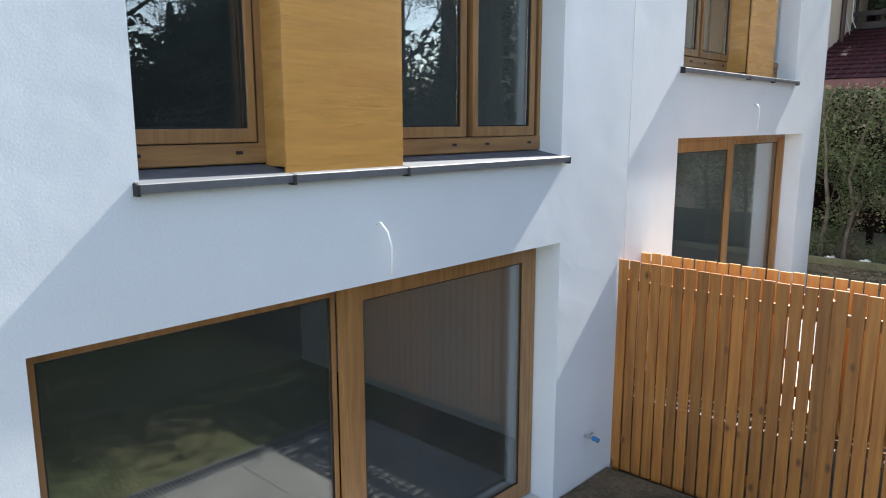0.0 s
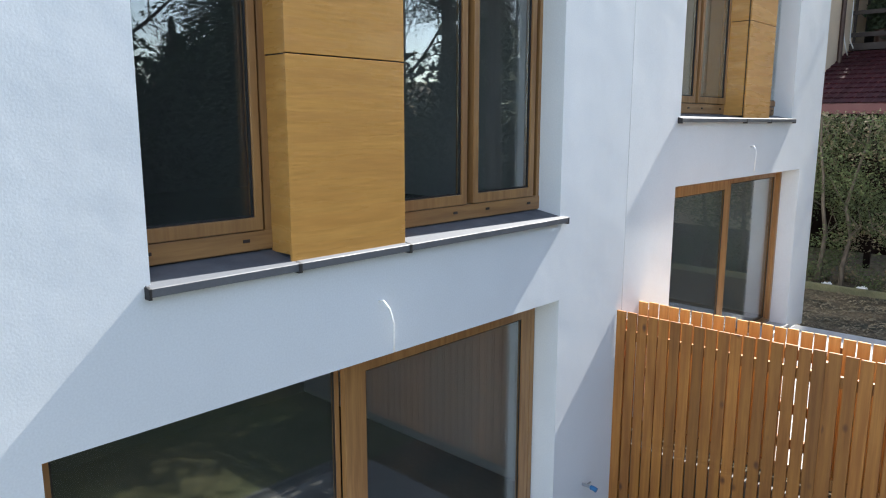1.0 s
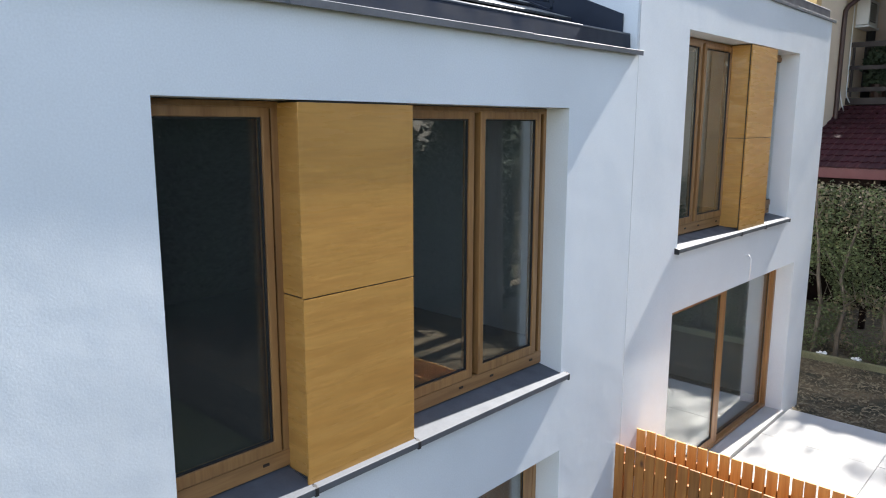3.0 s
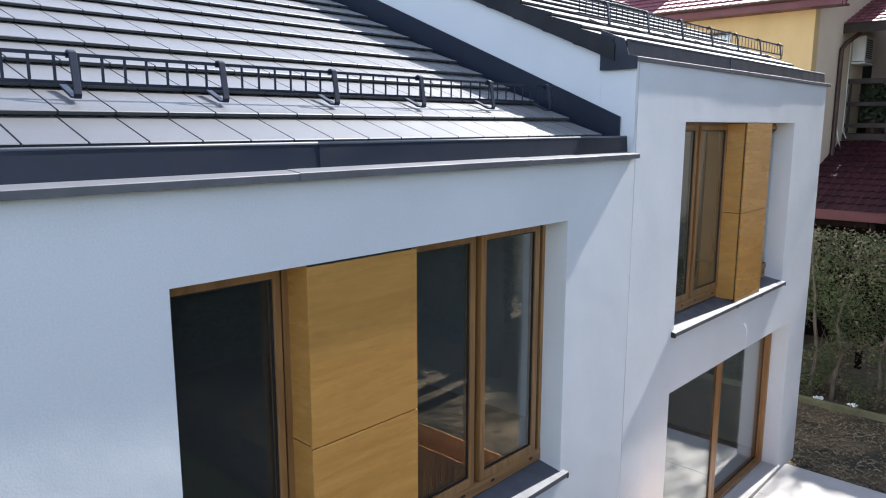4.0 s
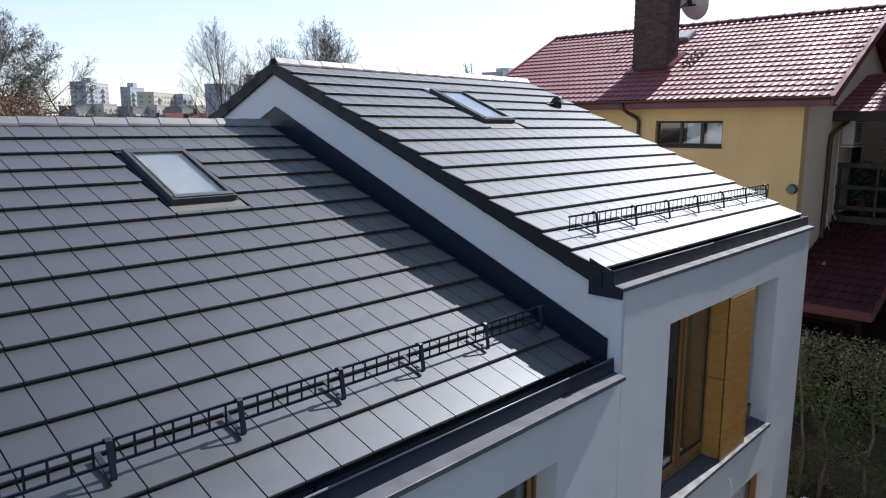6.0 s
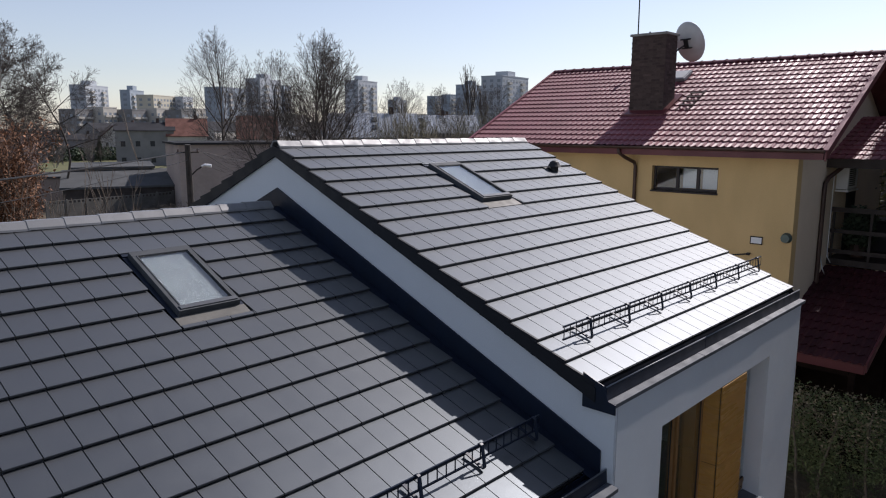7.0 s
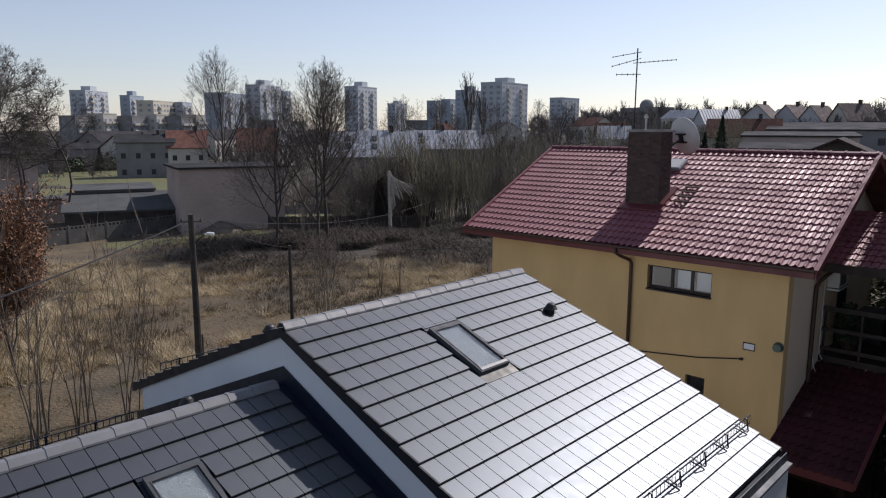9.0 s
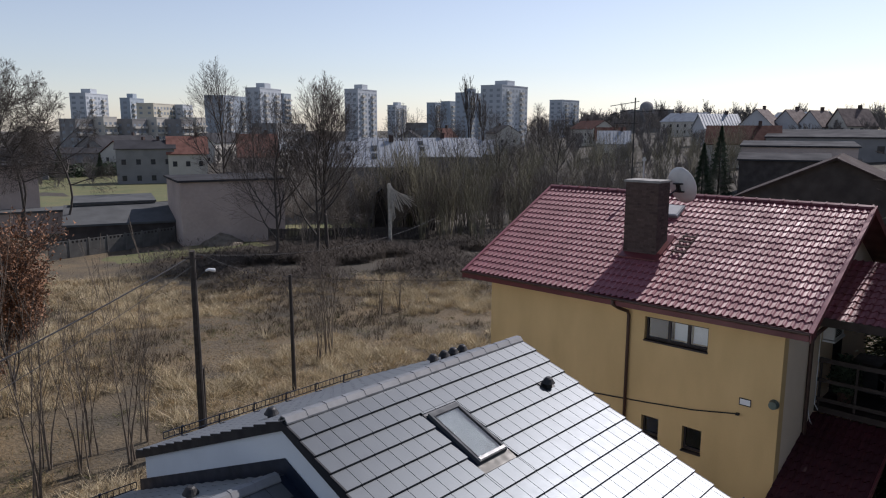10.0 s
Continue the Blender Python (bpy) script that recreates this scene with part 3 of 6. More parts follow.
snow_guard(ROOF_B, 6.02, 11.80, 3.96, zb_at, [6.50 + 0.847 * k for k in range(7)])

snow_guard(ROOF_A, 0.30, 5.55, 13.72, za_at, [0.45 + 0.877 * k for k in range(6)], back=True)
snow_guard(ROOF_B, 6.16, 11.55, 13.72, zb_at, [6.60 + 0.877 * k for k in range(6)], back=True)

# flashing where the lower roof meets the higher gable
s = Shape()
y0, y1 = 3.36, RIDGE_Y
s.prism([(y0, za_at(y0) - 0.05), (y0, za_at(y0) + 0.24), (y1, za_at(y1) + 0.25), (2 * RIDGE_Y - 3.5, za_at(3.5) + 0.24), (2 * RIDGE_Y - 3.5, za_at(3.5) - 0.05), (y1, za_at(y1) - 0.05)], PARTY - 0.018, PARTY - 0.004)
s.make("wall_flashing", ANTHRACITE, HOUSE_A, "dark metal flashing against the gable")
s = Shape()
s.prism([(y0, za_at(y0) - 0.03), (y0, za_at(y0) - 0.02), (y1, za_at(y1) - 0.02), (2 * RIDGE_Y - 3.5, za_at(3.5) - 0.02), (2 * RIDGE_Y - 3.5, za_at(3.5) - 0.03), (y1, za_at(y1) - 0.03)], PARTY - 0.16, PARTY - 0.019)
s.make("valley_gutter", ANTHRACITE, HOUSE_A)
# closed end of the higher gutter
Shape().prism([(3.205, 6.495), (3.205, 6.60), (3.29, 6.62), (3.34, 6.765), (3.44, 6.80), (3.58, 6.86), (3.58, 6.495)], PARTY - 0.034, PARTY - 0.022).make("gutter_end_plate", ANTHRACITE, HOUSE_B)


def cowl(deck, x, y, z_at, turn):
    s = Shape()
    base = Matrix.Translation((x, y, z_at(y)))
    s.tube([base @ Vector((0, 0, -0.05)), base @ Vector((0, 0, 0.13))], 0.075, 14)
    v = s.make("roof_vent", BLACK, deck, "black plastic roof vent cowl")
    Shape().box(-0.16, 0.16, -0.17, 0.17, 0.005, 0.03, base @ LAY if turn else base @ Matrix.Rotation(-PITCH, 4, 'X')).make("base_plate", BLACK, v, bevel=0.008)
    Shape().tube([base @ Vector((0, 0, 0.10)), base @ Vector((0, 0, 0.14)), base @ Vector((0, 0, 0.19)), base @ Vector((0, 0, 0.215))], 0.135, 16, 0.05).make("cap", BLACK, v, smooth=False)


cowl(ROOF_B, 11.08, 7.56, zb_at, True)
for cx in (10.63, 10.98, 11.28, 11.58):
    cowl(ROOF_B, cx, 10.25, zb_at, False)
cowl(ROOF_B, 6.54, 10.25, zb_at, False)
cowl(ROOF_A, 4.9, 10.1, za_at, False)

# sealed joint between the two fronts
JOINT = material("pale_sealant", (0.50, 0.52, 0.54), 0.8, vary=0.15, scale=2)
Shape().box(5.907, 5.915, 3.2225, 3.2247, 0.85, 6.55).make("expansion_joint", JOINT, HOUSE_B, "pale sealed joint in the render")


# ---------- ground ----------
def ground_z(x, y):
    u = x - y
    z = min(12.0, 0.075 * max(0.0, u - 22))
    if x > 5.91 and y < 14.5 and x < 40:
        z = max(z, 0.70 * max(0.0, min(1.0, (14.5 - y) / 6)))
    if y > 16:
        z += 0.25 * (noise.noise(Vector((x * 0.05, y * 0.05, 3.1)))) * min(1, (y - 16) / 6)
    return z


def ground_material():
    """Rough meadow: straw, moss and bare earth in patches, with short lawn near the houses and on the far plot."""
    m = material("dry_meadow", (0.135, 0.098, 0.052), 0.95, scale=0.22, tint=(0.06, 0.05, 0.034), fine=0.3, fine_scale=6, bump=0.9, bump_scale=5, depth=0.12)
    n, link = m.node_tree.nodes, m.node_tree.links.new
    bsdf = n["Principled BSDF"]
    was = bsdf.inputs["Base Color"].links[0].from_socket
    sep = n.new("ShaderNodeSeparateXYZ")
    link(n.new("ShaderNodeTexCoord").outputs["Object"], sep.inputs[0])

    def ease(socket, lo, hi):
        r = n.new("ShaderNodeMapRange")
        r.interpolation_type = 'SMOOTHSTEP'
        r.inputs[1].default_value, r.inputs[2].default_value = lo, hi
        link(socket, r.inputs[0])
        return r.outputs[0]

    def calc(op, a, b):
        k = n.new("ShaderNodeMath")
        k.operation = op
        for i, s_ in enumerate((a, b)):
            if isinstance(s_, (int, float)):
                k.inputs[i].default_value = s_
            else:
                link(s_, k.inputs[i])
        return k.outputs[0]
    # beyond the meadow: litter under the thicket, its shadow also put into the colour
    wob = n.new("ShaderNodeTexNoise")
    wob.inputs["Scale"].default_value = 0.12
    link(n.new("ShaderNodeTexCoord").outputs["Object"], wob.inputs["Vector"])
    along = calc('ADD', calc('ADD', calc('MULTIPLY', sep.outputs[0], 0.57), sep.outputs[1]), calc('MULTIPLY', wob.outputs[0], 26.0))
    mask = calc('MULTIPLY', ease(along, 76, 88), ease(calc('ADD', sep.outputs[0], calc('MULTIPLY', wob.outputs[0], 12.0)), 32, 46))
    mix = n.new("ShaderNodeMix")
    mix.data_type = 'RGBA'
    link(mask, mix.inputs[0])
    link(was, mix.inputs[6])
    mix.inputs[7].default_value = (0.050, 0.042, 0.030, 1)
    link(mix.outputs[2], bsdf.inputs["Base Color"])
    return m


def sheet(name, mat, xs, ys, zf, label, category="ground"):
    v = [(x, y, zf(x, y)) for y in ys for x in xs]
    n = len(xs)
    f = [(j * n + i, j * n + i + 1, (j + 1) * n + i + 1, (j + 1) * n + i) for j in range(len(ys) - 1) for i in range(n - 1)]
    s = Shape()
    s.v, s.f = v, f
    return tagged(s.make(name, mat, smooth=True), label, category, kind="structure")


XS = [-2500, -900, -300, -100, -40, -15, -6, -2, 0, 2, 4, 5.895, 5.925, 8, 10, 12, 14, 16, 19, 22, 26, 30, 35, 40, 46, 52, 60, 70, 80, 95, 110, 130, 150, 180, 210, 245, 290, 400, 700, 1300, 2600]
YS = [-2500, -600, -150, -60, -25, -10, -5, -2, 0, 2, 4, 6, 8, 10, 12, 14, 15, 16, 18, 20, 22, 24, 26, 28, 30, 32, 34, 36, 39, 42, 45, 48, 52, 56, 60, 65, 70, 76, 82, 90, 100, 115, 140, 180, 260, 400, 700, 1400, 2600]
sheet("ground", ground_material(), XS, YS, ground_z, "dry straw-coloured meadow and rough ground")
LAWN = material("lawn_grass", (0.06, 0.078, 0.022), 0.95, scale=0.5, tint=(0.10, 0.092, 0.036), fine=0.3, fine_scale=25, bump=0.9, bump_scale=30, depth=0.05)
FARLAWN = material("far_lawn_grass", (0.085, 0.098, 0.032), 0.95, scale=0.2, tint=(0.13, 0.12, 0.05), fine=0.3, fine_scale=4)
sheet("lawn", LAWN, [-30 + 2 * i for i in range(18)] + [5.7], [-40 + 2 * i for i in range(21)] + [1.2], lambda x, y: 0.045 + 0.03 * noise.noise(Vector((x, y, 0))), "short green garden lawn with dry patches", "lawn")
sheet("neighbour_garden", SOIL, [5.95 + 0.5 * i for i in range(16)] + [14.2], [-12 + 0.5 * i for i in range(50)], lambda x, y: 0.715 + 0.025 * noise.noise(Vector((x * 1.5, y * 1.5, 5))), "dark trodden soil beside the hedge", "soil")
sheet("flower_bed", SOIL, [4.86 + 0.21 * i for i in range(5)], [1.25 + 0.3 * i for i in range(7)] + [3.19], lambda x, y: 0.06 + 0.02 * noise.noise(Vector((x * 4, y * 4, 2))), "dark bare soil at the foot of the wall", "soil")
sheet("far_lawn", FARLAWN, [36 + 4 * i for i in range(13)], [126 + 8 * i for i in range(11)], lambda x, y: ground_z(x, y) + 0.12, "mown green lawn behind low buildings", "lawn")
sheet("far_verge", FARLAWN, [27 + i for i in range(22)], [69 + i for i in range(11)], lambda x, y: ground_z(x, y) + 0.06 - 0.3 * max(0.0, 1.0 - min(x - 27, 48 - x, y - 69, 79 - y) / 2.5 + 0.8 * noise.noise(Vector((x * 0.4, y * 0.4, 2)))), "green grass verge below the garden wall", "lawn")

# leaf litter on the soil
lr0 = np.random.default_rng(77)
nl = 9000
lx, ly = lr0.uniform(10.5, 14.1, nl), lr0.uniform(-3, 7, nl)
lz = np.full(nl, 0.745)
la = lr0.uniform(0, 6.28, nl)
ls = lr0.uniform(0.015, 0.065, nl)
lt = np.stack([lx, ly, lz], 1)
d1 = np.stack([np.cos(la) * ls, np.sin(la) * ls, lr0.uniform(-0.01, 0.02, nl)], 1)
d2 = np.stack([-np.sin(la) * ls, np.cos(la) * ls, lr0.uniform(-0.01, 0.02, nl)], 1)
LITTER = np.concatenate([lt - d1, lt + d2 * 0.6, lt + d1], 1).reshape(-1, 3)

# terraces of square concrete slabs
def terrace(name, x0, x1, y0, y1, z, nx, ny, label, slant=0.0, mat=CONCRETE):
    t = thing(name, ((x0 + x1) / 2, (y0 + y1) / 2, z - 0.1), label, "terrace", kind="structure")
    rng = random.Random(4)
    for i in range(nx):
        for j in range(ny):
            a, b = x0 + (x1 - x0) * i / nx, x0 + (x1 - x0) * (i + 1) / nx
            c, d = y0 + (y1 - y0) * j / ny, y0 + (y1 - y0) * (j + 1) / ny
            sa, sb = ((slant * (y1 - c), slant * (y1 - d)) if i == nx - 1 else (0, 0))
            s = Shape()
            h = z + rng.uniform(-0.002, 0.002)
            lo = [(a + 0.003, c + 0.003), (b - 0.003 - sa, c + 0.003), (b - 0.003 - sb, d - 0.003), (a + 0.003, d - 0.003)]
            s.add([(p, q, z - 0.1) for p, q in lo] + [(p, q, h) for p, q in lo], [(3, 2, 1, 0), (4, 5, 6, 7), (0, 1, 5, 4), (1, 2, 6, 5), (2, 3, 7, 6), (3, 0, 4, 7)])
            s.make("paving_slab", mat, t)
    return t


terrace("terrace", 0.2, 4.85, 1.25, 3.16, 0.075, 6, 2, "dark grey concrete slab terrace below the patio door", mat=GREYSLAB)
terrace("terrace", 6.33, 11.13, 0.3, 3.19, 0.80, 4, 2, "sunlit pale concrete slab terrace")
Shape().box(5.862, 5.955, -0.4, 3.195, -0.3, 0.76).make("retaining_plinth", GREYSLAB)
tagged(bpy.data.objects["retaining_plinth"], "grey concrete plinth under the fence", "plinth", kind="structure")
# drainage grating beside the terrace
g = thing("drain_grating", (2.6, 1.16, 0.08), "steel drainage grating in a slot along the terrace", "grating")
Shape().box(0.2, 4.8, 1.08, 1.10, 0.03, 0.085).make("side_bar", STEEL, g)
Shape().box(0.2, 4.8, 1.22, 1.24, 0.03, 0.085).make("side_bar", STEEL, g)
bar = Shape().box(-0.004, 0.004, 1.10, 1.22, 0.06, 0.083).mesh("grate_bar", STEEL)
for i in range(120):
    place("grate_bar", bar, g, m=Matrix.Translation((0.22 + i * 0.038, 0, 0)))

# ---------- board fences, one on either side of the boundary ----------
PITCH_B = 0.1065


def board_fence(label, x, y0, z0, low_tip, mat, seed, rail_side):
    """Vertical boards with open joints on three rails and posts, running from the wall towards -y."""
    fence = thing("garden_fence", (x, 1.2, z0), label, "fence", "garden fences")
    r = random.Random(seed)
    d = 0.030 * rail_side
    for i in range(3):
        y = y0 - 0.05 - i * 1.73
        Shape().box(x + d - 0.03, x + d + 0.03, y - 0.03, y + 0.03, z0 - 0.25, 1.98).make("post", LARCH, fence, bevel=0.004)
    for z in (z0 + 0.33, 0.5 * (z0 + 2.0), 1.84):
        for k in range(2):
            ya = y0 - 0.081 - k * 1.73
            Shape().box(x + d - 0.019, x + d + 0.019, ya - 1.668, ya, z - 0.045, z + 0.045).make("rail", LARCH, fence)
    shapes = [Shape().box(-0.010, 0.010, -0.0455, 0.0455, 0.0, 2.06 - z0 - low_tip + 0.002 * k).mesh("board", mat, bevel=0.003) for k in range(5)]
    for i in range(33):
        m = Matrix.Translation((x + r.uniform(-0.002, 0.002), y0 - 0.0435 - i * PITCH_B + r.uniform(-0.003, 0.003), z0 + low_tip)) @ Matrix.Rotation(r.uniform(-0.0016, 0.0016), 4, 'X') @ Matrix.Rotation(r.uniform(-0.02, 0.02), 4, 'Z')
        place("board", shapes[r.randrange(5)], fence, m=m)
    return fence


board_fence("honey-brown larch fence of upright boards with open joints", 5.789, 3.198, 0.0, 0.03, LARCH, 11, 1)
board_fence("bright orange larch fence of upright boards behind the other", 6.262, 3.222, 0.70, 0.06, LARCH_LIT, 12, 1)

# ---------- small fittings on the wall ----------
cable = Shape().tube([(2.83, 3.205, 2.70), (2.83, 3.16, 2.71), (2.845, 3.12, 2.66), (2.87, 3.11, 2.56), (2.885, 3.125, 2.44), (2.885, 3.13, 2.38)], 0.006, 6)
tagged(cable.make("loose_cable", WHITE, smooth=True), "white loose cable end sticking out of the wall", "cable")
cable = Shape().tube([(8.89, 3.23, 3.50), (8.89, 3.185, 3.51), (8.87, 3.145, 3.46), (8.86, 3.14, 3.36), (8.86, 3.15, 3.20)], 0.006, 6)
tagged(cable.make("loose_cable", WHITE, smooth=True), "white loose cable end sticking out of the wall", "cable")
tap = thing("wall_tap", (5.29, 3.2, 0.51), "small outdoor water tap with blue hose fitting", "tap")
Shape().tube([(5.29, 3.2, 0.51), (5.29, 3.11, 0.51)], 0.014, 10).make("spout", STEEL, tap)
Shape().tube([(5.29, 3.11, 0.51), (5.29, 3.085, 0.51), (5.292, 3.05, 0.50)], 0.022, 10).make("hose_fitting", BLUE, tap)
Shape().tube([(5.265, 3.13, 0.545), (5.315, 3.13, 0.545)], 0.008, 8).make("handle", STEEL, tap)

# ---------- hedge ----------
def leaf_cloud(n, centre, half, size, rng, cover=None, flat=0.5):
    """Many small pointed sprays as crossing triangles."""
    c = np.array(centre) + (rng.random((n, 3)) * 2 - 1) * np.array(half)
    if cover is not None:
        c = c[[cover(*p) for p in c]]
        n = len(c)
    d = rng.normal(size=(n, 3))
    d[:, 2] *= flat
    d /= np.linalg.norm(d, axis=1)[:, None]
    e = np.cross(d, rng.normal(size=(n, 3)))
    e /= np.linalg.norm(e, axis=1)[:, None]
    ln = size * (0.5 + rng.random((n, 1)))
    v = np.concatenate([c - e * ln * 0.32, c + e * ln * 0.32, c + d * ln], 1).reshape(-1, 3)
    return v, np.arange(3 * n).reshape(-1, 3)


def soup(name, mat, v, f, parent=None, label="", kind=""):
    me = bpy.data.meshes.new(name)
    me.vertices.add(len(v))
    me.vertices.foreach_set("co", np.asarray(v, dtype=np.float32).ravel())
    me.loops.add(f.size)
    me.loops.foreach_set("vertex_index", f.ravel().astype(np.int32))
    me.polygons.add(len(f))
    me.polygons.foreach_set("loop_start", np.arange(0, f.size, f.shape[1], dtype=np.int32))
    me.update(calc_edges=True)
    me.validate()
    me.materials.append(mat)
    return place(name, me, parent, label, None, kind)


tagged(soup("leaf_litter", HEDGEBROWN, LITTER, np.arange(len(LITTER)).reshape(-1, 3)), "dry brown leaf litter scattered on soil", "leaves", kind="stuff")
nrng = np.random.default_rng(5)
hedge = thing("hedge", (14.9, 1.0, 0.7), "tall trimmed thuja hedge, green on top and bare brown below", "hedge")


def in_hedge(x, y, z):
    bump = 0.35 * noise.noise(Vector((x * 0.8, y * 0.9, z * 0.8))) + 0.25 * noise.noise(Vector((y * 3, z * 3, 1)))
    face_x = 14.45 + bump * 0.8
    top_z = 3.93 - 0.5 * max(0.0, 14.85 - x) + 0.14 * noise.noise(Vector((x, y * 1.3, 0))) + 0.10 * noise.noise(Vector((x * 4, y * 5, 0)))
    hole = noise.noise(Vector((x * 0.9, y * 1.6, z * 1.1 + 7))) > 0.10 + 0.26 * (z - 0.7) / 3.4
    return x > face_x and z < top_z and not (hole and z < 3.2)


v, f = leaf_cloud(280000, (15.0, 1.5, 2.45), (0.75, 7.5, 1.85), 0.042, nrng, in_hedge)
soup("foliage", HEDGE, v, f, hedge, kind="stuff")
v, f = leaf_cloud(60000, (15.0, 1.5, 2.35), (0.7, 7.5, 1.65), 0.06, nrng, lambda x, y, z: x > 14.55 and noise.noise(Vector((x * 1.3, y * 1.3, z * 1.3 + 3))) > 0.25 - 0.45 * max(0.0, z - 2.4))
soup("dry_foliage", HEDGEBROWN, v, f, hedge, kind="stuff")
rng = random.Random(3)
for i in range(26):
    y = -5.6 + i * 0.56 + rng.uniform(-0.15, 0.15)
    p = Vector((14.80 + rng.uniform(-0.15, 0.15), y, 0.6))
    s = Shape()
    pts = [p]
    for k in range(6):
        p = p + Vector((rng.uniform(-0.10, 0.06), rng.uniform(-0.14, 0.14), 0.55))
        pts.append(p)
    s.tube(pts, 0.05, 6, 0.014)
    for k in range(6):
        q = pts[rng.randrange(2, 6)]
        s.tube([q, q + Vector((-0.22 - 0.2 * rng.random(), rng.uniform(-0.3, 0.3), 0.25)), q + Vector((-0.36 - 0.2 * rng.random(), rng.uniform(-0.4, 0.4), 0.6))], 0.012, 4, 0.004)
    s.make("stem", STEMBARK, hedge)
kerb = Shape().box(14.18, 14.26, -6, 8, 0.55, 0.84).make("bed_kerb", material("mossy_kerb", (0.23, 0.22, 0.12), 0.95, vary=0.4, scale=3, fine=0.2), bevel=0.01)
tagged(kerb, "low mossy concrete kerb in front of the hedge", "kerb")

for px, py, seed in ((14.42, 3.66, 1), (14.46, 3.08, 2)):
    r = random.Random(seed)
    s = Shape()
    s.tube([(px + r.uniform(-0.02, 0.02), py - 0.08 + 0.03 * i, 0.78 + r.uniform(0.0, 0.05)) for i in range(6)], 0.045, 5, 0.02)
    tagged(s.make("paper_scrap", WHITE), "crumpled white paper scrap lying under the hedge", "litter", "paper scraps")

# ---------- yellow neighbouring house ----------
YH = thing("neighbour_house", (22.5, 10.0, 0.0), "ochre-rendered house with dark red tile-sheet roof", "house")
wins_w = [(7.24, 9.06, 7.62, 8.28), (8.50, 9.02, 4.80, 5.38), (7.26, 7.80, 4.72, 5.40)]
holed(5.345, 14.6, -0.5, 8.72, 18.0, 18.35, wins_w, swap=True).make("west_wall", YELLOW, YH)
ang = math.atan((11.32 - 8.80) / 5.0)


def yroof_z(x):
    return 8.80 + (x - 17.5) * math.tan(ang) if x <= 22.5 else 8.80 + (27.5 - x) * math.tan(ang)


for ya, yb, nm in ((5.345, 5.7, "south_gable_wall"), (14.3, 14.6, "north_gable_wall")):
    s = Shape()
    s.prism([(18.351, -0.5), (26.649, -0.5), (26.649, yroof_z(26.649) - 0.14), (22.5, yroof_z(22.5) - 0.14), (18.351, yroof_z(18.351) - 0.14)], ya, yb, 'y')
    s.make(nm, BEIGE if ya < 6 else YELLOW, YH)
Shape().box(26.65, 27.0, 5.4, 14.6, -0.5, 8.6).make("east_wall", YELLOW, YH)
Shape().box(18.36, 26.64, 5.71, 14.29, 5.9, 6.1).make("upper_floor", INNER, YH)
Shape().box(20.5, 20.6, 5.71, 14.29, 6.11, 8.6).make("inner_wall", YELLOW, YH)
# roof body
s = Shape()
s.prism([(17.42, yroof_z(17.42) - 0.12), (22.5, yroof_z(22.5) - 0.12), (27.58, yroof_z(27.58) - 0.12), (27.58, yroof_z(27.58) - 0.03), (22.5, yroof_z(22.5) - 0.03), (17.42, yroof_z(17.42) - 0.03)], 4.66, 15.34, 'y')
YROOF = s.make("roof", REDTRIM, YH, "dark red sheet-metal tile roof")


def wave_sheet(deck, u_len, v_len, base, nu, nv, name="tile_sheet", split=5, mat=None):
    """Pressed metal tile sheets: waves across v, steps up the slope u, one object a strip of sheets."""
    per = nv // split
    for k in range(split):
        v0, v1 = k * per, (k + 1) * per if k < split - 1 else nv
        verts, faces = [], []
        cols = (v1 - v0) * 6 + 1
        du, dv = u_len / nu, v_len / nv
        rows = []
        for j in range(nu):
            for step in (0.0, 1.0):
                row = []
                for c in range(cols):
                    ph = c / 6
                    w = 0.017 * math.cos(2 * math.pi * ph) + 0.006 * math.cos(4 * math.pi * ph)
                    arc = 0.072 * math.cos(2 * math.pi * ph)
                    row.append((j * du + step * du - arc * 0.9, (v0 + ph) * dv, w + 0.030 * (1 - step) + 0.012))
                rows.append(row)
        for r in rows:
            verts += [base @ Vector(p) for p in r]
        for j in range(len(rows) - 1):
            for c in range(cols - 1):
                faces.append((j * cols + c, j * cols + c + 1, (j + 1) * cols + c + 1, (j + 1) * cols + c))
        s = Shape()
        s.v, s.f = verts, faces
        s.make(name, mat or REDTILE, deck)


def slope_base(x, y, z, a, direction):
    """u runs up the slope towards +x (direction 1) or -x, v along y."""
    return Matrix.Translation((x, y, z)) @ Matrix(((math.cos(a) * direction, 0, -math.sin(a) * direction, 0), (0, 1, 0, 0), (math.sin(a), 0, math.cos(a), 0), (0, 0, 0, 1)))


L = 5.02 / math.cos(ang)
wave_sheet(YROOF, L - 0.06, 10.7, slope_base(17.52, 4.65, yroof_z(17.52) - 0.01, ang, 1), 18, 58)
wave_sheet(YROOF, L, 10.7, slope_base(27.54, 4.65, yroof_z(27.54) - 0.01, ang, -1), 16, 56)
s = Shape()
s.prism([(22.34, 11.29), (22.39, 11.345), (22.5, 11.385), (22.61, 11.345), (22.66, 11.29)], 4.62, 15.38, 'y')
s.make("ridge_cap", REDTRIM, YROOF)
rc = Shape().prism([(22.32, 11.30), (22.37, 11.36), (22.5, 11.405), (22.63, 11.36), (22.68, 11.30)], 0, 0.05, 'y').mesh("ridge_rib", REDTRIM)
for i in range(27):
    place("ridge_rib", rc, YROOF, m=Matrix.Translation((0, 4.65 + i * 0.395, 0)))
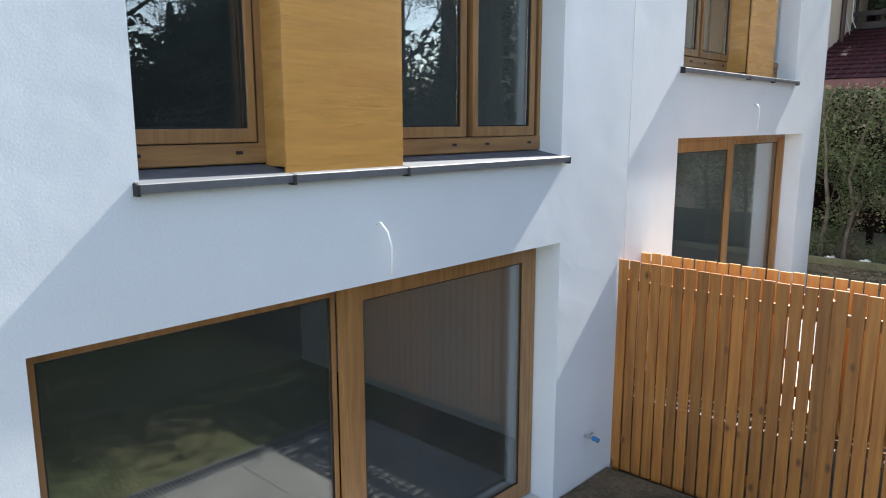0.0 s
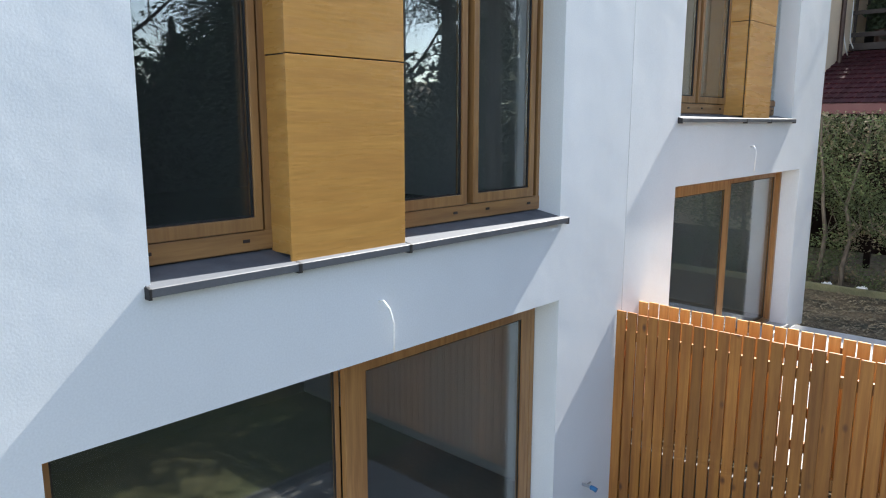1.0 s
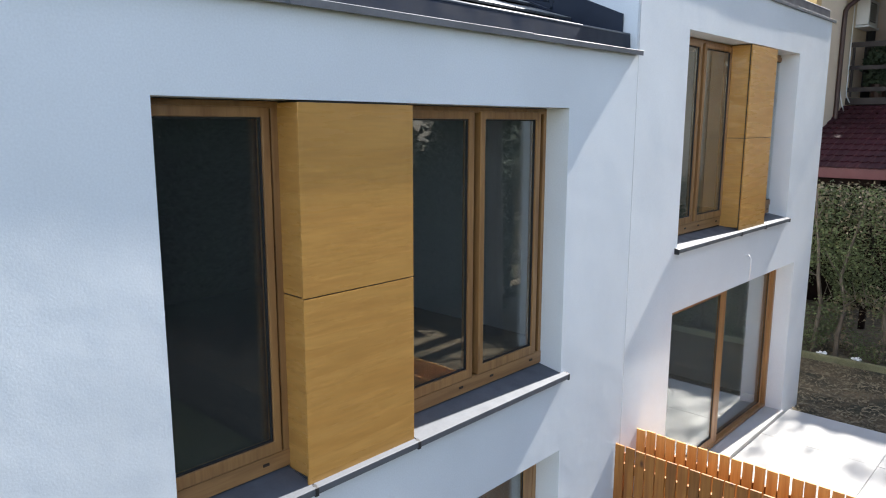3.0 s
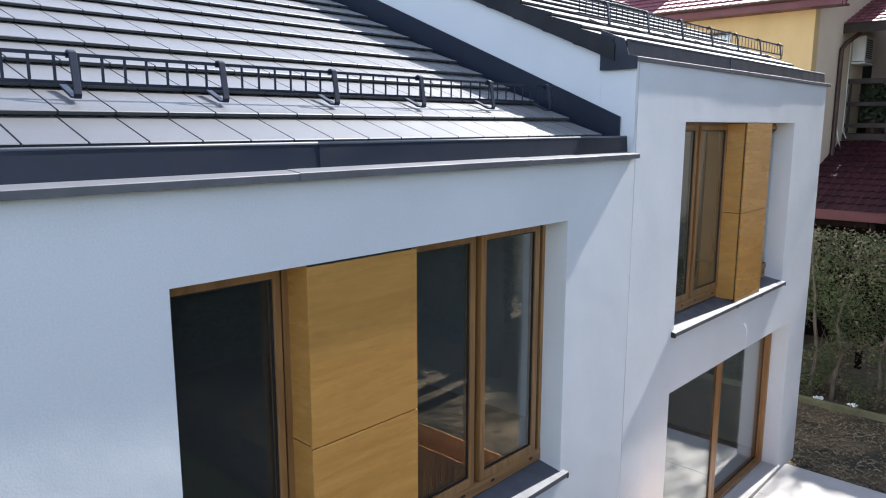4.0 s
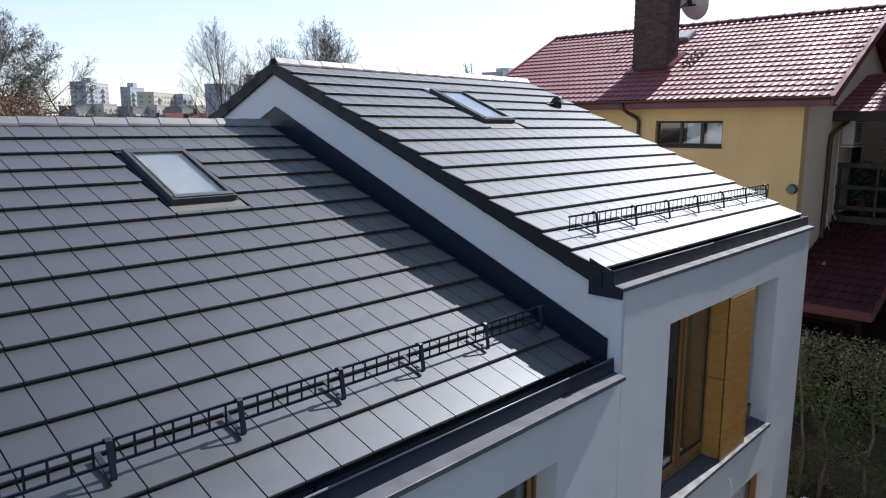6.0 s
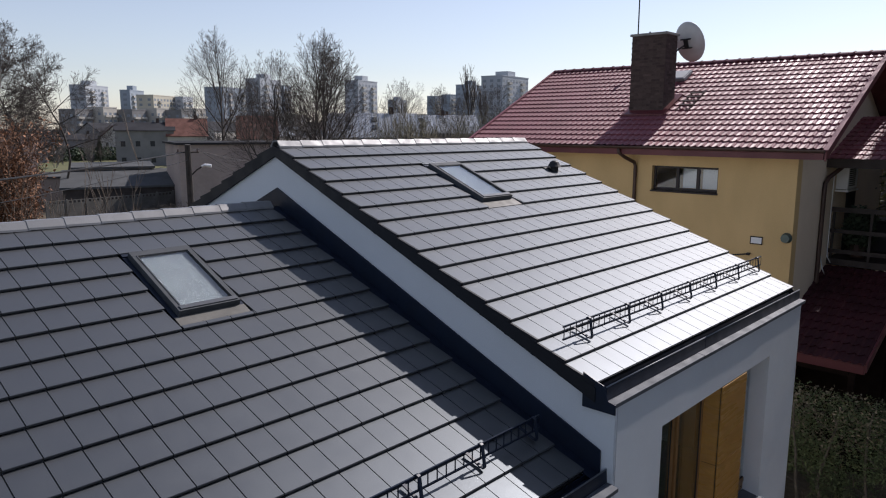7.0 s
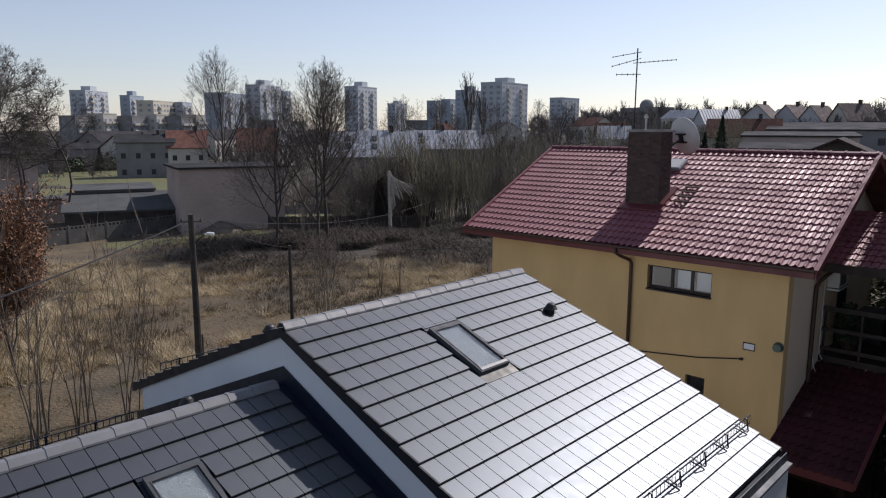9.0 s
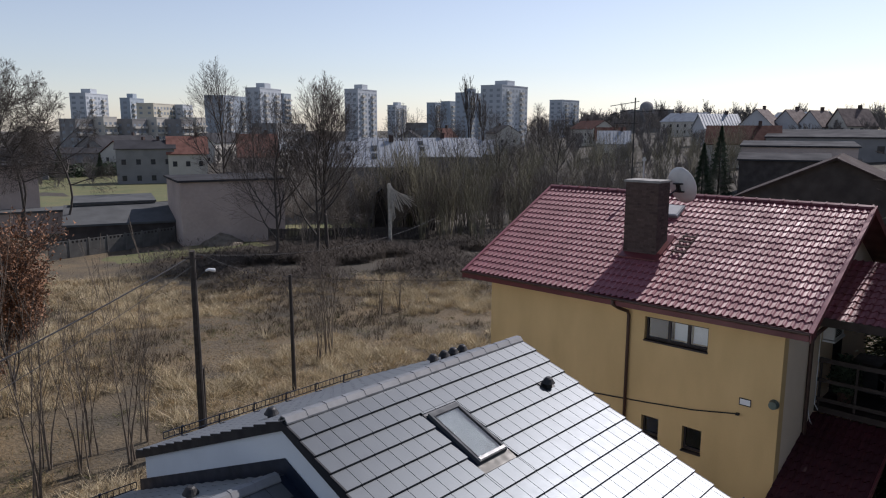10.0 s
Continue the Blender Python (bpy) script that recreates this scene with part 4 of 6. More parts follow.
for y in (4.62, 15.36):
    s = Shape()
    s.prism([(17.40, yroof_z(17.40) - 0.19), (17.40, yroof_z(17.40) + 0.045), (22.5, yroof_z(22.5) + 0.045), (27.6, yroof_z(27.6) + 0.045), (27.6, yroof_z(27.6) - 0.19), (22.5, yroof_z(22.5) - 0.19)], y - 0.02, y + 0.02, 'y')
    s.make("verge_board", REDTRIM, YROOF)
    s = Shape()
    s.prism([(17.40, yroof_z(17.40) + 0.047), (17.40, yroof_z(17.40) + 0.06), (22.5, yroof_z(22.5) + 0.06), (22.5, yroof_z(22.5) + 0.047)], y - 0.05, y + 0.05, 'y')
    s.make("verge_cap", REDTILE, YROOF)
# soffit and gutter along the west eaves
Shape().box(17.44, 17.99, 4.66, 15.34, 8.60, 8.64).make("soffit", REDTRIM, YH)
Shape().box(17.41, 17.435, 4.66, 15.34, 8.58, 8.80).make("fascia", REDTRIM, YH)
s = Shape()
pts = [(17.35 + 0.065 * math.cos(a), 8.80 + 0.065 * math.sin(a)) for a in [math.pi + i * math.pi / 8 for i in range(9)]]
s.prism(pts + [(x + (17.35 - x) * 0.08, z + 0.004) for x, z in pts[::-1]], 4.62, 15.38, 'y')
s.make("gutter", BROWN, YH, "dark brown half-round gutter")
s = Shape().tube([(17.36, 9.75, 8.76), (17.37, 9.74, 8.62), (17.55, 9.66, 8.50), (17.88, 9.55, 8.36), (17.93, 9.53, 8.25), (17.93, 9.53, 0.0)], 0.05, 10)
s.make("downpipe", BROWN, YH, smooth=True)


def dark_window(y0, y1, z0, z1, bars, x=18.12):
    fr = holed(y0, y1, z0, z1, x, x + 0.07, [(a, b, z0 + 0.07, z1 - 0.05) for a, b in bars], swap=True)
    w = fr.make("window", DARKFRAME, YH, "dark brown framed window", bevel=0.004)
    for a, b in bars:
        Shape().box(x + 0.03, x + 0.036, a - 0.005, b + 0.005, z0 + 0.065, z1 - 0.045).make("pane", GLASS, w).visible_shadow = False
    Shape().box(17.95, x - 0.001, y0 - 0.02, y1 + 0.02, z0 - 0.045, z0 - 0.003).make("sill", DARKFRAME, w, bevel=0.006)


dark_window(7.245, 9.055, 7.625, 8.275, [(7.30, 7.78), (7.86, 8.34), (8.42, 9.0)])
dark_window(8.505, 9.015, 4.805, 5.375, [(8.56, 8.96)])
dark_window(7.265, 7.795, 4.725, 5.395, [(7.32, 7.74)])
# white sheets behind two panes, put in for the bright sky they mirror
for a, b in ((7.32, 7.76), (7.88, 8.30)):
    Shape().box(18.30, 18.31, a, b, 7.70, 8.22).make("blind", WHITE, YH, "white sheet behind the pane, for the sky mirrored in it")
sign = Shape().box(17.975, 17.998, 6.03, 6.31, 6.44, 6.62).make("wall_sign", WHITE, bevel=0.003)
tagged(sign, "small white plate with dark rim on the wall", "sign")
holed(6.02, 6.32, 6.43, 6.63, 17.968, 17.974, [(6.04, 6.30, 6.455, 6.605)], swap=True).make("rim", DARKFRAME, sign)
lamp = Shape()
lamp.tube([(17.999, 5.47, 6.66), (17.86, 5.47, 6.66)], 0.13, 16, 0.10)
lamp = tagged(lamp.make("vent_grille", material("green_grey_metal", (0.10, 0.13, 0.11), 0.5, 0.3)), "round grey-green metal wall vent", "vent")
wire = tagged(Shape().tube([(17.97, 6.35, 6.17), (17.97, 7.5, 5.95), (17.97, 8.8, 5.80), (17.97, 9.9, 5.69), (17.97, 12.5, 5.45)], 0.018, 6).make("wall_cable", BLACK), "black cable strung along the yellow wall", "cable")
for sy, sz in ((6.35, 6.17),):
    Shape().box(17.90, 17.998, sy - 0.06, sy + 0.02, sz - 0.02, sz + 0.03).make("cable_clamp", BLACK, wire)

# chimney: coursed brick with a concrete cap
chim = thing("chimney", (19.7, 9.9, 9.5), "brown brick chimney with concrete cap", "chimney")
CX0, CX1, CY0, CY1, CZ0, CZ1 = 19.35, 20.05, 9.52, 10.57, 9.45, 11.90
Shape().box(CX0 - 0.008, CX1 - 0.006, CY0 - 0.008, CY1 - 0.006, CZ0, CZ1).make("mortar_core", MORTAR, chim)
BR = {}
nb = 0
for r in range(int((CZ1 - CZ0) / 0.077)):
    z = CZ0 + r * 0.077
    for side_ in range(1):
        for axis in ("x", "y"):
            lo_, hi_ = (CX0, CX1) if axis == "x" else (CY0, CY1)
            edge = ((CY0, CY1) if axis == "x" else (CX0, CX1))[side_]
            p = lo_ - (0.13 if r % 2 else 0.0)
            while p < hi_ - 0.01 and nb < 300:
                a, b = max(p, lo_), min(p + 0.25, hi_)
                p += 0.262
                if b - a < 0.03:
                    continue
                key = (axis, round(b - a, 3))
                if key not in BR:
                    h = (b - a) / 2
                    BR[key] = (Shape().box(-h, h, -0.012, 0.012, 0, 0.066) if axis == "x" else Shape().box(-0.012, 0.012, -h, h, 0, 0.066)).mesh("brick", CHIMNEY)
                if side_ == 0:
                    place("brick", BR[key], chim, m=Matrix.Translation(((a + b) / 2, edge, z) if axis == "x" else (edge, (a + b) / 2, z)))
                    nb += 1
Shape().box(CX0 - 0.05, CX1 + 0.05, CY0 - 0.05, CY1 + 0.05, CZ1, CZ1 + 0.07).make("cap", material("weathered_cap", (0.30, 0.29, 0.27), 0.9, vary=0.3), chim, bevel=0.01)
s = Shape()
s.prism([(CX0 - 0.25, yroof_z(CX0 - 0.25) + 0.03), (CX1 + 0.25, yroof_z(CX1 + 0.25) + 0.03), (CX1 + 0.25, yroof_z(CX1 + 0.25) + 0.07), (CX0 - 0.25, yroof_z(CX0 - 0.25) + 0.07)], CY0 - 0.16, CY1 + 0.12, 'y')
s.make("chimney_flashing", REDTRIM, chim)
# aerial on a mast
ant = thing("aerial", (20.2, 10.12, 11.5), "thin television aerial on a dark mast", "aerial")
Shape().tube([(20.02, 10.62, 11.2), (20.2, 10.85, 11.9), (20.2, 10.85, 14.4)], 0.020, 8).make("mast", BLACK, ant)


def yagi(z, d, ln, n, half):
    d = Vector(d).normalized()
    sgn = Vector((-d.y, d.x, 0))
    a = Vector((20.2, 10.85, z + 0.35))
    s = Shape().tube([a - d * 0.12, a + d * ln], 0.010, 6)
    boom = s.make("boom", BLACK, ant)
    e = Shape().tube([(0, 0, -half), (0, 0, half)], 0.008, 5).mesh("element", BLACK)
    for i in range(n):
        place("element", e, boom, m=Matrix.Translation(a + d * (0.1 + (ln - 0.12) * i / max(1, n - 1))))


yagi(13.92, (-0.47, 0.88, -0.16), 0.75, 3, 0.03)
yagi(13.72, (-0.47, 0.88, -0.26), 0.78, 4, 0.03)
yagi(13.62, (0.47, -0.88, 0.06), 1.15, 9, 0.03)
yagi(13.28, (-0.47, 0.88, 0.0), 0.62, 4, 0.04)
# satellite dish
dish = thing("satellite_dish", (20.5, 9.25, 11.2), "large pale grey satellite dish, seen from behind", "dish")
dm = look((20.5, 9.42, 11.72), (30.5, 8.2, 16.0)) @ Matrix.Rotation(math.pi, 4, 'X')
s = Shape()
R_, N_ = 0.60, 28
rings = [(0.0, 0.0)] + [(R_ * k / 6, 0.17 * (k / 6) ** 2) for k in range(1, 7)]
verts = [dm @ Vector((0, 0, 0))]
for r_, h_ in rings[1:]:
    verts += [dm @ Vector((r_ * 0.78 * math.cos(2 * math.pi * i / N_), r_ * math.sin(2 * math.pi * i / N_), h_)) for i in range(N_)]
faces = [(0, 1 + i, 1 + (i + 1) % N_) for i in range(N_)]
for k in range(5):
    faces += [(1 + k * N_ + i, 1 + (k + 1) * N_ + i, 1 + (k + 1) * N_ + (i + 1) % N_, 1 + k * N_ + (i + 1) % N_) for i in range(N_)]
nv_ = len(verts)
verts += [dm @ (dm.inverted() @ p - Vector((0, 0, 0.012))) for p in verts]
faces += [tuple(j + nv_ for j in q[::-1]) for q in faces]
o = 1 + 5 * N_
faces += [(o + i, o + (i + 1) % N_, nv_ + o + (i + 1) % N_, nv_ + o + i) for i in range(N_)]
s.v, s.f = [tuple(p) for p in verts], faces
s.make("reflector", DISH, dish, smooth=True)
s = Shape()
s.box(-0.16, 0.16, 0.10, 0.13, -0.07, -0.02, dm).box(-0.16, 0.16, -0.16, -0.13, -0.07, -0.02, dm).box(-0.05, 0.05, -0.15, 0.12, -0.10, -0.02, dm)
s.make("bracket", BLACK, dish)
Shape().tube([dm @ Vector((0, 0, -0.06)), (20.2, 9.53, 11.55), (20.0, 9.56, 11.45)], 0.025, 8).make("arm", BLACK, dish)
# thin vent pipe just behind the ridge
Shape().tube([(22.9, 11.85, 11.0), (22.9, 11.85, 12.5)], 0.035, 8).make("vent_pipe", STEEL, YH)
Shape().tube([(22.9, 11.85, 12.36), (22.9, 11.85, 12.44)], 0.07, 8).make("vent_cap", STEEL, YH)
# roof hatch and ladder boards beside the chimney
hatch = thing("roof_hatch", (21.4, 10.0, 10.7), "small grey roof hatch beside the chimney", "hatch")
hb = slope_base(21.2, 9.75, yroof_z(21.2) + 0.03, ang, 1)
Shape().box(0, 0.62, 0, 0.55, 0.0, 0.10, hb).make("frame", material("hatch_grey", (0.30, 0.31, 0.32), 0.5, 0.3), hatch, bevel=0.01)
Shape().box(0.05, 0.57, 0.05, 0.50, 0.101, 0.112, hb).make("cover", DISH, hatch)
step = thing("roof_steps", (19.6, 9.0, 10.0), "weathered metal roof walkway below the hatch", "walkway")
hb = slope_base(19.3, 8.72, yroof_z(19.3) + 0.05, ang, 1)
for i in range(4):
    Shape().box(0.30 + i * 0.27, 0.36 + i * 0.27, 0, 0.42, 0.02, 0.045, hb).make("tread", BROWN, step)
Shape().box(0, 1.32, 0.02, 0.05, 0.0, 0.02, hb).make("runner", BROWN, step)
Shape().box(0, 1.32, 0.36, 0.39, 0.0, 0.02, hb).make("runner", BROWN, step)

# unseen side wing added to shade the carport, its ridge following the main one
s = Shape()
s.prism([(21.0, 0.4), (26.4, 0.4), (26.4, yroof_z(26.4) - 0.14), (22.5, yroof_z(22.5) - 0.14), (21.0, yroof_z(21.0) - 0.14)], -5.0, 2.35, 'y')
s.make("side_wing_wall", BEIGE, YH)
s = Shape()
s.prism([(20.9, yroof_z(20.9) - 0.12), (22.5, yroof_z(22.5) - 0.12), (26.9, yroof_z(26.9) - 0.12), (26.9, yroof_z(26.9)), (22.5, yroof_z(22.5)), (20.9, yroof_z(20.9))], -5.3, 2.5, 'y')
s.make("side_wing_roof", REDTRIM, YH)

# ---------- lean-to, balcony and porch on the south side of the yellow house ----------
CP_K = 0.345


def carport_z(x):
    return 4.19 + CP_K * (x - 17.0)


aa = math.atan(CP_K)
lean = thing("carport", (18.0, 4.3, 0.7), "open carport under a dark red tile-sheet roof", "carport")
s = Shape()
s.prism([(17.04, carport_z(17.04) - 0.10), (21.05, carport_z(21.05) - 0.10), (21.05, carport_z(21.05) - 0.015), (17.04, carport_z(17.04) - 0.015)], 3.36, 5.34, 'y')
lroof = s.make("roof", REDTRIM, lean)
wave_sheet(lroof, 4.10 / math.cos(aa), 2.0, slope_base(16.97, 3.34, carport_z(16.97) - 0.01, aa, 1), 12, 10, split=2, mat=REDSHADED)
Shape().box(17.0, 17.035, 3.34, 5.34, 3.97, 4.17).make("fascia", REDTRIM, lean)
s = Shape()
s.prism([(17.0, carport_z(17.0) - 0.17), (21.05, carport_z(21.05) - 0.17), (21.05, carport_z(21.05) + 0.035), (17.0, carport_z(17.0) + 0.035)], 3.30, 3.335, 'y')
s.make("verge_board", REDTRIM, lean)
for x in (17.2, 20.6):
    Shape().box(x - 0.06, x + 0.06, 3.55, 3.67, 0.5, carport_z(x - 0.06) - 0.11).make("post", OLDTIMBER, lean, bevel=0.008)
Shape().box(17.14, 17.26, 3.68, 5.33, 3.82, 3.96).make("beam", OLDTIMBER, lean, bevel=0.008)
# dark boards standing in for the deep shade inside the carport
Shape().box(19.2, 19.3, 3.4, 5.33, 0.5, carport_z(19.2) - 0.11).make("back_wall", OLDTIMBER, lean)
porch = thing("balcony", (22.5, 4.2, 5.4), "dark wooden balcony with railing beneath a small red roof", "balcony")
Shape().box(21.06, 26.0, 2.6, 5.34, 5.62, 5.79).make("floor", DARKFRAME, porch)
for x in (21.16, 23.3, 25.9):
    Shape().box(x - 0.06, x + 0.06, 2.64, 2.76, 0.5, 8.6).make("post", DARKFRAME, porch)
for z, h in ((7.13, 0.065), (6.55, 0.05), (6.00, 0.055)):
    Shape().box(21.06, 21.10, 2.7, 5.33, z - h, z + h).make("rail", DARKFRAME, porch)
    Shape().box(21.11, 26.0, 2.66, 2.70, z - h, z + h).make("rail", DARKFRAME, porch)
for y in (5.26, 4.35, 3.45):
    Shape().box(21.105, 21.15, y - 0.03, y + 0.03, 5.8, 7.19).make("baluster", DARKFRAME, porch)
s = Shape()
pr = math.atan(0.345)
s.prism([(20.35, 8.40), (23.6, 9.52), (23.6, 9.61), (20.35, 8.49)], 2.3, 5.34, 'y')
proof = s.make("roof", REDTRIM, porch)
wave_sheet(proof, 3.28 / math.cos(pr), 3.02, slope_base(20.32, 2.32, 8.485, pr, 1), 10, 15, split=3)
Shape().box(20.30, 20.34, 2.3, 5.34, 8.28, 8.51).make("fascia", DARKFRAME, porch)
Shape().tube([(20.62, 5.0, 8.50), (20.6, 5.05, 8.28), (20.3, 5.26, 8.02), (20.12, 5.285, 7.88), (20.1, 5.285, 7.7), (20.1, 5.285, 5.0)], 0.055, 10).make("downpipe", BROWN, YH)
Shape().tube([(20.98, 5.31, 8.10), (20.98, 5.31, 6.0), (20.95, 5.30, 5.86), (21.1, 5.22, 5.62)], 0.014, 8).make("cable_duct", WHITE, YH)
ac = thing("air_conditioner", (21.7, 5.1, 7.6), "white air-conditioning unit on the wall", "air conditioner")
Shape().box(21.35, 22.30, 5.05, 5.37, 7.66, 8.30).make("casing", WHITE, ac, bevel=0.02)
for i in range(9):
    Shape().box(21.42, 22.0, 5.036, 5.048, 7.74 + i * 0.055, 7.768 + i * 0.055).make("slat", BLACK, ac)
Shape().box(21.30, 22.35, 5.02, 5.37, 7.59, 7.64).make("shelf", WHITE, ac)
# dark panel and pane added to the wall for the balcony's shade
bd = Shape().box(22.5, 23.5, 5.34, 5.395, 5.80, 7.9).make("balcony_door", DARKFRAME, YH, "dark brown panel added on the balcony wall")
Shape().box(22.62, 23.38, 5.328, 5.338, 6.2, 7.75).make("pane", BLACK, bd)
# things stored on the balcony: folding chairs, a crate and potted shrubs under a dark cover
for k, (cx, cy) in enumerate(((22.9, 3.7), (21.9, 3.7), (22.4, 3.3))):
    ch = thing("folding_chair", (cx, cy, 5.80), "dark folding garden chair on the balcony", "chair", "balcony chairs")
    for dx in (-0.2, 0.2):
        Shape().tube([(cx + dx, cy - 0.22, 5.79), (cx + dx, cy + 0.10, 6.65), (cx + dx, cy + 0.22, 6.72)], 0.018, 6).make("leg", BLACK, ch)
        Shape().tube([(cx + dx, cy + 0.22, 5.79), (cx + dx, cy - 0.14, 6.24)], 0.018, 6).make("leg", BLACK, ch)
    Shape().box(cx - 0.22, cx + 0.22, cy - 0.2, cy + 0.16, 6.22, 6.25).make("seat", DARKFRAME, ch, bevel=0.008)
    Shape().box(cx - 0.22, cx + 0.22, cy + 0.08, cy + 0.11, 6.42, 6.74).make("backrest", DARKFRAME, ch, bevel=0.008)
crate = tagged(Shape().box(23.0, 24.0, 4.2, 4.9, 5.79, 6.65).make("storage_box", BLACK, bevel=0.04), "dark storage box on the balcony", "box")
Shape().box(22.96, 24.04, 4.16, 4.94, 6.655, 6.71).make("lid", DARKFRAME, crate, bevel=0.015)
pr_ = np.random.default_rng(31)
pot = thing("potted_shrub", (21.75, 4.75, 5.8), "dark evergreen shrub in a pot on the balcony", "plant")
Shape().tube([(21.75, 4.75, 5.79), (21.75, 4.75, 6.15)], 0.16, 12, 0.21).make("pot", BROWN, pot)
v, f = leaf_cloud(9000, (21.75, 4.75, 6.6), (0.5, 0.5, 0.75), 0.10, pr_, lambda x, y, z: (x - 21.75) ** 2 + (y - 4.75) ** 2 + 0.35 * (z - 6.55) ** 2 < 0.14 + 0.08 * noise.noise(Vector((x * 4, y * 4, z * 4))))
soup("foliage", NEEDLE, v, f, pot)
dc = Shape().tube([(20.3, 5.30, 6.0), (20.2, 5.25, 5.85), (20.25, 5.2, 5.6), (20.45, 5.2, 5.45)], 0.015, 6)
tagged(dc.make("hanging_cable", WHITE, smooth=True), "white cable hanging beside the balcony", "cable")


# ---------- bare trees ----------
def grow(seed, height, spread=0.5, levels=5, upright=0.5, trunk=0.02, split=(3, 5), first=0.25, droop=0.0):
    """Tapered segments of a leafless tree: (start, end, radius, radius, level)."""
    rng = random.Random(seed)
    segs = []

    def limb(p, d, ln, r, level):
        n = 4 if level == 0 else 3
        pts = []
        for k in range(n):
            d = (d + Vector((rng.gauss(0, 0.10), rng.gauss(0, 0.10), rng.gauss(0, 0.06) + 0.06 * upright - droop * (level > 2)))).normalized()
            q = p + d * ln / n
            r2 = r * (0.86 if level else 0.84)
            segs.append((p, q, r, r2, level))
            p, r = q, r2
            pts.append((p, d, r))
        if level >= levels:
            return
        m = rng.randint(*split) + (3 if level == 0 else 0)
        for i in range(m):
            j = rng.randrange(n) if level else min(n - 1, int(n * (first + (1 - first) * (i + 0.5) / m)))
            bp, bd, br = pts[j]
            az = rng.uniform(0, 2 * math.pi)
            side_ = (bd.orthogonal().normalized() * math.cos(az) + bd.cross(bd.orthogonal().normalized()) * math.sin(az))
            nd = (bd * (1 - spread) + side_ * spread + Vector((0, 0, 0.25 * upright))).normalized()
            limb(bp, nd, ln * rng.uniform(0.45, 0.72), max(br * 0.62, 0.004), level + 1)
        limb(p, d, ln * 0.6, r * 0.9, level + 1)
    limb(Vector((0, 0, -0.2)), Vector((0, 0, 1)), height * 0.45, height * trunk, 0)
    return segs


def crown_tree(seed, height, low=0.25, wide=0.34, limbs=11, angle=(62, 24), rise=0.10, wobble=0.05, trunk=0.011, lead=0.86, dense=1.0):
    """A leafless tree: a leader with limbs round it, branches along the limbs, twigs along the branches, all tapering and bending upwards."""
    rng = random.Random(seed)
    segs = []

    def shoot(p, d, ln, r, level, n, up):
        pts = []
        for k in range(n):
            d = (d + Vector((rng.gauss(0, wobble), rng.gauss(0, wobble), rng.gauss(0, wobble * 0.6) + up))).normalized()
            q = p + d * ln / n
            segs.append((p, q, r * (1 - 0.8 * k / n), r * (1 - 0.8 * (k + 1) / n), level))
            p = q
            pts.append((p, d, (k + 1) / n, r * (1 - 0.8 * (k + 1) / n)))
        return pts

    def aside(d, az, degrees):
        u = d.orthogonal().normalized()
        w = d.cross(u)
        a = radians(degrees)
        return (d * math.cos(a) + (u * math.cos(az) + w * math.sin(az)) * math.sin(a)).normalized()

    def along(pts, f):
        i = min(len(pts) - 1, int(f * len(pts)))
        return pts[i]

    stem = shoot(Vector((0, 0, -0.2)), Vector((rng.gauss(0, 0.03), rng.gauss(0, 0.03), 1)).normalized(), height * lead, height * trunk, 0, 12, 0.02)
    az = rng.uniform(0, 6.28)
    for i in range(limbs):
        f = low + (0.98 - low) * (i + rng.uniform(0.1, 0.9)) / limbs
        p, d, _, r = along(stem, f)
        az += 2.4 + rng.gauss(0, 0.35)
        g = (f - low) / (1 - low)
        ln = height * (wide * (1 - g) ** 0.7 + 0.16) * rng.uniform(0.8, 1.15)
        limb = shoot(p, aside(d, az, angle[0] + (angle[1] - angle[0]) * g + rng.gauss(0, 6)), ln, max(0.02, min(r * 0.75, height * 0.006)), 1, 8, rise)
        az2 = rng.uniform(0, 6.28)
        nb = max(4, int((5 + ln * 1.15) * dense))
        for j in range(nb):
            f2 = 0.16 + 0.84 * (j + rng.random()) / nb
            p2, d2, _, r2 = along(limb, f2)
            az2 += 2.4 + rng.gauss(0, 0.5)
            l2 = ln * (0.42 * (1 - f2) + 0.16) * rng.uniform(0.7, 1.2)
            br = shoot(p2, aside(d2, az2, rng.uniform(28, 50)), l2, max(0.012, r2 * 0.6), 2, 5, rise * 0.9)
            az3 = rng.uniform(0, 6.28)
            nt = max(3, int((3 + l2 * 2.6) * dense))
            for k in range(nt):
                f3 = 0.15 + 0.85 * (k + rng.random()) / nt
                p3, d3, _, r3 = along(br, f3)
                az3 += 2.4 + rng.gauss(0, 0.5)
                l3 = (l2 * (0.42 * (1 - f3) + 0.20)) * rng.uniform(0.7, 1.3)
                tw = shoot(p3, aside(d3, az3, rng.uniform(25, 48)), l3, 0.010, 3, 3, rise * 0.8)
                for m_ in range(int(2 + 2 * dense)):
                    p4, d4, _, r4 = tw[rng.randrange(3)]
                    shoot(p4, aside(d4, rng.uniform(0, 6.28), rng.uniform(22, 45)), l3 * rng.uniform(0.3, 0.6), 0.007, 4, 2, rise * 0.6)
    return segs


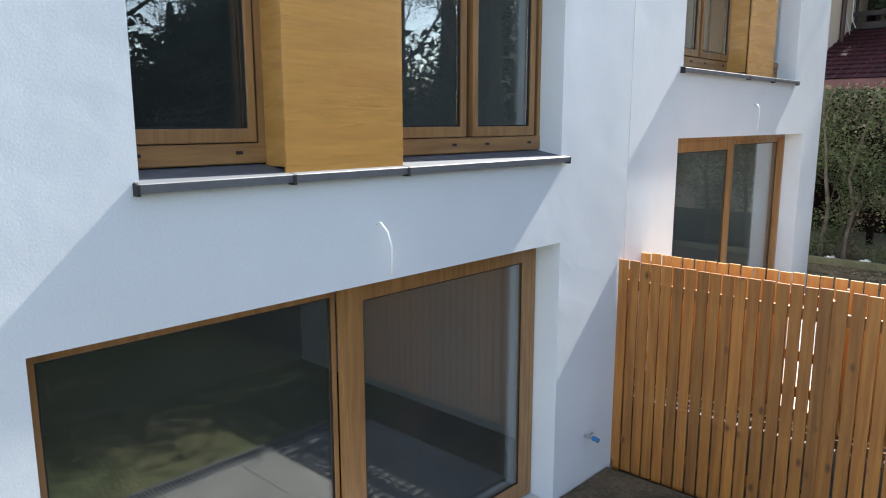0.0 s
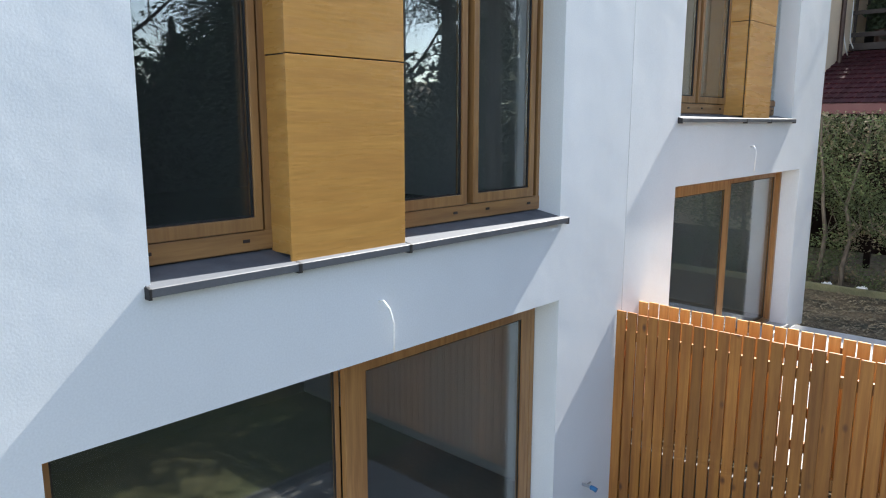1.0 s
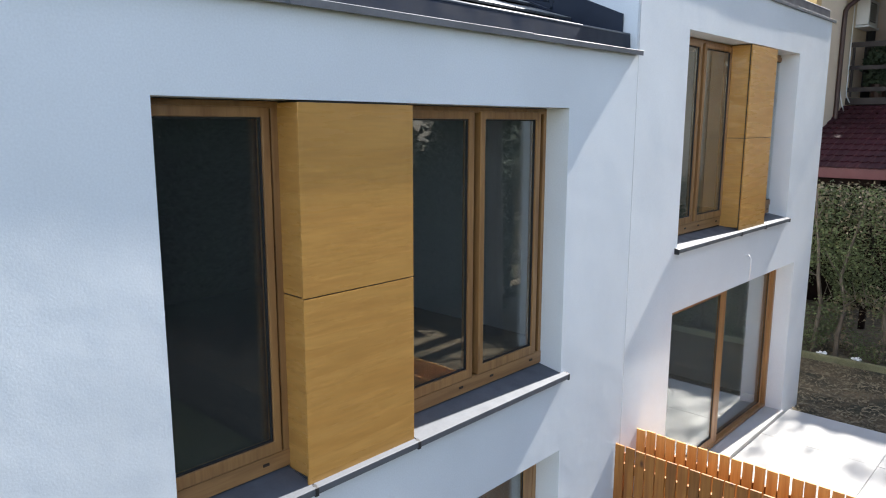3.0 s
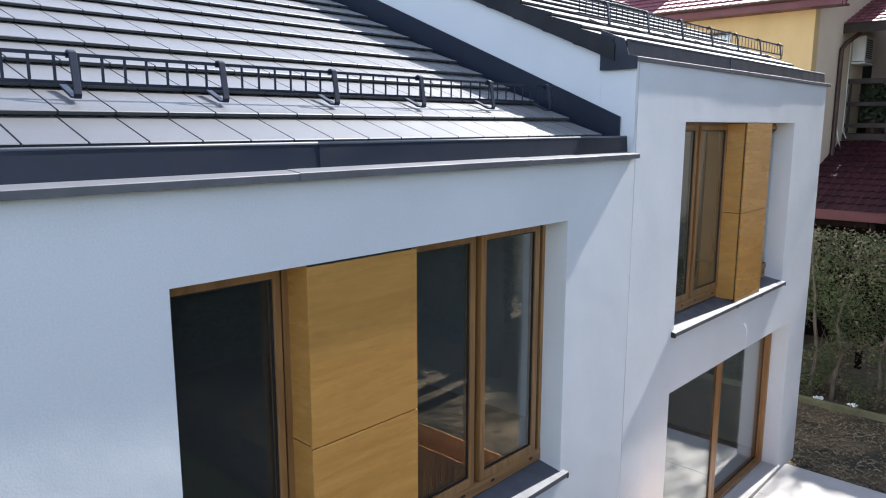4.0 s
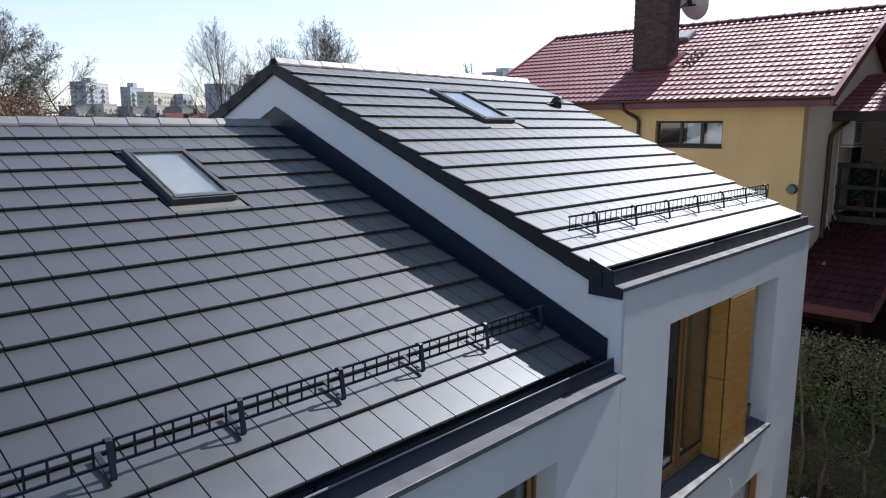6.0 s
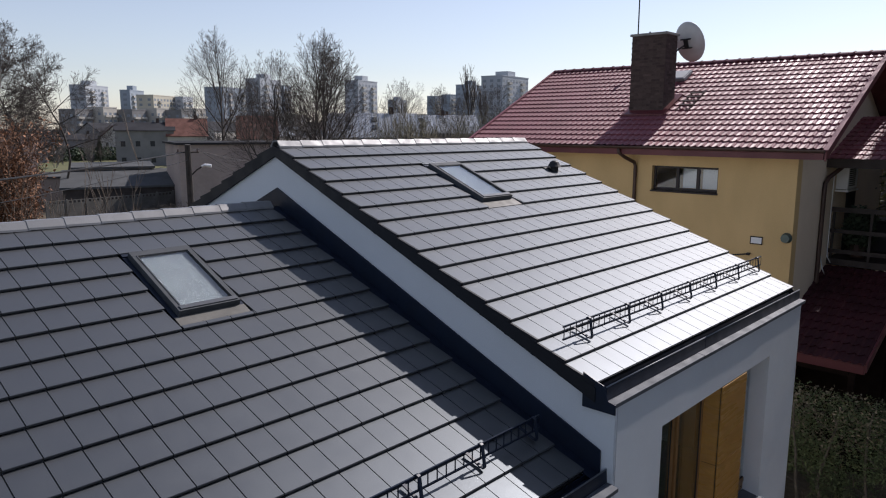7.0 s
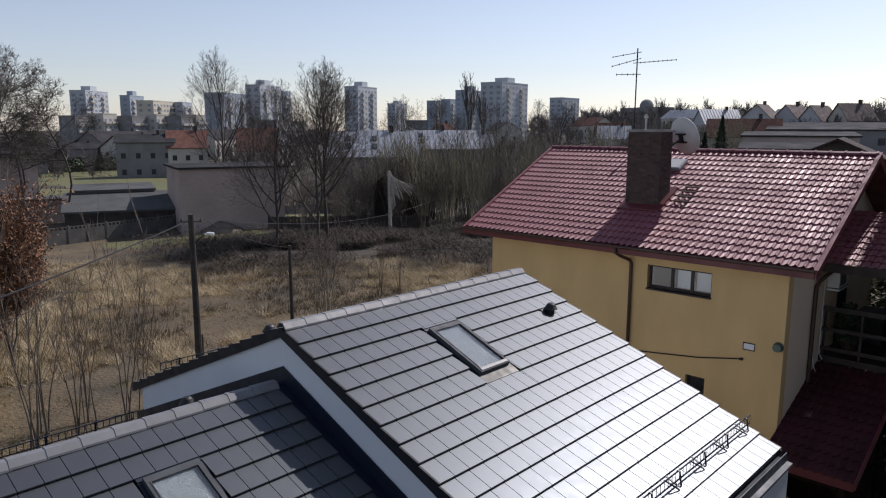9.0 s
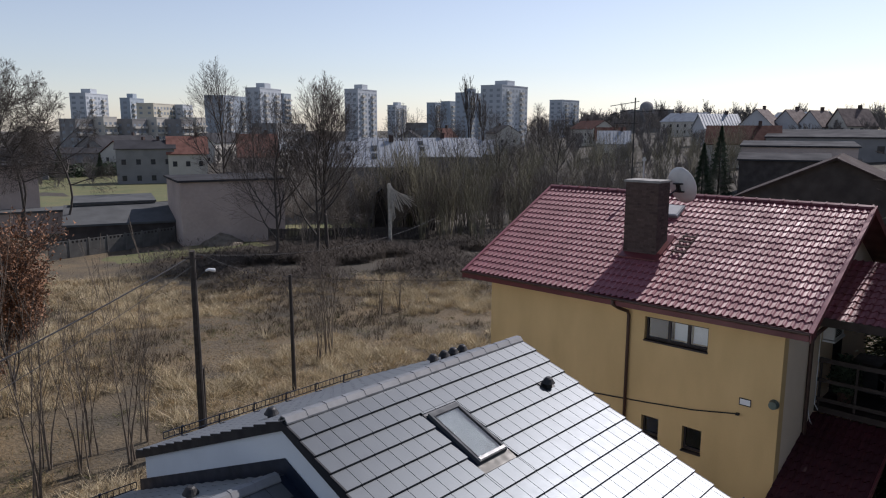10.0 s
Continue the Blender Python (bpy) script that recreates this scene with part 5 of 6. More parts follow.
def tree_meshes(name, segs, bark, twig, min_r=0.012):
    out = []
    for wanted, mat, sides in ((lambda l: l <= 1, bark, 6), (lambda l: l > 1, twig, 3)):
        s = [g for g in segs if wanted(g[4])]
        p = np.array([g[0] for g in s]); q = np.array([g[1] for g in s])
        r1 = np.maximum([g[2] for g in s], min_r)[:, None]; r2 = np.maximum([g[3] for g in s], min_r)[:, None]
        d = q - p
        d /= np.linalg.norm(d, axis=1)[:, None]
        ref = np.where(np.abs(d[:, 2:3]) > 0.9, np.array([[1.0, 0, 0]]), np.array([[0, 0, 1.0]]))
        u = np.cross(d, ref)
        u /= np.linalg.norm(u, axis=1)[:, None]
        w = np.cross(d, u)
        ring = []
        for pt, rad in ((p, r1), (q, r2)):
            for k in range(sides):
                a = 2 * math.pi * k / sides
                ring.append(pt + (u * math.cos(a) + w * math.sin(a)) * rad)
        v = np.stack(ring, 1).reshape(-1, 3)
        base = (np.arange(len(s)) * 2 * sides)[:, None, None]
        f = np.array([[k, (k + 1) % sides, sides + (k + 1) % sides, sides + k] for k in range(sides)])[None] + base
        me = bpy.data.meshes.new(name)
        f = f.reshape(-1, 4)
        me.vertices.add(len(v))
        me.vertices.foreach_set("co", v.astype(np.float32).ravel())
        me.loops.add(f.size)
        me.loops.foreach_set("vertex_index", f.ravel().astype(np.int32))
        me.polygons.add(len(f))
        me.polygons.foreach_set("loop_start", np.arange(0, f.size, 4, dtype=np.int32))
        me.update(calc_edges=True)
        me.validate()
        me.materials.append(mat)
        out.append(me)
    return out


def tree_kind(name, label, category, meshes, group=""):
    t = thing(name, (0, 0, 0), label, category, group)
    place("trunk", meshes[0], t)
    place("crown", meshes[1], t)
    return t


def plant(proto, spots, rng):
    """Set the prototype at the first spot and copies at the rest: (x, y, scale)."""
    first = True
    for x, y, sc in spots:
        m = Matrix.Translation((x, y, ground_z(x, y))) @ Matrix.Rotation(rng.uniform(0, 6.28), 4, 'Z')
        if first:
            proto.matrix_basis = m @ Matrix.Diagonal((sc, sc, sc, 1))
            for c in proto.children:
                c.matrix_parent_inverse = Matrix()
            first = False
        else:
            o = copy_thing(proto, m)
            o.scale = (sc, sc, sc)


trng = random.Random(21)
big = tree_kind("bare_tree", "tall leafless deciduous tree with fine grey-brown twigs", "tree", tree_meshes("tree", crown_tree(1, 18, 0.28, 0.32, 14, (50, 18), 0.10, dense=0.9), BARK, TWIG, 0.0095), "bare trees")
# the last one, out of view, is added to dapple the higher terrace
plant(big, [(54.8, 95.4, 1.2), (49.2, 63.9, 0.92), (46.9, 60.7, 0.98), (85, 88, 0.9), (150, 140, 1.1), (104, 70, 0.8), (28.6, 0.7, 1.06)], trng)
big2 = tree_kind("bare_tree", "tall leafless deciduous tree with several upright limbs", "tree", tree_meshes("tree", crown_tree(7, 18, 0.10, 0.44, 15, (54, 16), 0.09, dense=0.85), BARK, TWIG, 0.0095), "bare trees")
plant(big2, [(41.6, 62.3, 0.86), (45.0, 59.9, 0.95), (58, 92, 0.85), (95, 76, 0.85), (211.8, 150.7, 1.0), (78, 70, 0.72)], trng)
alder = tree_kind("bare_tree", "leafless alder with dark uneven crown", "tree", tree_meshes("tree", crown_tree(12, 22, 0.38, 0.17, 17, (82, 45), 0.03, 0.12, 0.009, 0.92, 1.15), BARK, TWIG, 0.012), "bare trees")
plant(alder, [(26.6, 90.5, 0.90), (24.6, 92.0, 0.96), (30.6, 89.0, 0.84), (27.8, 96.0, 0.86)], trng)
poplar = tree_kind("poplar", "slim leafless poplar with upright branches", "tree", tree_meshes("tree", grow(17, 26, 0.12, 4, 1.6, 0.010, split=(3, 4), first=0.0), BARK, TWIG, 0.03), "poplars")
plant(poplar, [(249.6, 215.8, 1.35), (255, 212, 1.05)], trng)
def coppice(seed, height, stems):
    """Several thin stems from one stool, with a few long ascending twigs."""
    r = random.Random(seed)
    segs = []
    for k in range(stems):
        az, lean_ = r.uniform(0, 6.28), r.uniform(0.02, 0.16)
        d = Vector((math.cos(az) * lean_, math.sin(az) * lean_, 1)).normalized()
        p = Vector((0.18 * math.cos(az), 0.18 * math.sin(az), -0.1))
        ln, rad = height * r.uniform(0.6, 1.0), 0.05 * r.uniform(0.7, 1.2)
        for i in range(7):
            d = (d + Vector((r.gauss(0, 0.075), r.gauss(0, 0.075), 0.05))).normalized()
            q = p + d * ln / 7
            segs.append((p, q, rad, rad * 0.8, 0 if i < 3 else 2))
            p, rad = q, rad * 0.8
            if i > 1:
                for t in range(r.randint(2, 4)):
                    a2 = r.uniform(0, 6.28)
                    e = (d + Vector((math.cos(a2), math.sin(a2), 0.25)) * 0.55).normalized()
                    p2, l2 = q, ln * r.uniform(0.12, 0.30)
                    for m_ in range(3):
                        e = (e + Vector((r.gauss(0, 0.08), r.gauss(0, 0.08), 0.12))).normalized()
                        q2 = p2 + e * l2 / 3
                        segs.append((p2, q2, 0.009, 0.007, 3))
                        p2 = q2
    return segs


def bush_kind(label, segs, mat, min_r):
    """A thicket shrub as one crown of rods."""
    t = thing("bare_shrub", (0, 0, 0), label, "shrub", "bare shrubs")
    place("crown", tree_meshes("shrub", [(*g[:4], 2) for g in segs] + [(Vector((0, 0, -0.3)), Vector((0, 0, 0.3)), 0.08, 0.06, 0)], mat, mat, min_r)[1], t)
    return t


shrub = bush_kind("many-stemmed leafless shrub of brown rods", coppice(23, 7.0, 10), SHRUBTWIG, 0.011)
shrub2 = bush_kind("spreading leafless shrub of brown twigs", grow(23, 7, 0.42, 4, 0.7, 0.009, split=(3, 4), first=0.0), SHRUBTWIG, 0.009)
spots = []
for i in range(130):
    # a thicket along the far edge of the meadow
    a = trng.random()
    x, y = 50 + 44 * a + trng.gauss(0, 4), 74 - 26 * a + trng.gauss(0, 4)
    spots.append((x, y, trng.uniform(0.6, 1.35)))


def glade(x, y):
    """Keeps the open strip before the weeping tree free of shrubs."""
    return y < 64 and abs(x * 0.735 - y * 0.678 - 0.6) < 2.2


plant(shrub, [p for p in spots[:70] if not glade(*p[:2])], trng)
plant(shrub2, [p for p in spots[70:] if not glade(*p[:2])], trng)
olive = bush_kind("thin leafless willow scrub with olive twigs", coppice(29, 8.5, 11), TWIG_OLIVE, 0.011)
spots = [(trng.uniform(58, 80), trng.uniform(52, 76), trng.uniform(0.8, 1.4)) for i in range(44)]
spots += [(trng.uniform(80, 150), trng.uniform(45, 95), trng.uniform(0.8, 1.3)) for i in range(55)]
plant(olive, [p for p in spots if not glade(*p[:2])], trng)
sapling = thing("sapling", (0, 0, 0), "slender leafless saplings growing from one stool", "tree", "saplings")
all_segs = coppice(31, 8.2, 4)
stems = [i for i, g in enumerate(all_segs) if g[4] == 0 and (i == 0 or (all_segs[i - 1][1] - g[0]).length > 0.3)] + [len(all_segs)]
for i in range(len(stems) - 1):
    ms = tree_meshes("sapling", [g for g in all_segs[stems[i]:stems[i + 1]]], SAPBARK, SAPBARK, 0.007)
    for o in (place("stem", ms[0], sapling), place("crown", ms[1], sapling)):
        o.data.name = o.name
plant(sapling, [(9.5, 28.1, 0.95), (11.2, 27.7, 1.0), (7.4, 27.0, 1.05), (8.6, 29.6, 0.9), (10.4, 29.5, 0.85), (24.2, 32.5, 0.75), (25.4, 33.1, 0.85), (26.4, 34.2, 0.7), (34, 38, 0.7), (6.0, 26.5, 1.1), (5.2, 30.5, 0.9), (12.4, 29.3, 0.8), (35.5, 37.5, 0.6)], trng)
rust = tree_kind("beech_bush", "bushy young beech holding rusty dry leaves", "bush", tree_meshes("bush", grow(37, 9, 0.42, 4, 0.6, 0.010, split=(4, 6), first=0.0), BARK, TWIG, 0.012), "rusty bushes")
lv = np.array([g[1] for g in grow(37, 9, 0.42, 4, 0.6, 0.010, split=(4, 6), first=0.0) if g[4] >= 3])
lr = np.random.default_rng(8)
c_ = np.repeat(lv, 3, 0) + lr.normal(size=(len(lv) * 3, 3)) * 0.16
d_ = lr.normal(size=c_.shape) * 0.06
e_ = lr.normal(size=c_.shape) * 0.04
soup("leaves", TWIG_RUST, np.concatenate([c_ - e_, c_ + e_, c_ + d_], 1).reshape(-1, 3), np.arange(3 * len(c_)).reshape(-1, 3), rust)
plant(rust, [(10.2, 38.8, 0.95), (8.0, 37.5, 1.0), (6.2, 34, 0.9), (9.0, 44, 0.9)], trng)

# spruces, most behind the camera's garden and seen in the window panes
def spruce(seed, h, low=1.0, wide=0.24):
    r = np.random.default_rng(seed)
    vs = []
    n = 30000
    z = low + (h - low) * r.random(n) ** 1.25
    rad = wide * (h - z) * (0.75 + 0.5 * r.random(n)) * (0.55 + 0.45 * np.abs(np.sin(z * 4.2)))
    az = r.random(n) * 2 * np.pi
    q = np.sqrt(0.15 + 0.85 * r.random(n))
    c = np.stack([np.cos(az) * rad * q, np.sin(az) * rad * q, z - 0.25 * rad * q], 1)
    d = np.stack([np.cos(az), np.sin(az), -0.55 + 0.5 * r.random(n)], 1) * (0.09 + 0.10 * r.random((n, 1)))
    e = np.cross(d, r.normal(size=(n, 3)))
    e *= 0.026 / np.linalg.norm(e, axis=1)[:, None]
    return np.concatenate([c - e, c + e, c + d], 1).reshape(-1, 3), np.arange(3 * n).reshape(-1, 3)


for k in range(2):
    v, f = spruce(40 + k, 12.0)
    sp = thing("spruce", (0, 0, 0), "dark green spruce out of direct view, for reflections and shade", "tree", "spruces")
    Shape().tube([(0, 0, -0.2), (0, 0, 6), (0, 0, 11.8)], 0.17, 8, 0.02).make("trunk", BARK, sp)
    soup("crown", NEEDLE, v, f, sp)
    # the six near x = 28 are unseen, added to shade the carport
    plant(sp, [(8.9 + 1.7 * k, -6.4 - 3.2 * k, 0.95), (7.6 + 4.6 * k, -13.6 + 0.4 * k, 0.5), (28.2 - 0.5 * k, 3.0 - 1.3 * k, 1.36), (29.6 - 0.9 * k, 2.4 + 0.8 * k, 1.42), (27.9 - 0.3 * k, 2.3 + 1.5 * k, 1.3), (12 + 9 * k, -17 - 4 * k, 0.55), (15.5 + 9 * k, -15.5, 0.6), (3 + 6 * k, -16 - 2 * k, 0.55), (22 + 8 * k, -21, 0.6), (30 + 9 * k, -18 - 5 * k, 1.1), (9 + 30 * k, -22, 0.6), (-6 - 5 * k, -18, 1.0)], trng)
# pines out of direct view, placed to shade the lawn the panes mirror
pine = thing("pine", (0, 0, 0), "tall pine with a bare trunk and high dark crown", "tree", "pines")
Shape().tube([(0, 0, -0.2), (0.06, 0.02, 5), (0, 0, 10), (0, 0, 15.5)], 0.19, 8, 0.03).make("trunk", BARK, pine)
v, f = spruce(47, 16.0, 6.6, 0.34)
soup("crown", NEEDLE, v, f, pine)
plant(pine, [(11.3, -2.3, 1.0), (14.4, -3.0, 1.12), (12.7, -5.0, 1.05), (13.6, -7.4, 0.95), (10.6, -8.6, 0.9)], trng)
plant(tree_kind("bare_tree", "leafless garden tree at the end of the garden", "tree", tree_meshes("tree", crown_tree(51, 13, 0.22, 0.34, 11), BARK, TWIG, 0.010), "bare trees"),
      [(7.5, -12.5, 1.0), (18.5, -11.5, 1.0), (26, -13.5, 1.0), (12.5, -9.5, 0.9), (5.5, -13.5, 1.0)], trng)

# evergreen thicket closing the gardens to the south
th = np.random.default_rng(61)
n = 230000
an, ra = np.radians(th.uniform(-118, -34, n)), th.uniform(12.0, 17.0, n)
c = np.stack([3 + np.cos(an) * ra, 3.4 + np.sin(an) * ra, 7.4 * th.random(n)], 1)
c = c[[noise.noise(Vector((p[0] * 0.35, p[1] * 0.35, 4.0))) * 2.2 + noise.noise(Vector((p[0], p[1], p[2] * 0.8))) * 1.2 + 5.3 > p[2] for p in c]]
d = th.normal(size=c.shape) * 0.085
e = th.normal(size=c.shape) * 0.045
tagged(soup("evergreen_thicket", NEEDLE, np.concatenate([c - e, c + e, c + d], 1).reshape(-1, 3), np.arange(3 * len(c)).reshape(-1, 3)), "dense dark evergreen thicket at the end of the gardens", "thicket", kind="stuff")

# ---------- meadow grass ----------
def meadow(name, seed, tufts, blades, mat, low, high, reach, patch, level, label, spread=0.16):
    """Bent blades in tufts, thick in some patches and thin in others."""
    g = np.random.default_rng(seed)
    cx, cy = g.uniform(-2, 64, tufts), 17 + 62 * g.random(tufts) ** 1.3
    keep = np.array([noise.noise(Vector((a * 0.11, b * 0.11, patch))) + 0.6 * noise.noise(Vector((a * 0.45, b * 0.45, patch + 3))) > level for a, b in zip(cx, cy)]) & (cy < 84 - 0.75 * cx)
    cx, cy = cx[keep], cy[keep]
    size = np.repeat(g.uniform(0.5, 1.3, len(cx)), blades)
    x = np.repeat(cx, blades) + g.normal(0, spread, len(cx) * blades)
    y = np.repeat(cy, blades) + g.normal(0, spread, len(cx) * blades)
    n = len(x)
    z = np.array([ground_z(a, b) for a, b in zip(x, y)])
    az, w = g.uniform(0, 2 * np.pi, n), g.uniform(0.006, 0.017, n)
    b0 = np.stack([x - np.cos(az) * w, y - np.sin(az) * w, z - 0.02], 1)
    b1 = np.stack([x + np.cos(az) * w, y + np.sin(az) * w, z - 0.02], 1)
    tip = np.stack([x + g.normal(0, reach, n) * size, y + g.normal(0, reach, n) * size, z + g.uniform(low, high, n) * size], 1)
    o = soup(name, mat, np.concatenate([b0, b1, tip], 1).reshape(-1, 3), np.arange(3 * n).reshape(-1, 3))
    tagged(o, label, "grass", kind="stuff")


meadow("meadow_grass", 9, 27000, 24, STRAW, 0.08, 0.36, 0.30, 2.0, 0.03, "long dry straw-coloured grass lying in tufts")
meadow("dead_weeds", 10, 13000, 14, material("dead_weed_stalks", (0.10, 0.075, 0.048), 0.95, vary=0.3, scale=0.5), 0.2, 0.7, 0.22, 7.0, 0.02, "brown dead weeds standing in the meadow")
meadow("young_grass", 11, 9000, 18, material("young_grass_blades", (0.13, 0.125, 0.05), 0.95, vary=0.3, scale=0.5), 0.08, 0.25, 0.18, 12.0, 0.05, "short olive grass between the dry tufts")

meadow("short_straw", 15, 16000, 16, material("short_straw_blades", (0.27, 0.185, 0.088), 0.95, vary=0.4, scale=0.5), 0.03, 0.16, 0.26, 21.0, -0.22, "short flattened dry grass over the bare earth")
meadow("tussocks", 16, 4200, 110, material("bleached_tussock_blades", (0.62, 0.515, 0.33), 0.95, vary=0.3, scale=0.5), 0.20, 0.70, 0.42, 2.0, 0.06, "bleached tussocks of long dry grass", 0.26)

# brambles at the far side of the meadow
br = np.random.default_rng(19)
n = 120000
t = br.random(n)
x = 34 + 40 * t + br.normal(0, 4, n); y = 62 - 24 * t + br.normal(0, 6.5, n)
keep = np.array([noise.noise(Vector((a * 0.2, b * 0.2, 9.0))) > -0.15 for a, b in zip(x, y)])
x, y = x[keep], y[keep]
n = len(x)
z = np.array([ground_z(a, b) for a, b in zip(x, y)]) + br.random(n) * 0.9
az = br.uniform(0, 6.28, n)
c = np.stack([x, y, z], 1)
e = np.stack([-np.sin(az), np.cos(az), np.zeros(n)], 1) * 0.035
d = np.stack([np.cos(az), np.sin(az), br.uniform(-0.5, 0.9, n)], 1) * br.uniform(0.3, 0.9, (n, 1))
o = soup("brambles", material("dark_bramble_stems", (0.065, 0.05, 0.038), 0.95, vary=0.3), np.concatenate([c - e, c + e, c + d], 1).reshape(-1, 3), np.arange(3 * n).reshape(-1, 3))
tagged(o, "dark tangle of bare brambles", "brambles", kind="stuff")

# ---------- poles and wires ----------
p1 = thing("street_lamp_pole", (13.9, 27.0, 0), "dark concrete utility pole with a street lamp on an arm", "pole")
Shape().tube([(14.15, 27.4, 0.0), (13.62, 26.45, 8.6)], 0.16, 10, 0.11).make("pole", POLEWOOD, p1)
Shape().tube([(13.70, 26.6, 7.3), (13.95, 26.45, 7.6), (14.15, 26.30, 7.75)], 0.03, 8).make("arm", POLEWOOD, p1)
Shape().tube([(14.10, 26.33, 7.74), (14.2, 26.26, 7.79), (14.40, 26.11, 7.75)], 0.045, 10, 0.075).make("lamp_head", WHITE, p1, "pale lamp head")
Shape().tube([(13.3, 26.75, 8.3), (13.95, 26.2, 8.3)], 0.025, 6).make("crossarm", POLEWOOD, p1)
Shape().tube([(14.35, 27.5, 0.0), (14.2, 27.2, 3.4)], 0.07, 8).make("stub", POLEWOOD, p1)
for dx in (-0.28, 0.0, 0.28):
    Shape().tube([(13.62 + dx, 26.47 - dx * 0.85, 8.3), (13.62 + dx, 26.47 - dx * 0.85, 8.42)], 0.028, 8).make("insulator", BROWN, p1)
p2 = tagged(Shape().tube([(20.6, 29.8, 0.0), (20.35, 29.5, 6.2)], 0.11, 10, 0.08).make("telephone_pole", POLEWOOD), "thin dark wooden telephone pole in the meadow", "pole")


def wire(name, a, b, sag, r, label):
    a, b = Vector(a), Vector(b)
    pts = [a.lerp(b, t / 14) - Vector((0, 0, 4 * sag * (t / 14) * (1 - t / 14))) for t in range(15)]
    tagged(Shape().tube(pts, r, 5).make(name, BLACK), label, "cable")


wire("overhead_wire", (13.5, 26.6, 8.30), (-9.0, 6.2, 8.5), 0.35, 0.024, "thick bundled black overhead cable")
wire("overhead_wire", (13.62, 26.47, 8.0), (-8.6, 5.8, 8.0), 0.45, 0.010, "sagging black overhead wire")
wire("overhead_wire", (13.62, 26.47, 8.45), (40, 38, 6.6), 0.9, 0.010, "sagging black overhead wire")
wire("overhead_wire", (20.36, 29.5, 6.1), (26.0, 14.62, 7.6), 0.3, 0.010, "sagging black overhead wire")
wire("overhead_wire", (13.9, 26.2, 8.45), (20.36, 29.5, 6.1), 0.25, 0.012, "sagging black overhead wire")


# ---------- buildings beyond the meadow ----------
GREYWALL = material("grey_render", (0.23, 0.225, 0.22), 0.9, vary=0.15, scale=0.4)
# white render greyed: backlight and haze are put into the colour
WHITEWALL = material("white_house_render", (0.47, 0.47, 0.48), 0.9, vary=0.08, scale=0.3)
DARKTILE = material("dark_brown_roof_tiles", (0.055, 0.04, 0.037), 0.9, spec=0.1, vary=0.3, scale=1)
PINKWALL = material("dusty_pink_render", (0.48, 0.39, 0.345), 0.9, vary=0.15, scale=0.3, fine=0.06, fine_scale=3)
DARKWALL = material("dark_brown_boards", (0.06, 0.05, 0.045), 0.9, vary=0.3, scale=1)
CREAMWALL = material("cream_render", (0.52, 0.49, 0.43), 0.9, vary=0.12, scale=0.3)
PALEWALL = material("pale_panel_concrete", (0.44, 0.47, 0.50), 0.9, vary=0.08, scale=0.08)
BLUEWALL = material("bluegrey_panel_concrete", (0.32, 0.37, 0.42), 0.9, vary=0.1, scale=0.08)
OCHREWALL = material("faded_ochre_panels", (0.58, 0.54, 0.43), 0.9, vary=0.1, scale=0.1)
SHEETROOF = material("grey_sheet_roof", (0.36, 0.38, 0.40), 0.42, 0.4, vary=0.2, scale=0.5)
TARROOF = material("dark_felt_roof", (0.048, 0.048, 0.052), 0.9, spec=0.1, vary=0.3, scale=0.3)
GREYFELT = material("grey_roofing_felt", (0.10, 0.104, 0.106), 0.9, spec=0.15, vary=0.2, scale=0.5)
# hillside roof tiles, lightened by haze put into their brown
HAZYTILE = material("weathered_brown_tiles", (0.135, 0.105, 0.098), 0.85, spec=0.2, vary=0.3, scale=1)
ORANGETILE = material("orange_clay_tiles", (0.18, 0.072, 0.050), 0.8, vary=0.3, scale=1, fine=0.15, fine_scale=8)
BROWNTILE = material("old_brown_tiles", (0.09, 0.042, 0.034), 0.9, spec=0.1, vary=0.3, scale=1)
# haze and mirrored sky are put into the far panes' pale colour
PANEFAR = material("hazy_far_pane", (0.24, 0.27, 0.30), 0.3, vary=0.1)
PANEDARK = material("dark_window_pane", (0.03, 0.035, 0.042), 0.15, vary=0.1)
# distance haze is put into the far twigs' paler colour
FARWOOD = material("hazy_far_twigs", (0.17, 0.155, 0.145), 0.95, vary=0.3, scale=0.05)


def frame_at(x, y, turn):
    return Matrix.Translation((x, y, ground_z(x, y))) @ Matrix.Rotation(radians(turn), 4, 'Z')


def windows(parent, m, w, d, h, z0, nx, nz, side_rows=True, ww=1.2, wh=1.3, mat=None):
    """Recessed panes with frames on the two long sides of a block, one mesh shared."""
    me = Shape().box(-ww / 2, ww / 2, -0.05, 0.05, 0, wh).mesh("window", mat or PANEDARK)
    for s_ in (-1, 1):
        for i in range(nx):
            for j in range(nz):
                x = -w / 2 + w * (i + 0.5) / nx
                z = z0 + j * (h - z0) / nz
                place("window", me, parent, m=m @ Matrix.Translation((x, s_ * d / 2, z)))
    if side_rows:
        me2 = Shape().box(-0.05, 0.05, -ww / 2, ww / 2, 0, wh).mesh("window", mat or PANEDARK)
        ny = max(1, int(d / 4))
        for s_ in (-1, 1):
            for i in range(ny):
                for j in range(nz):
                    place("window", me2, parent, m=m @ Matrix.Translation((s_ * w / 2, -d / 2 + d * (i + 0.5) / ny, z0 + j * (h - z0) / nz)))


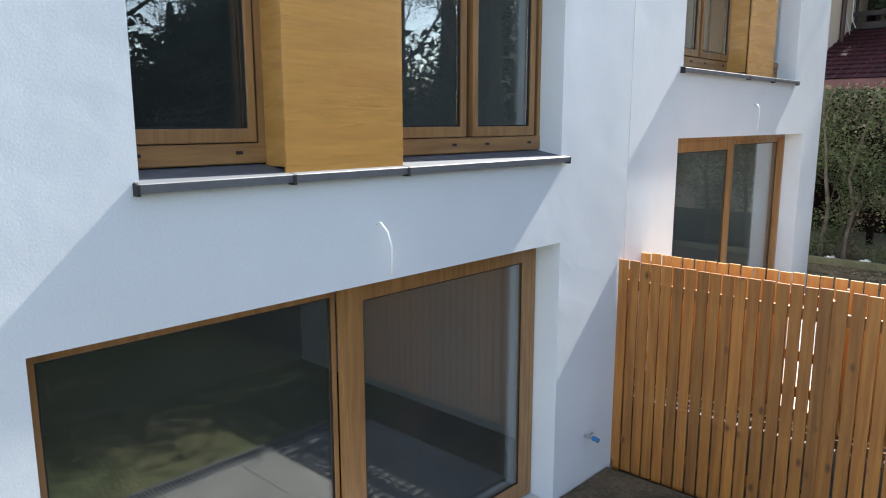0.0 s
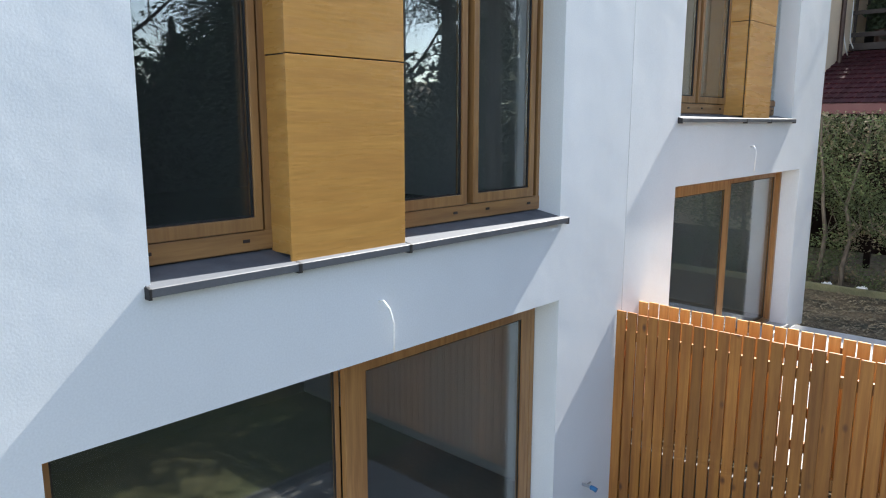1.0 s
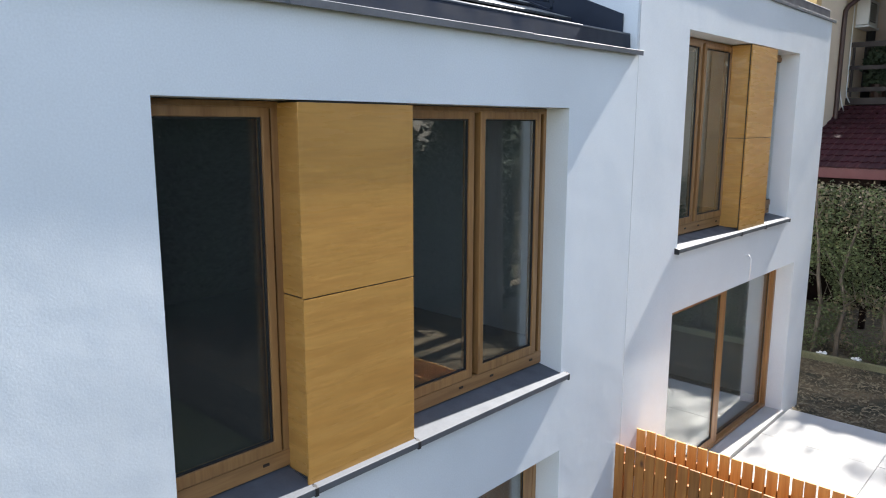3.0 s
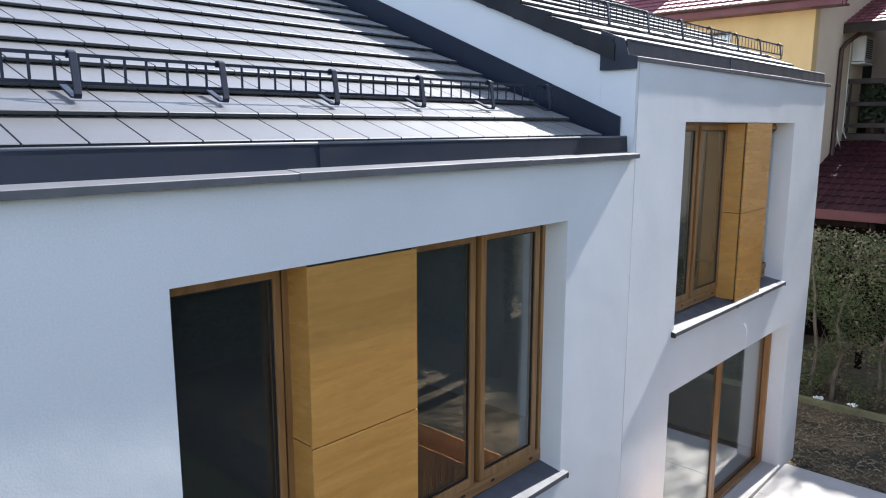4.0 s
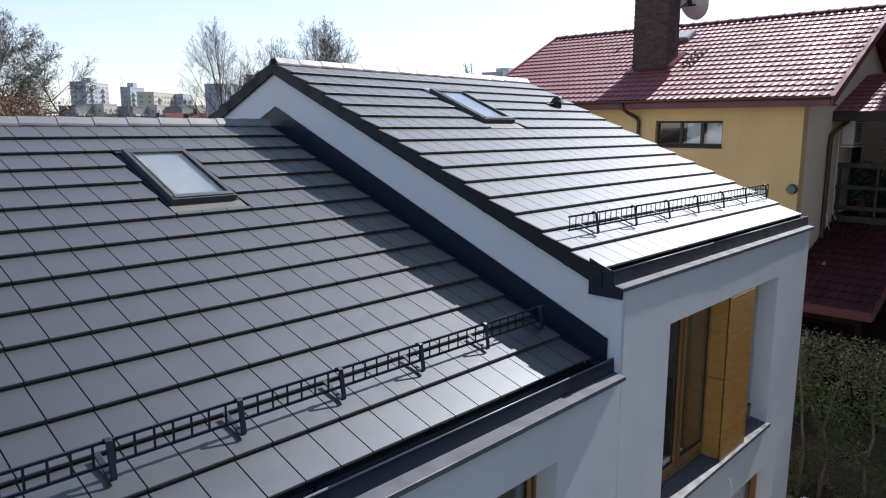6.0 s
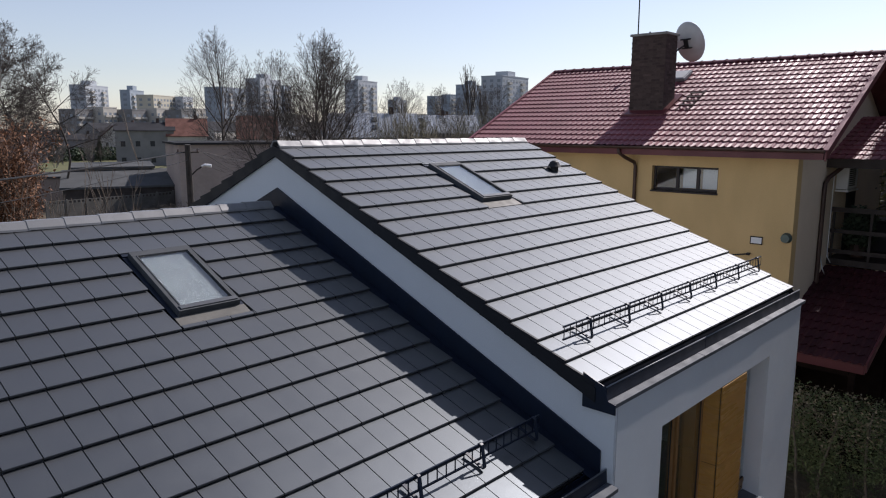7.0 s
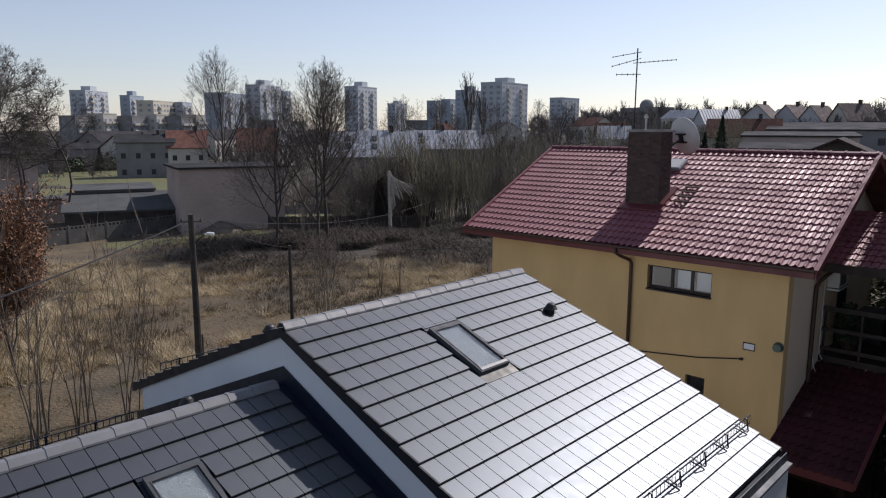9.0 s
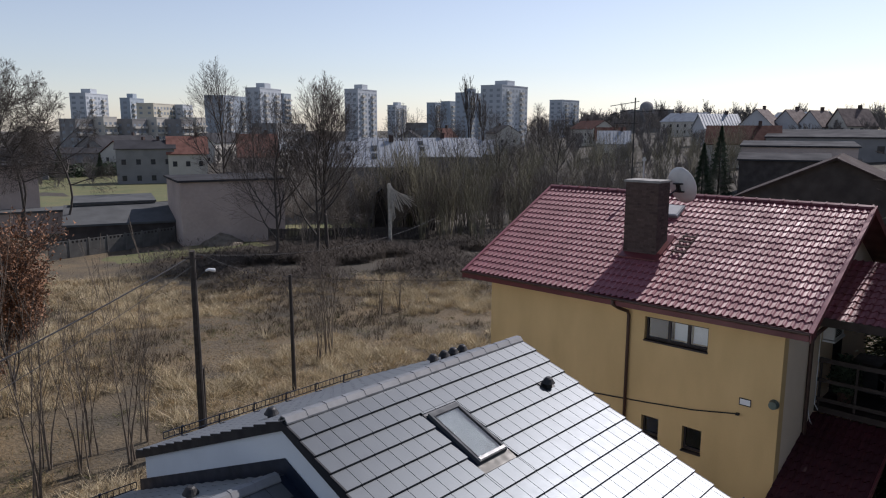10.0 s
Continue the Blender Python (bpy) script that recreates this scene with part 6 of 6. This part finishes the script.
def block(name, label, x, y, turn, w, d, h, wall, nx, nz, lift=True, base=0.0, balcony=True):
    """A panel-built apartment block."""
    m = frame_at(x, y, turn) @ Matrix.Translation((0, 0, -base))
    t = thing(name, (x, y, ground_z(x, y) - base), label, "apartment block", "apartment blocks")
    body = Shape().box(-w / 2, w / 2, -d / 2, d / 2, -1, h, m).make("wall", wall, t)
    Shape().box(-w / 2 - 0.1, w / 2 + 0.1, -d / 2 - 0.1, d / 2 + 0.1, h, h + 0.5, m).make("parapet", wall, t)
    if lift:
        Shape().box(-w * 0.14, w * 0.14, -d * 0.3, d * 0.3, h + 0.5, h + 3.0, m).make("lift_house", wall, t)
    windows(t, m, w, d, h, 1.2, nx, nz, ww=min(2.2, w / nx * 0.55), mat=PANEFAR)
    if balcony:
        me = Shape().box(-1.6, 1.6, -1.1, 0, 0, 1.0).mesh("balcony", CREAMWALL)
        for j in range(1, nz):
            for bx in (-w * 0.25, w * 0.25):
                place("balcony", me, t, m=m @ Matrix.Translation((bx, -d / 2 - 0.06, 0.3 + j * (h - 1.2) / nz)))
    return t


block("apartment_block", "pale panel-built tower block with balconies", 162, 420, 39, 23, 9, 31.5, PALEWALL, 6, 11)
block("apartment_block", "blue-grey panel-built tower block", 184, 416, 36, 15, 6, 29.5, BLUEWALL, 3, 10)
block("apartment_block", "long ochre and white panel-built block", 190, 397, 34, 26, 10, 26.2, OCHREWALL, 8, 9, lift=False)
block("apartment_block", "narrow pale end of a panel-built block", 206, 398, 33, 11, 5, 26.0, PALEWALL, 3, 9, lift=False)
block("apartment_block", "blue-grey panel-built tower block behind trees", 213, 362, 30, 28, 11, 30.2, BLUEWALL, 6, 10, lift=False)
block("apartment_block", "tall pale panel-built tower block with lift house", 206, 315, 27, 21, 8, 32.5, PALEWALL, 6, 11)
block("apartment_block", "narrow blue-grey panel-built block", 239, 345, 25, 8, 4, 32.0, BLUEWALL, 2, 11, lift=False)
block("apartment_block", "tall blue-grey panel-built tower block with lift house", 252, 294, 19, 20, 8, 33.0, PALEWALL, 6, 11)
block("apartment_block", "pale tower block far away", 440, 465, 17, 20, 8, 33, PALEWALL, 5, 11)
block("apartment_block", "blue-grey panel-built block far off", 377, 358, 13, 14, 7, 31, BLUEWALL, 3, 10, lift=False)
block("apartment_block", "blue-grey panel-built block far off", 370, 337, 12, 15, 7, 30.5, BLUEWALL, 4, 10, lift=False)
block("apartment_block", "blue-grey panel-built block with poplars before it", 325, 281, 11, 20, 8, 32, BLUEWALL, 6, 11)
block("apartment_block", "tall pale panel-built block, one end in shade", 288, 226, 8, 26, 12, 30.8, PALEWALL, 8, 11)
block("apartment_block", "low pale panel-built block behind trees", 392, 259, 4, 22, 9, 22.5, PALEWALL, 6, 8, lift=False)
for bx, by, bw, bh, bm in ((129, 352, 10, 17, GREYWALL), (140, 350, 8, 18, CREAMWALL), (152, 346, 9, 17, GREYWALL), (163, 345, 8, 18, CREAMWALL), (172, 338, 8, 17, GREYWALL), (181, 341, 7, 18, CREAMWALL)):
    block("apartment_block", "narrow five-storey block in a stepped row", bx, by, 22, bw, 10, bh, bm, 3, 5, lift=False)
block("apartment_block", "long grey four-storey block", 300, 300, 45, 60, 12, 16, GREYWALL, 14, 4, lift=False)
block("apartment_block", "long grey four-storey block", 205, 300, 34, 40, 12, 15, GREYWALL, 10, 4, lift=False)


def gabled(name, label, x, y, turn, w, d, eave, ridge, wall, roofmat, nx=3, nz=2, base=0.0, chimney=True, skylights=0, category="house", over=0.4):
    """A house with its ridge along its own x."""
    m = frame_at(x, y, turn) @ Matrix.Translation((0, 0, -base))
    t = thing(name, (x, y, ground_z(x, y) - base), label, category, "far houses")
    s = Shape()
    s.prism([(-d / 2, -1), (d / 2, -1), (d / 2, eave), (0, ridge - 0.15), (-d / 2, eave)], -w / 2, w / 2)
    s.v = [tuple(m @ Vector(p)) for p in s.v]
    s.make("wall", wall, t)
    k = (ridge - eave) / (d / 2)
    for sd in (-1, 1):
        r = Shape()
        r.prism([(0, ridge - 0.12), (0, ridge + 0.06), (sd * (d / 2 + over), eave - k * over + 0.08), (sd * (d / 2 + over), eave - k * over - 0.08)], -w / 2 - over, w / 2 + over)
        r.v = [tuple(m @ Vector(p)) for p in r.v]
        slope_ob = r.make("roof", roofmat, t)
        if roofmat is SHEETROOF:
            a = math.atan(k)
            ln = (d / 2 + over) / math.cos(a)
            seam = Shape().box(-0.03, 0.03, 0, ln, 0.0, 0.06).mesh("standing_seam", SHEETROOF)
            nseam = int(w / 0.9)
            for i in range(nseam + 1):
                place("standing_seam", seam, slope_ob, m=m @ Matrix.Translation((-w / 2 - over + 0.05 + i * (w + 2 * over - 0.1) / nseam, sd * (d / 2 + over), eave - k * over + 0.10)) @ Matrix.Rotation(0 if sd < 0 else math.pi, 4, 'Z') @ Matrix.Rotation(a, 4, 'X'))
    for i in range(skylights):
        for zz in (0.35, 0.68):
            a = math.atan(k)
            ms = m @ Matrix.Translation((-w * 0.28 + i * w * 0.3, -d / 2 * (1 - zz), eave + (ridge - eave) * zz + 0.12)) @ Matrix.Rotation(a, 4, 'X')
            Shape().box(-0.4, 0.4, -0.6, 0.6, 0, 0.14, ms).make("roof_window", PANEDARK, t)
    windows(t, m, w, d, eave, 0.9, nx, nz, side_rows=True, ww=1.0, wh=1.25)
    if chimney:
        Shape().box(w * 0.2, w * 0.2 + 0.7, -0.3, 0.5, ridge - 0.8, ridge + 1.0, m).make("chimney", CHIMNEY, t)
    return t


gabled("grey_roofed_house", "long house with grey standing-seam metal roof and roof windows", 74, 84, -40, 13, 12, 8.0, 11.4, GREYWALL, SHEETROOF, 4, 2, skylights=2)
gabled("grey_roofed_house", "long house with grey standing-seam metal roof and roof windows", 98, 98, -40, 22, 13, 8.4, 11.6, GREYWALL, SHEETROOF, 5, 2, skylights=2)
gabled("old_barn", "old grey barn with a steep weathered gable", 68, 71, 50, 9, 8, 4.8, 8.2, DARKWALL, TARROOF, 1, 1, chimney=False, category="barn")
gabled("red_roofed_house", "small house with red tiles and twin dormer gables", 87.5, 168.5, -27, 9, 9, 7.5, 11.4, CREAMWALL, ORANGETILE, 3, 2)
gabled("red_roofed_house", "house with orange clay-tiled roof", 97, 152, -30, 9, 9, 7.0, 12.0, PINKWALL, ORANGETILE, 2, 2)
gabled("grey_house", "dark grey flat-fronted house", 79, 173, -26, 13, 9, 8.6, 10.4, GREYWALL, TARROOF, 4, 2)
gabled("small_house", "small grey house between gardens", 62, 205, -22, 10, 8, 4.2, 7.5, GREYWALL, TARROOF, 2, 1)
gabled("small_house", "row of low grey sheds beyond the lawn", 84, 245, -20, 40, 9, 5.5, 7.2, GREYWALL, TARROOF, 8, 1)
gabled("dark_gabled_house", "dark gabled house seen against the light", 66.5, 16.6, 12, 12, 15, 8.4, 11.9, DARKWALL, DARKTILE, 2, 1, base=2.7, chimney=False)
gabled("brown_roofed_house", "house with a long dark red-brown roof", 155, 57.5, -70, 14, 10, 5.4, 9.0, CREAMWALL, BROWNTILE, 3, 1, base=0.6)
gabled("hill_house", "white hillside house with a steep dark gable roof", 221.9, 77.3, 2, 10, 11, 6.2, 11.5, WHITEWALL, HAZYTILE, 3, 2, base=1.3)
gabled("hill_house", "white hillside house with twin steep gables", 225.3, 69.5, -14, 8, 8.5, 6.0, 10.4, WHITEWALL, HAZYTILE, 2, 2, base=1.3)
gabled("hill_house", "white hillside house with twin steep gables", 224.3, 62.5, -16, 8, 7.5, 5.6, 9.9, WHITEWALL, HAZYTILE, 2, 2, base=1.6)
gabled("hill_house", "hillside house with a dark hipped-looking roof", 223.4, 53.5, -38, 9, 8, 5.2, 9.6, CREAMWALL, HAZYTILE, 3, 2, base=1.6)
gabled("hill_house", "hillside house with light sheet roof", 236.1, 96.2, -40, 13, 9, 5.5, 10.0, WHITEWALL, SHEETROOF, 3, 1, base=0.4)
gabled("hill_house", "small pale hillside house among trees", 190, 108, -60, 9, 9, 5.0, 8.5, CREAMWALL, SHEETROOF, 2, 1)
gabled("hill_house", "small grey hillside house among trees", 205, 118, -55, 9, 9, 5.0, 9.0, GREYWALL, BROWNTILE, 2, 1)
gabled("small_house", "small house with pale sheet roof among trees", 150, 128, -48, 10, 9, 7.0, 10.5, GREYWALL, SHEETROOF, 2, 1)
gabled("brown_roofed_house", "house with dark pitched roof among bare trees", 170, 158, 20, 11, 10, 8.0, 13.5, GREYWALL, BROWNTILE, 2, 2)


def flat_building(name, label, x, y, turn, w, d, h, wall, roofmat, nx=0, fall=0.0, category="building", base=0.0):
    m = frame_at(x, y, turn) @ Matrix.Translation((0, 0, -base))
    t = thing(name, (x, y, ground_z(x, y) - base), label, category, "low buildings")
    s = Shape()
    s.prism([(-d / 2, -1), (d / 2, -1), (d / 2, h + fall), (-d / 2, h)], -w / 2, w / 2)
    s.v = [tuple(m @ Vector(p)) for p in s.v]
    s.make("wall", wall, t)
    s = Shape()
    s.prism([(-d / 2 - 0.3, h - 0.02), (d / 2 + 0.3, h + fall + 0.02), (d / 2 + 0.3, h + fall + 0.25), (-d / 2 - 0.3, h + 0.22)], -w / 2 - 0.3, w / 2 + 0.3)
    s.v = [tuple(m @ Vector(p)) for p in s.v]
    s.make("roof", roofmat, t)
    if nx:
        windows(t, m, w, d, h, h * 0.35, nx, 1, side_rows=False)
    return t


flat_building("garage_building", "dusty pink windowless outbuilding", 46.0, 79.8, -18, 12, 10, 7.3, PINKWALL, TARROOF)
flat_building("garage_annexe", "grey annexe with flat felt roof", 37.6, 92.5, -20, 9, 6, 4.2, GREYWALL, GREYFELT, fall=0.3)
flat_building("dark_shed", "long dark shed with a grey felt roof", 36.0, 86.5, -22, 12, 6.5, 2.3, DARKWALL, GREYFELT, fall=1.6)
flat_building("grey_building", "grey flat-roofed building beside the lane", 27.5, 108.0, -16, 12, 10, 8.6, PINKWALL, TARROOF)
flat_building("grey_building", "low grey lean-to beside the lane", 28.5, 101.0, -16, 11, 4, 2.9, PINKWALL, GREYFELT)
flat_building("workshop", "long grey flat-roofed workshop", 115, 34.5, -72, 15, 11, 6.6, PINKWALL, TARROOF, 4, fall=0.5)
flat_building("workshop", "low dark shed with pale roof edge", 103, 32.5, -72, 11, 6, 5.6, DARKWALL, TARROOF, fall=0.7)
flat_building("hall", "long low hall with a grey sheet roof", 160, 36, -76, 34, 14, 4.2, GREYWALL, TARROOF, 6, fall=1.4)
flat_building("hall", "long flat-roofed hall in the distance", 150, 215, 36, 46, 14, 6.5, GREYWALL, TARROOF, 8)
flat_building("hall", "flat-roofed hall with a pale roof", 125, 118, 42, 30, 12, 8.0, GREYWALL, TARROOF, 6)
for bx, by, bt, bw, bh in ((110, 260, 25, 30, 7), (150, 262, 30, 26, 8), (190, 250, 38, 28, 8), (230, 235, 42, 26, 9), (260, 205, 50, 26, 9), (280, 170, 58, 22, 7), (300, 135, 66, 22, 6), (320, 95, 74, 22, 5), (95, 215, 22, 16, 6), (128, 195, 30, 16, 7)):
    gabled("far_house", "far house in a hazy row of roofs", bx, by, bt, bw, 11, bh, bh + 3.5, trng.choice([CREAMWALL, GREYWALL, PINKWALL]), trng.choice([TARROOF, BROWNTILE, DARKTILE, SHEETROOF]), int(bw / 4), 2)
# domed church far off
ch = thing("church", (444, 229, 12), "domed church silhouette far away", "church")
m = frame_at(444, 229, 60)
Shape().box(-18, 18, -9, 9, -2, 14, m).make("nave", GREYWALL, ch)
Shape().tube([m @ Vector((0, 0, p)) for p in (10, 15)], 4.5, 16).make("drum", GREYWALL, ch)
s = Shape()
for k in range(6):
    a0, a1 = k * math.pi / 12, (k + 1) * math.pi / 12
    s.tube([m @ Vector((0, 0, 15 + 4.5 * math.sin(a0))), m @ Vector((0, 0, 15 + 4.5 * math.sin(a1)))], 4.5 * math.cos(a0), 16, max(0.05, 4.5 * math.cos(a1)), caps=False)
s.make("dome", GREYWALL, ch, smooth=True)

GARDENWALL = material("weathered_concrete_panels", (0.13, 0.125, 0.115), 0.95, vary=0.4, scale=0.8)
# concrete panel garden wall and earth heap
gw = thing("garden_wall", (33, 79, 0), "weathered grey concrete panel wall with pierced top", "wall")
pts = [(25.0, 78.3), (39.6, 80.6)]
a, b = Vector((*pts[0], 0)), Vector((*pts[1], 0))
d = (b - a).normalized()
turn = math.atan2(d.y, d.x)
npan = 7
pl = (b - a).length / npan
pan = Shape().box(0.08, pl - 0.08, -0.03, 0.03, 0, 1.45).mesh("panel", GARDENWALL)
tops = holed(0.08, pl - 0.08, 1.45, 1.85, -0.03, 0.03, [(0.25 + i * 0.45, 0.5 + i * 0.45, 1.53, 1.77) for i in range(4)]).mesh("pierced_panel", GARDENWALL)
post = Shape().box(-0.08, 0.08, -0.08, 0.08, 0, 1.95).mesh("post", GARDENWALL)
for i in range(npan + 1):
    p = a + d * pl * i
    m = Matrix.Translation((p.x, p.y, ground_z(p.x, p.y))) @ Matrix.Rotation(turn, 4, 'Z')
    place("post", post, gw, m=m)
    if i < npan:
        place("panel", pan, gw, m=m)
        place("pierced_panel", tops, gw, m=m)


def heap(name, x, y, r, h, mat, label, category):
    s = Shape()
    rings, seg = 7, 18
    v = [(x, y, ground_z(x, y) + h)]
    for k in range(1, rings + 1):
        for i in range(seg):
            an = 2 * math.pi * i / seg
            rr = r * k / rings * (1 + 0.25 * noise.noise(Vector((math.cos(an) * 1.5, math.sin(an) * 1.5, x))))
            px, py = x + rr * math.cos(an), y + rr * math.sin(an)
            zz = h * (1 - (k / rings) ** 1.3) + 0.35 * h * noise.noise(Vector((px * 1.2, py * 1.2, 2))) * (1 - k / rings)
            v.append((px, py, ground_z(x, y) + zz - (0.15 if k == rings else 0)))
    f = [(0, 1 + i, 1 + (i + 1) % seg) for i in range(seg)]
    for k in range(rings - 1):
        f += [(1 + k * seg + i, 1 + (k + 1) * seg + i, 1 + (k + 1) * seg + (i + 1) % seg, 1 + k * seg + (i + 1) % seg) for i in range(seg)]
    s.v, s.f = v, f
    return tagged(s.make(name, mat), label, category)


heap("earth_mound", 43.0, 79.0 - 3.5, 2.6, 1.3, material("heap_earth", (0.20, 0.17, 0.13), 0.95, vary=0.4, scale=2, bump=0.8, bump_scale=6, depth=0.1), "heap of earth and brush at the meadow's edge", "heap")
# pale weeping tree in the thicket
st = Shape()
for i in range(70):
    an = trng.uniform(-0.15, 1.0) ** 1
    reach = 2.6 * max(0.0, an) + trng.uniform(-0.25, 0.25)
    foot = 3.0 + trng.random() * 1.6 + 1.1 * max(0.0, an) + (0 if an > 0.2 else -1.4 * trng.random())
    st.tube([(57.4 + trng.uniform(-0.2, 0.2), 62.3 + trng.uniform(-0.2, 0.2), 6.9 - 0.6 * max(0.0, an) + trng.uniform(-0.2, 0.2)), (57.5 + 0.5 * reach, 62.2 - 0.2 * reach, 6.4 - 0.25 * reach), (57.6 + reach, 62.0 - 0.5 * reach + trng.uniform(-0.3, 0.3), foot)], 0.055, 4, 0.03)
st.tube([(57.6, 62.3, 0.0), (57.4, 62.3, 6.9)], 0.22, 8, 0.16)
tagged(st.make("weeping_tree", material("pale_weathered_wood", (0.62, 0.57, 0.48), 0.9, vary=0.3)), "small weeping tree with pale hanging branches", "tree")

# dark conifers and far woods
for k, (x, y, hgt) in enumerate(((68.0, 199.0, 8.5), (102.1, 40.9, 11.0), (99, 42, 9.0), (77.0, 196.0, 7))):
    v, f = spruce(60 + k, hgt)
    c = thing("conifer", (x, y, ground_z(x, y)), "dark green conifer among the houses", "tree", "far conifers")
    v = v + np.array([[x, y, ground_z(x, y)]])
    Shape().tube([(x, y, ground_z(x, y) - 0.2), (x, y, ground_z(x, y) + hgt * 0.9)], 0.15, 6, 0.03).make("trunk", BARK, c)
    soup("crown", NEEDLE, v, f, c)
hr = np.random.default_rng(14)
v, f = leaf_cloud(9000, (70, 207, 2.6), (30, 5, 2.4), 0.8, hr, lambda x, y, z: z < 3.5 + 1.2 * noise.noise(Vector((x * 0.3, y * 0.3, 0))))
tagged(soup("far_hedge", NEEDLE, v, f), "long dark evergreen hedge behind the lawn", "hedge", kind="stuff")


def far_wood(count, box, height, seed, label):
    """Many small bare trees far away, joined: a few grown shapes set down again and again."""
    r = random.Random(seed)
    shapes = []
    for k in range(3):
        segs = grow(70 + 3 * seed + k, 1.0, 0.34, 3, 1.0, 0.014, split=(4, 6), first=0.15)
        p = np.array([g[0] for g in segs]); q = np.array([g[1] for g in segs])
        d = q - p
        u = np.cross(d, np.array([0.3, 0.5, 0.8])); u /= np.linalg.norm(u, axis=1)[:, None]
        w = np.cross(d, u); w /= np.linalg.norm(w, axis=1)[:, None]
        rad = np.maximum(np.array([g[2] for g in segs]), 0.0035)[:, None]
        ring = [c + (u * math.cos(a) + w * math.sin(a)) * rad * s_ for c, s_ in ((p, 1.0), (q, 0.7)) for a in (0, 2.09, 4.19)]
        v = np.stack(ring, 1).reshape(-1, 3)
        f = (np.array([[0, 1, 4, 3], [1, 2, 5, 4], [2, 0, 3, 5]])[None] + (np.arange(len(segs)) * 6)[:, None, None]).reshape(-1, 4)
        shapes.append((v, f))
    vs, fs, k = [], [], 0
    for i in range(count):
        v, f = shapes[i % 3]
        x, y = r.uniform(box[0], box[1]), r.uniform(box[2], box[3])
        h = height * r.uniform(0.55, 1.1)
        a = r.uniform(0, 6.28)
        c, s_ = math.cos(a) * h * 1.15, math.sin(a) * h * 1.15
        m = np.array([[c, -s_, 0], [s_, c, 0], [0, 0, h]])
        vs.append(v @ m.T + np.array([x, y, ground_z(x, y)]))
        fs.append(f + k)
        k += len(v)
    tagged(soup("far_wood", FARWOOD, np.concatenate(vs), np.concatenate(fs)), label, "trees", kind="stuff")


far_wood(230, (95, 330, 110, 300), 10, 3, "bare tree crowns among the far houses")
far_wood(150, (330, 640, 150, 420), 15, 4, "hazy bare woods below the far blocks")
far_wood(260, (380, 700, 40, 330), 20, 9, "hazy bare woods along the far hill")
far_wood(150, (290, 640, 40, 200), 13, 5, "bare trees on the far hill")
far_wood(170, (60, 330, 300, 470), 12, 6, "bare trees round the far blocks")
far_wood(120, (30, 140, 170, 300), 8, 7, "bare trees round the far gardens")
far_wood(160, (105, 240, 28, 125), 7, 8, "bare trees and bushes on the slope")

# dark board fence and grass strip behind the big bare trees
bf = thing("board_fence", (50, 70, 0), "dark weathered board fence behind bare trees", "fence")
fa, fb = Vector((45.2, 76.6, 0)), Vector((62.5, 60.5, 0))
fd = (fb - fa).normalized()
fl = (fb - fa).length
fturn = math.atan2(fd.y, fd.x)
plank = Shape().box(-0.075, 0.075, -0.015, 0.015, 0, 1.5).mesh("plank", DARKWALL)
for i in range(int(fl / 0.17)):
    p = fa + fd * 0.17 * i
    place("plank", plank, bf, m=Matrix.Translation((p.x, p.y, ground_z(p.x, p.y) - 0.05 + trng.uniform(-0.06, 0.06))) @ Matrix.Rotation(fturn, 4, 'Z'))
fm = Matrix.Translation((fa.x, fa.y, ground_z(fa.x, fa.y))) @ Matrix.Rotation(fturn, 4, 'Z')
for z_ in (0.35, 1.15):
    Shape().box(0, fl, 0.016, 0.06, z_, z_ + 0.09, fm).make("rail", DARKWALL, bf)
sheet("garden_strip", FARLAWN, [48 + 2.5 * i for i in range(9)], [66 + 2.5 * i for i in range(9)], lambda x, y: ground_z(x, y) + (0.06 if 127.5 < x + 1.07 * y < 150 else -0.3), "green garden grass behind the board fence", "lawn")
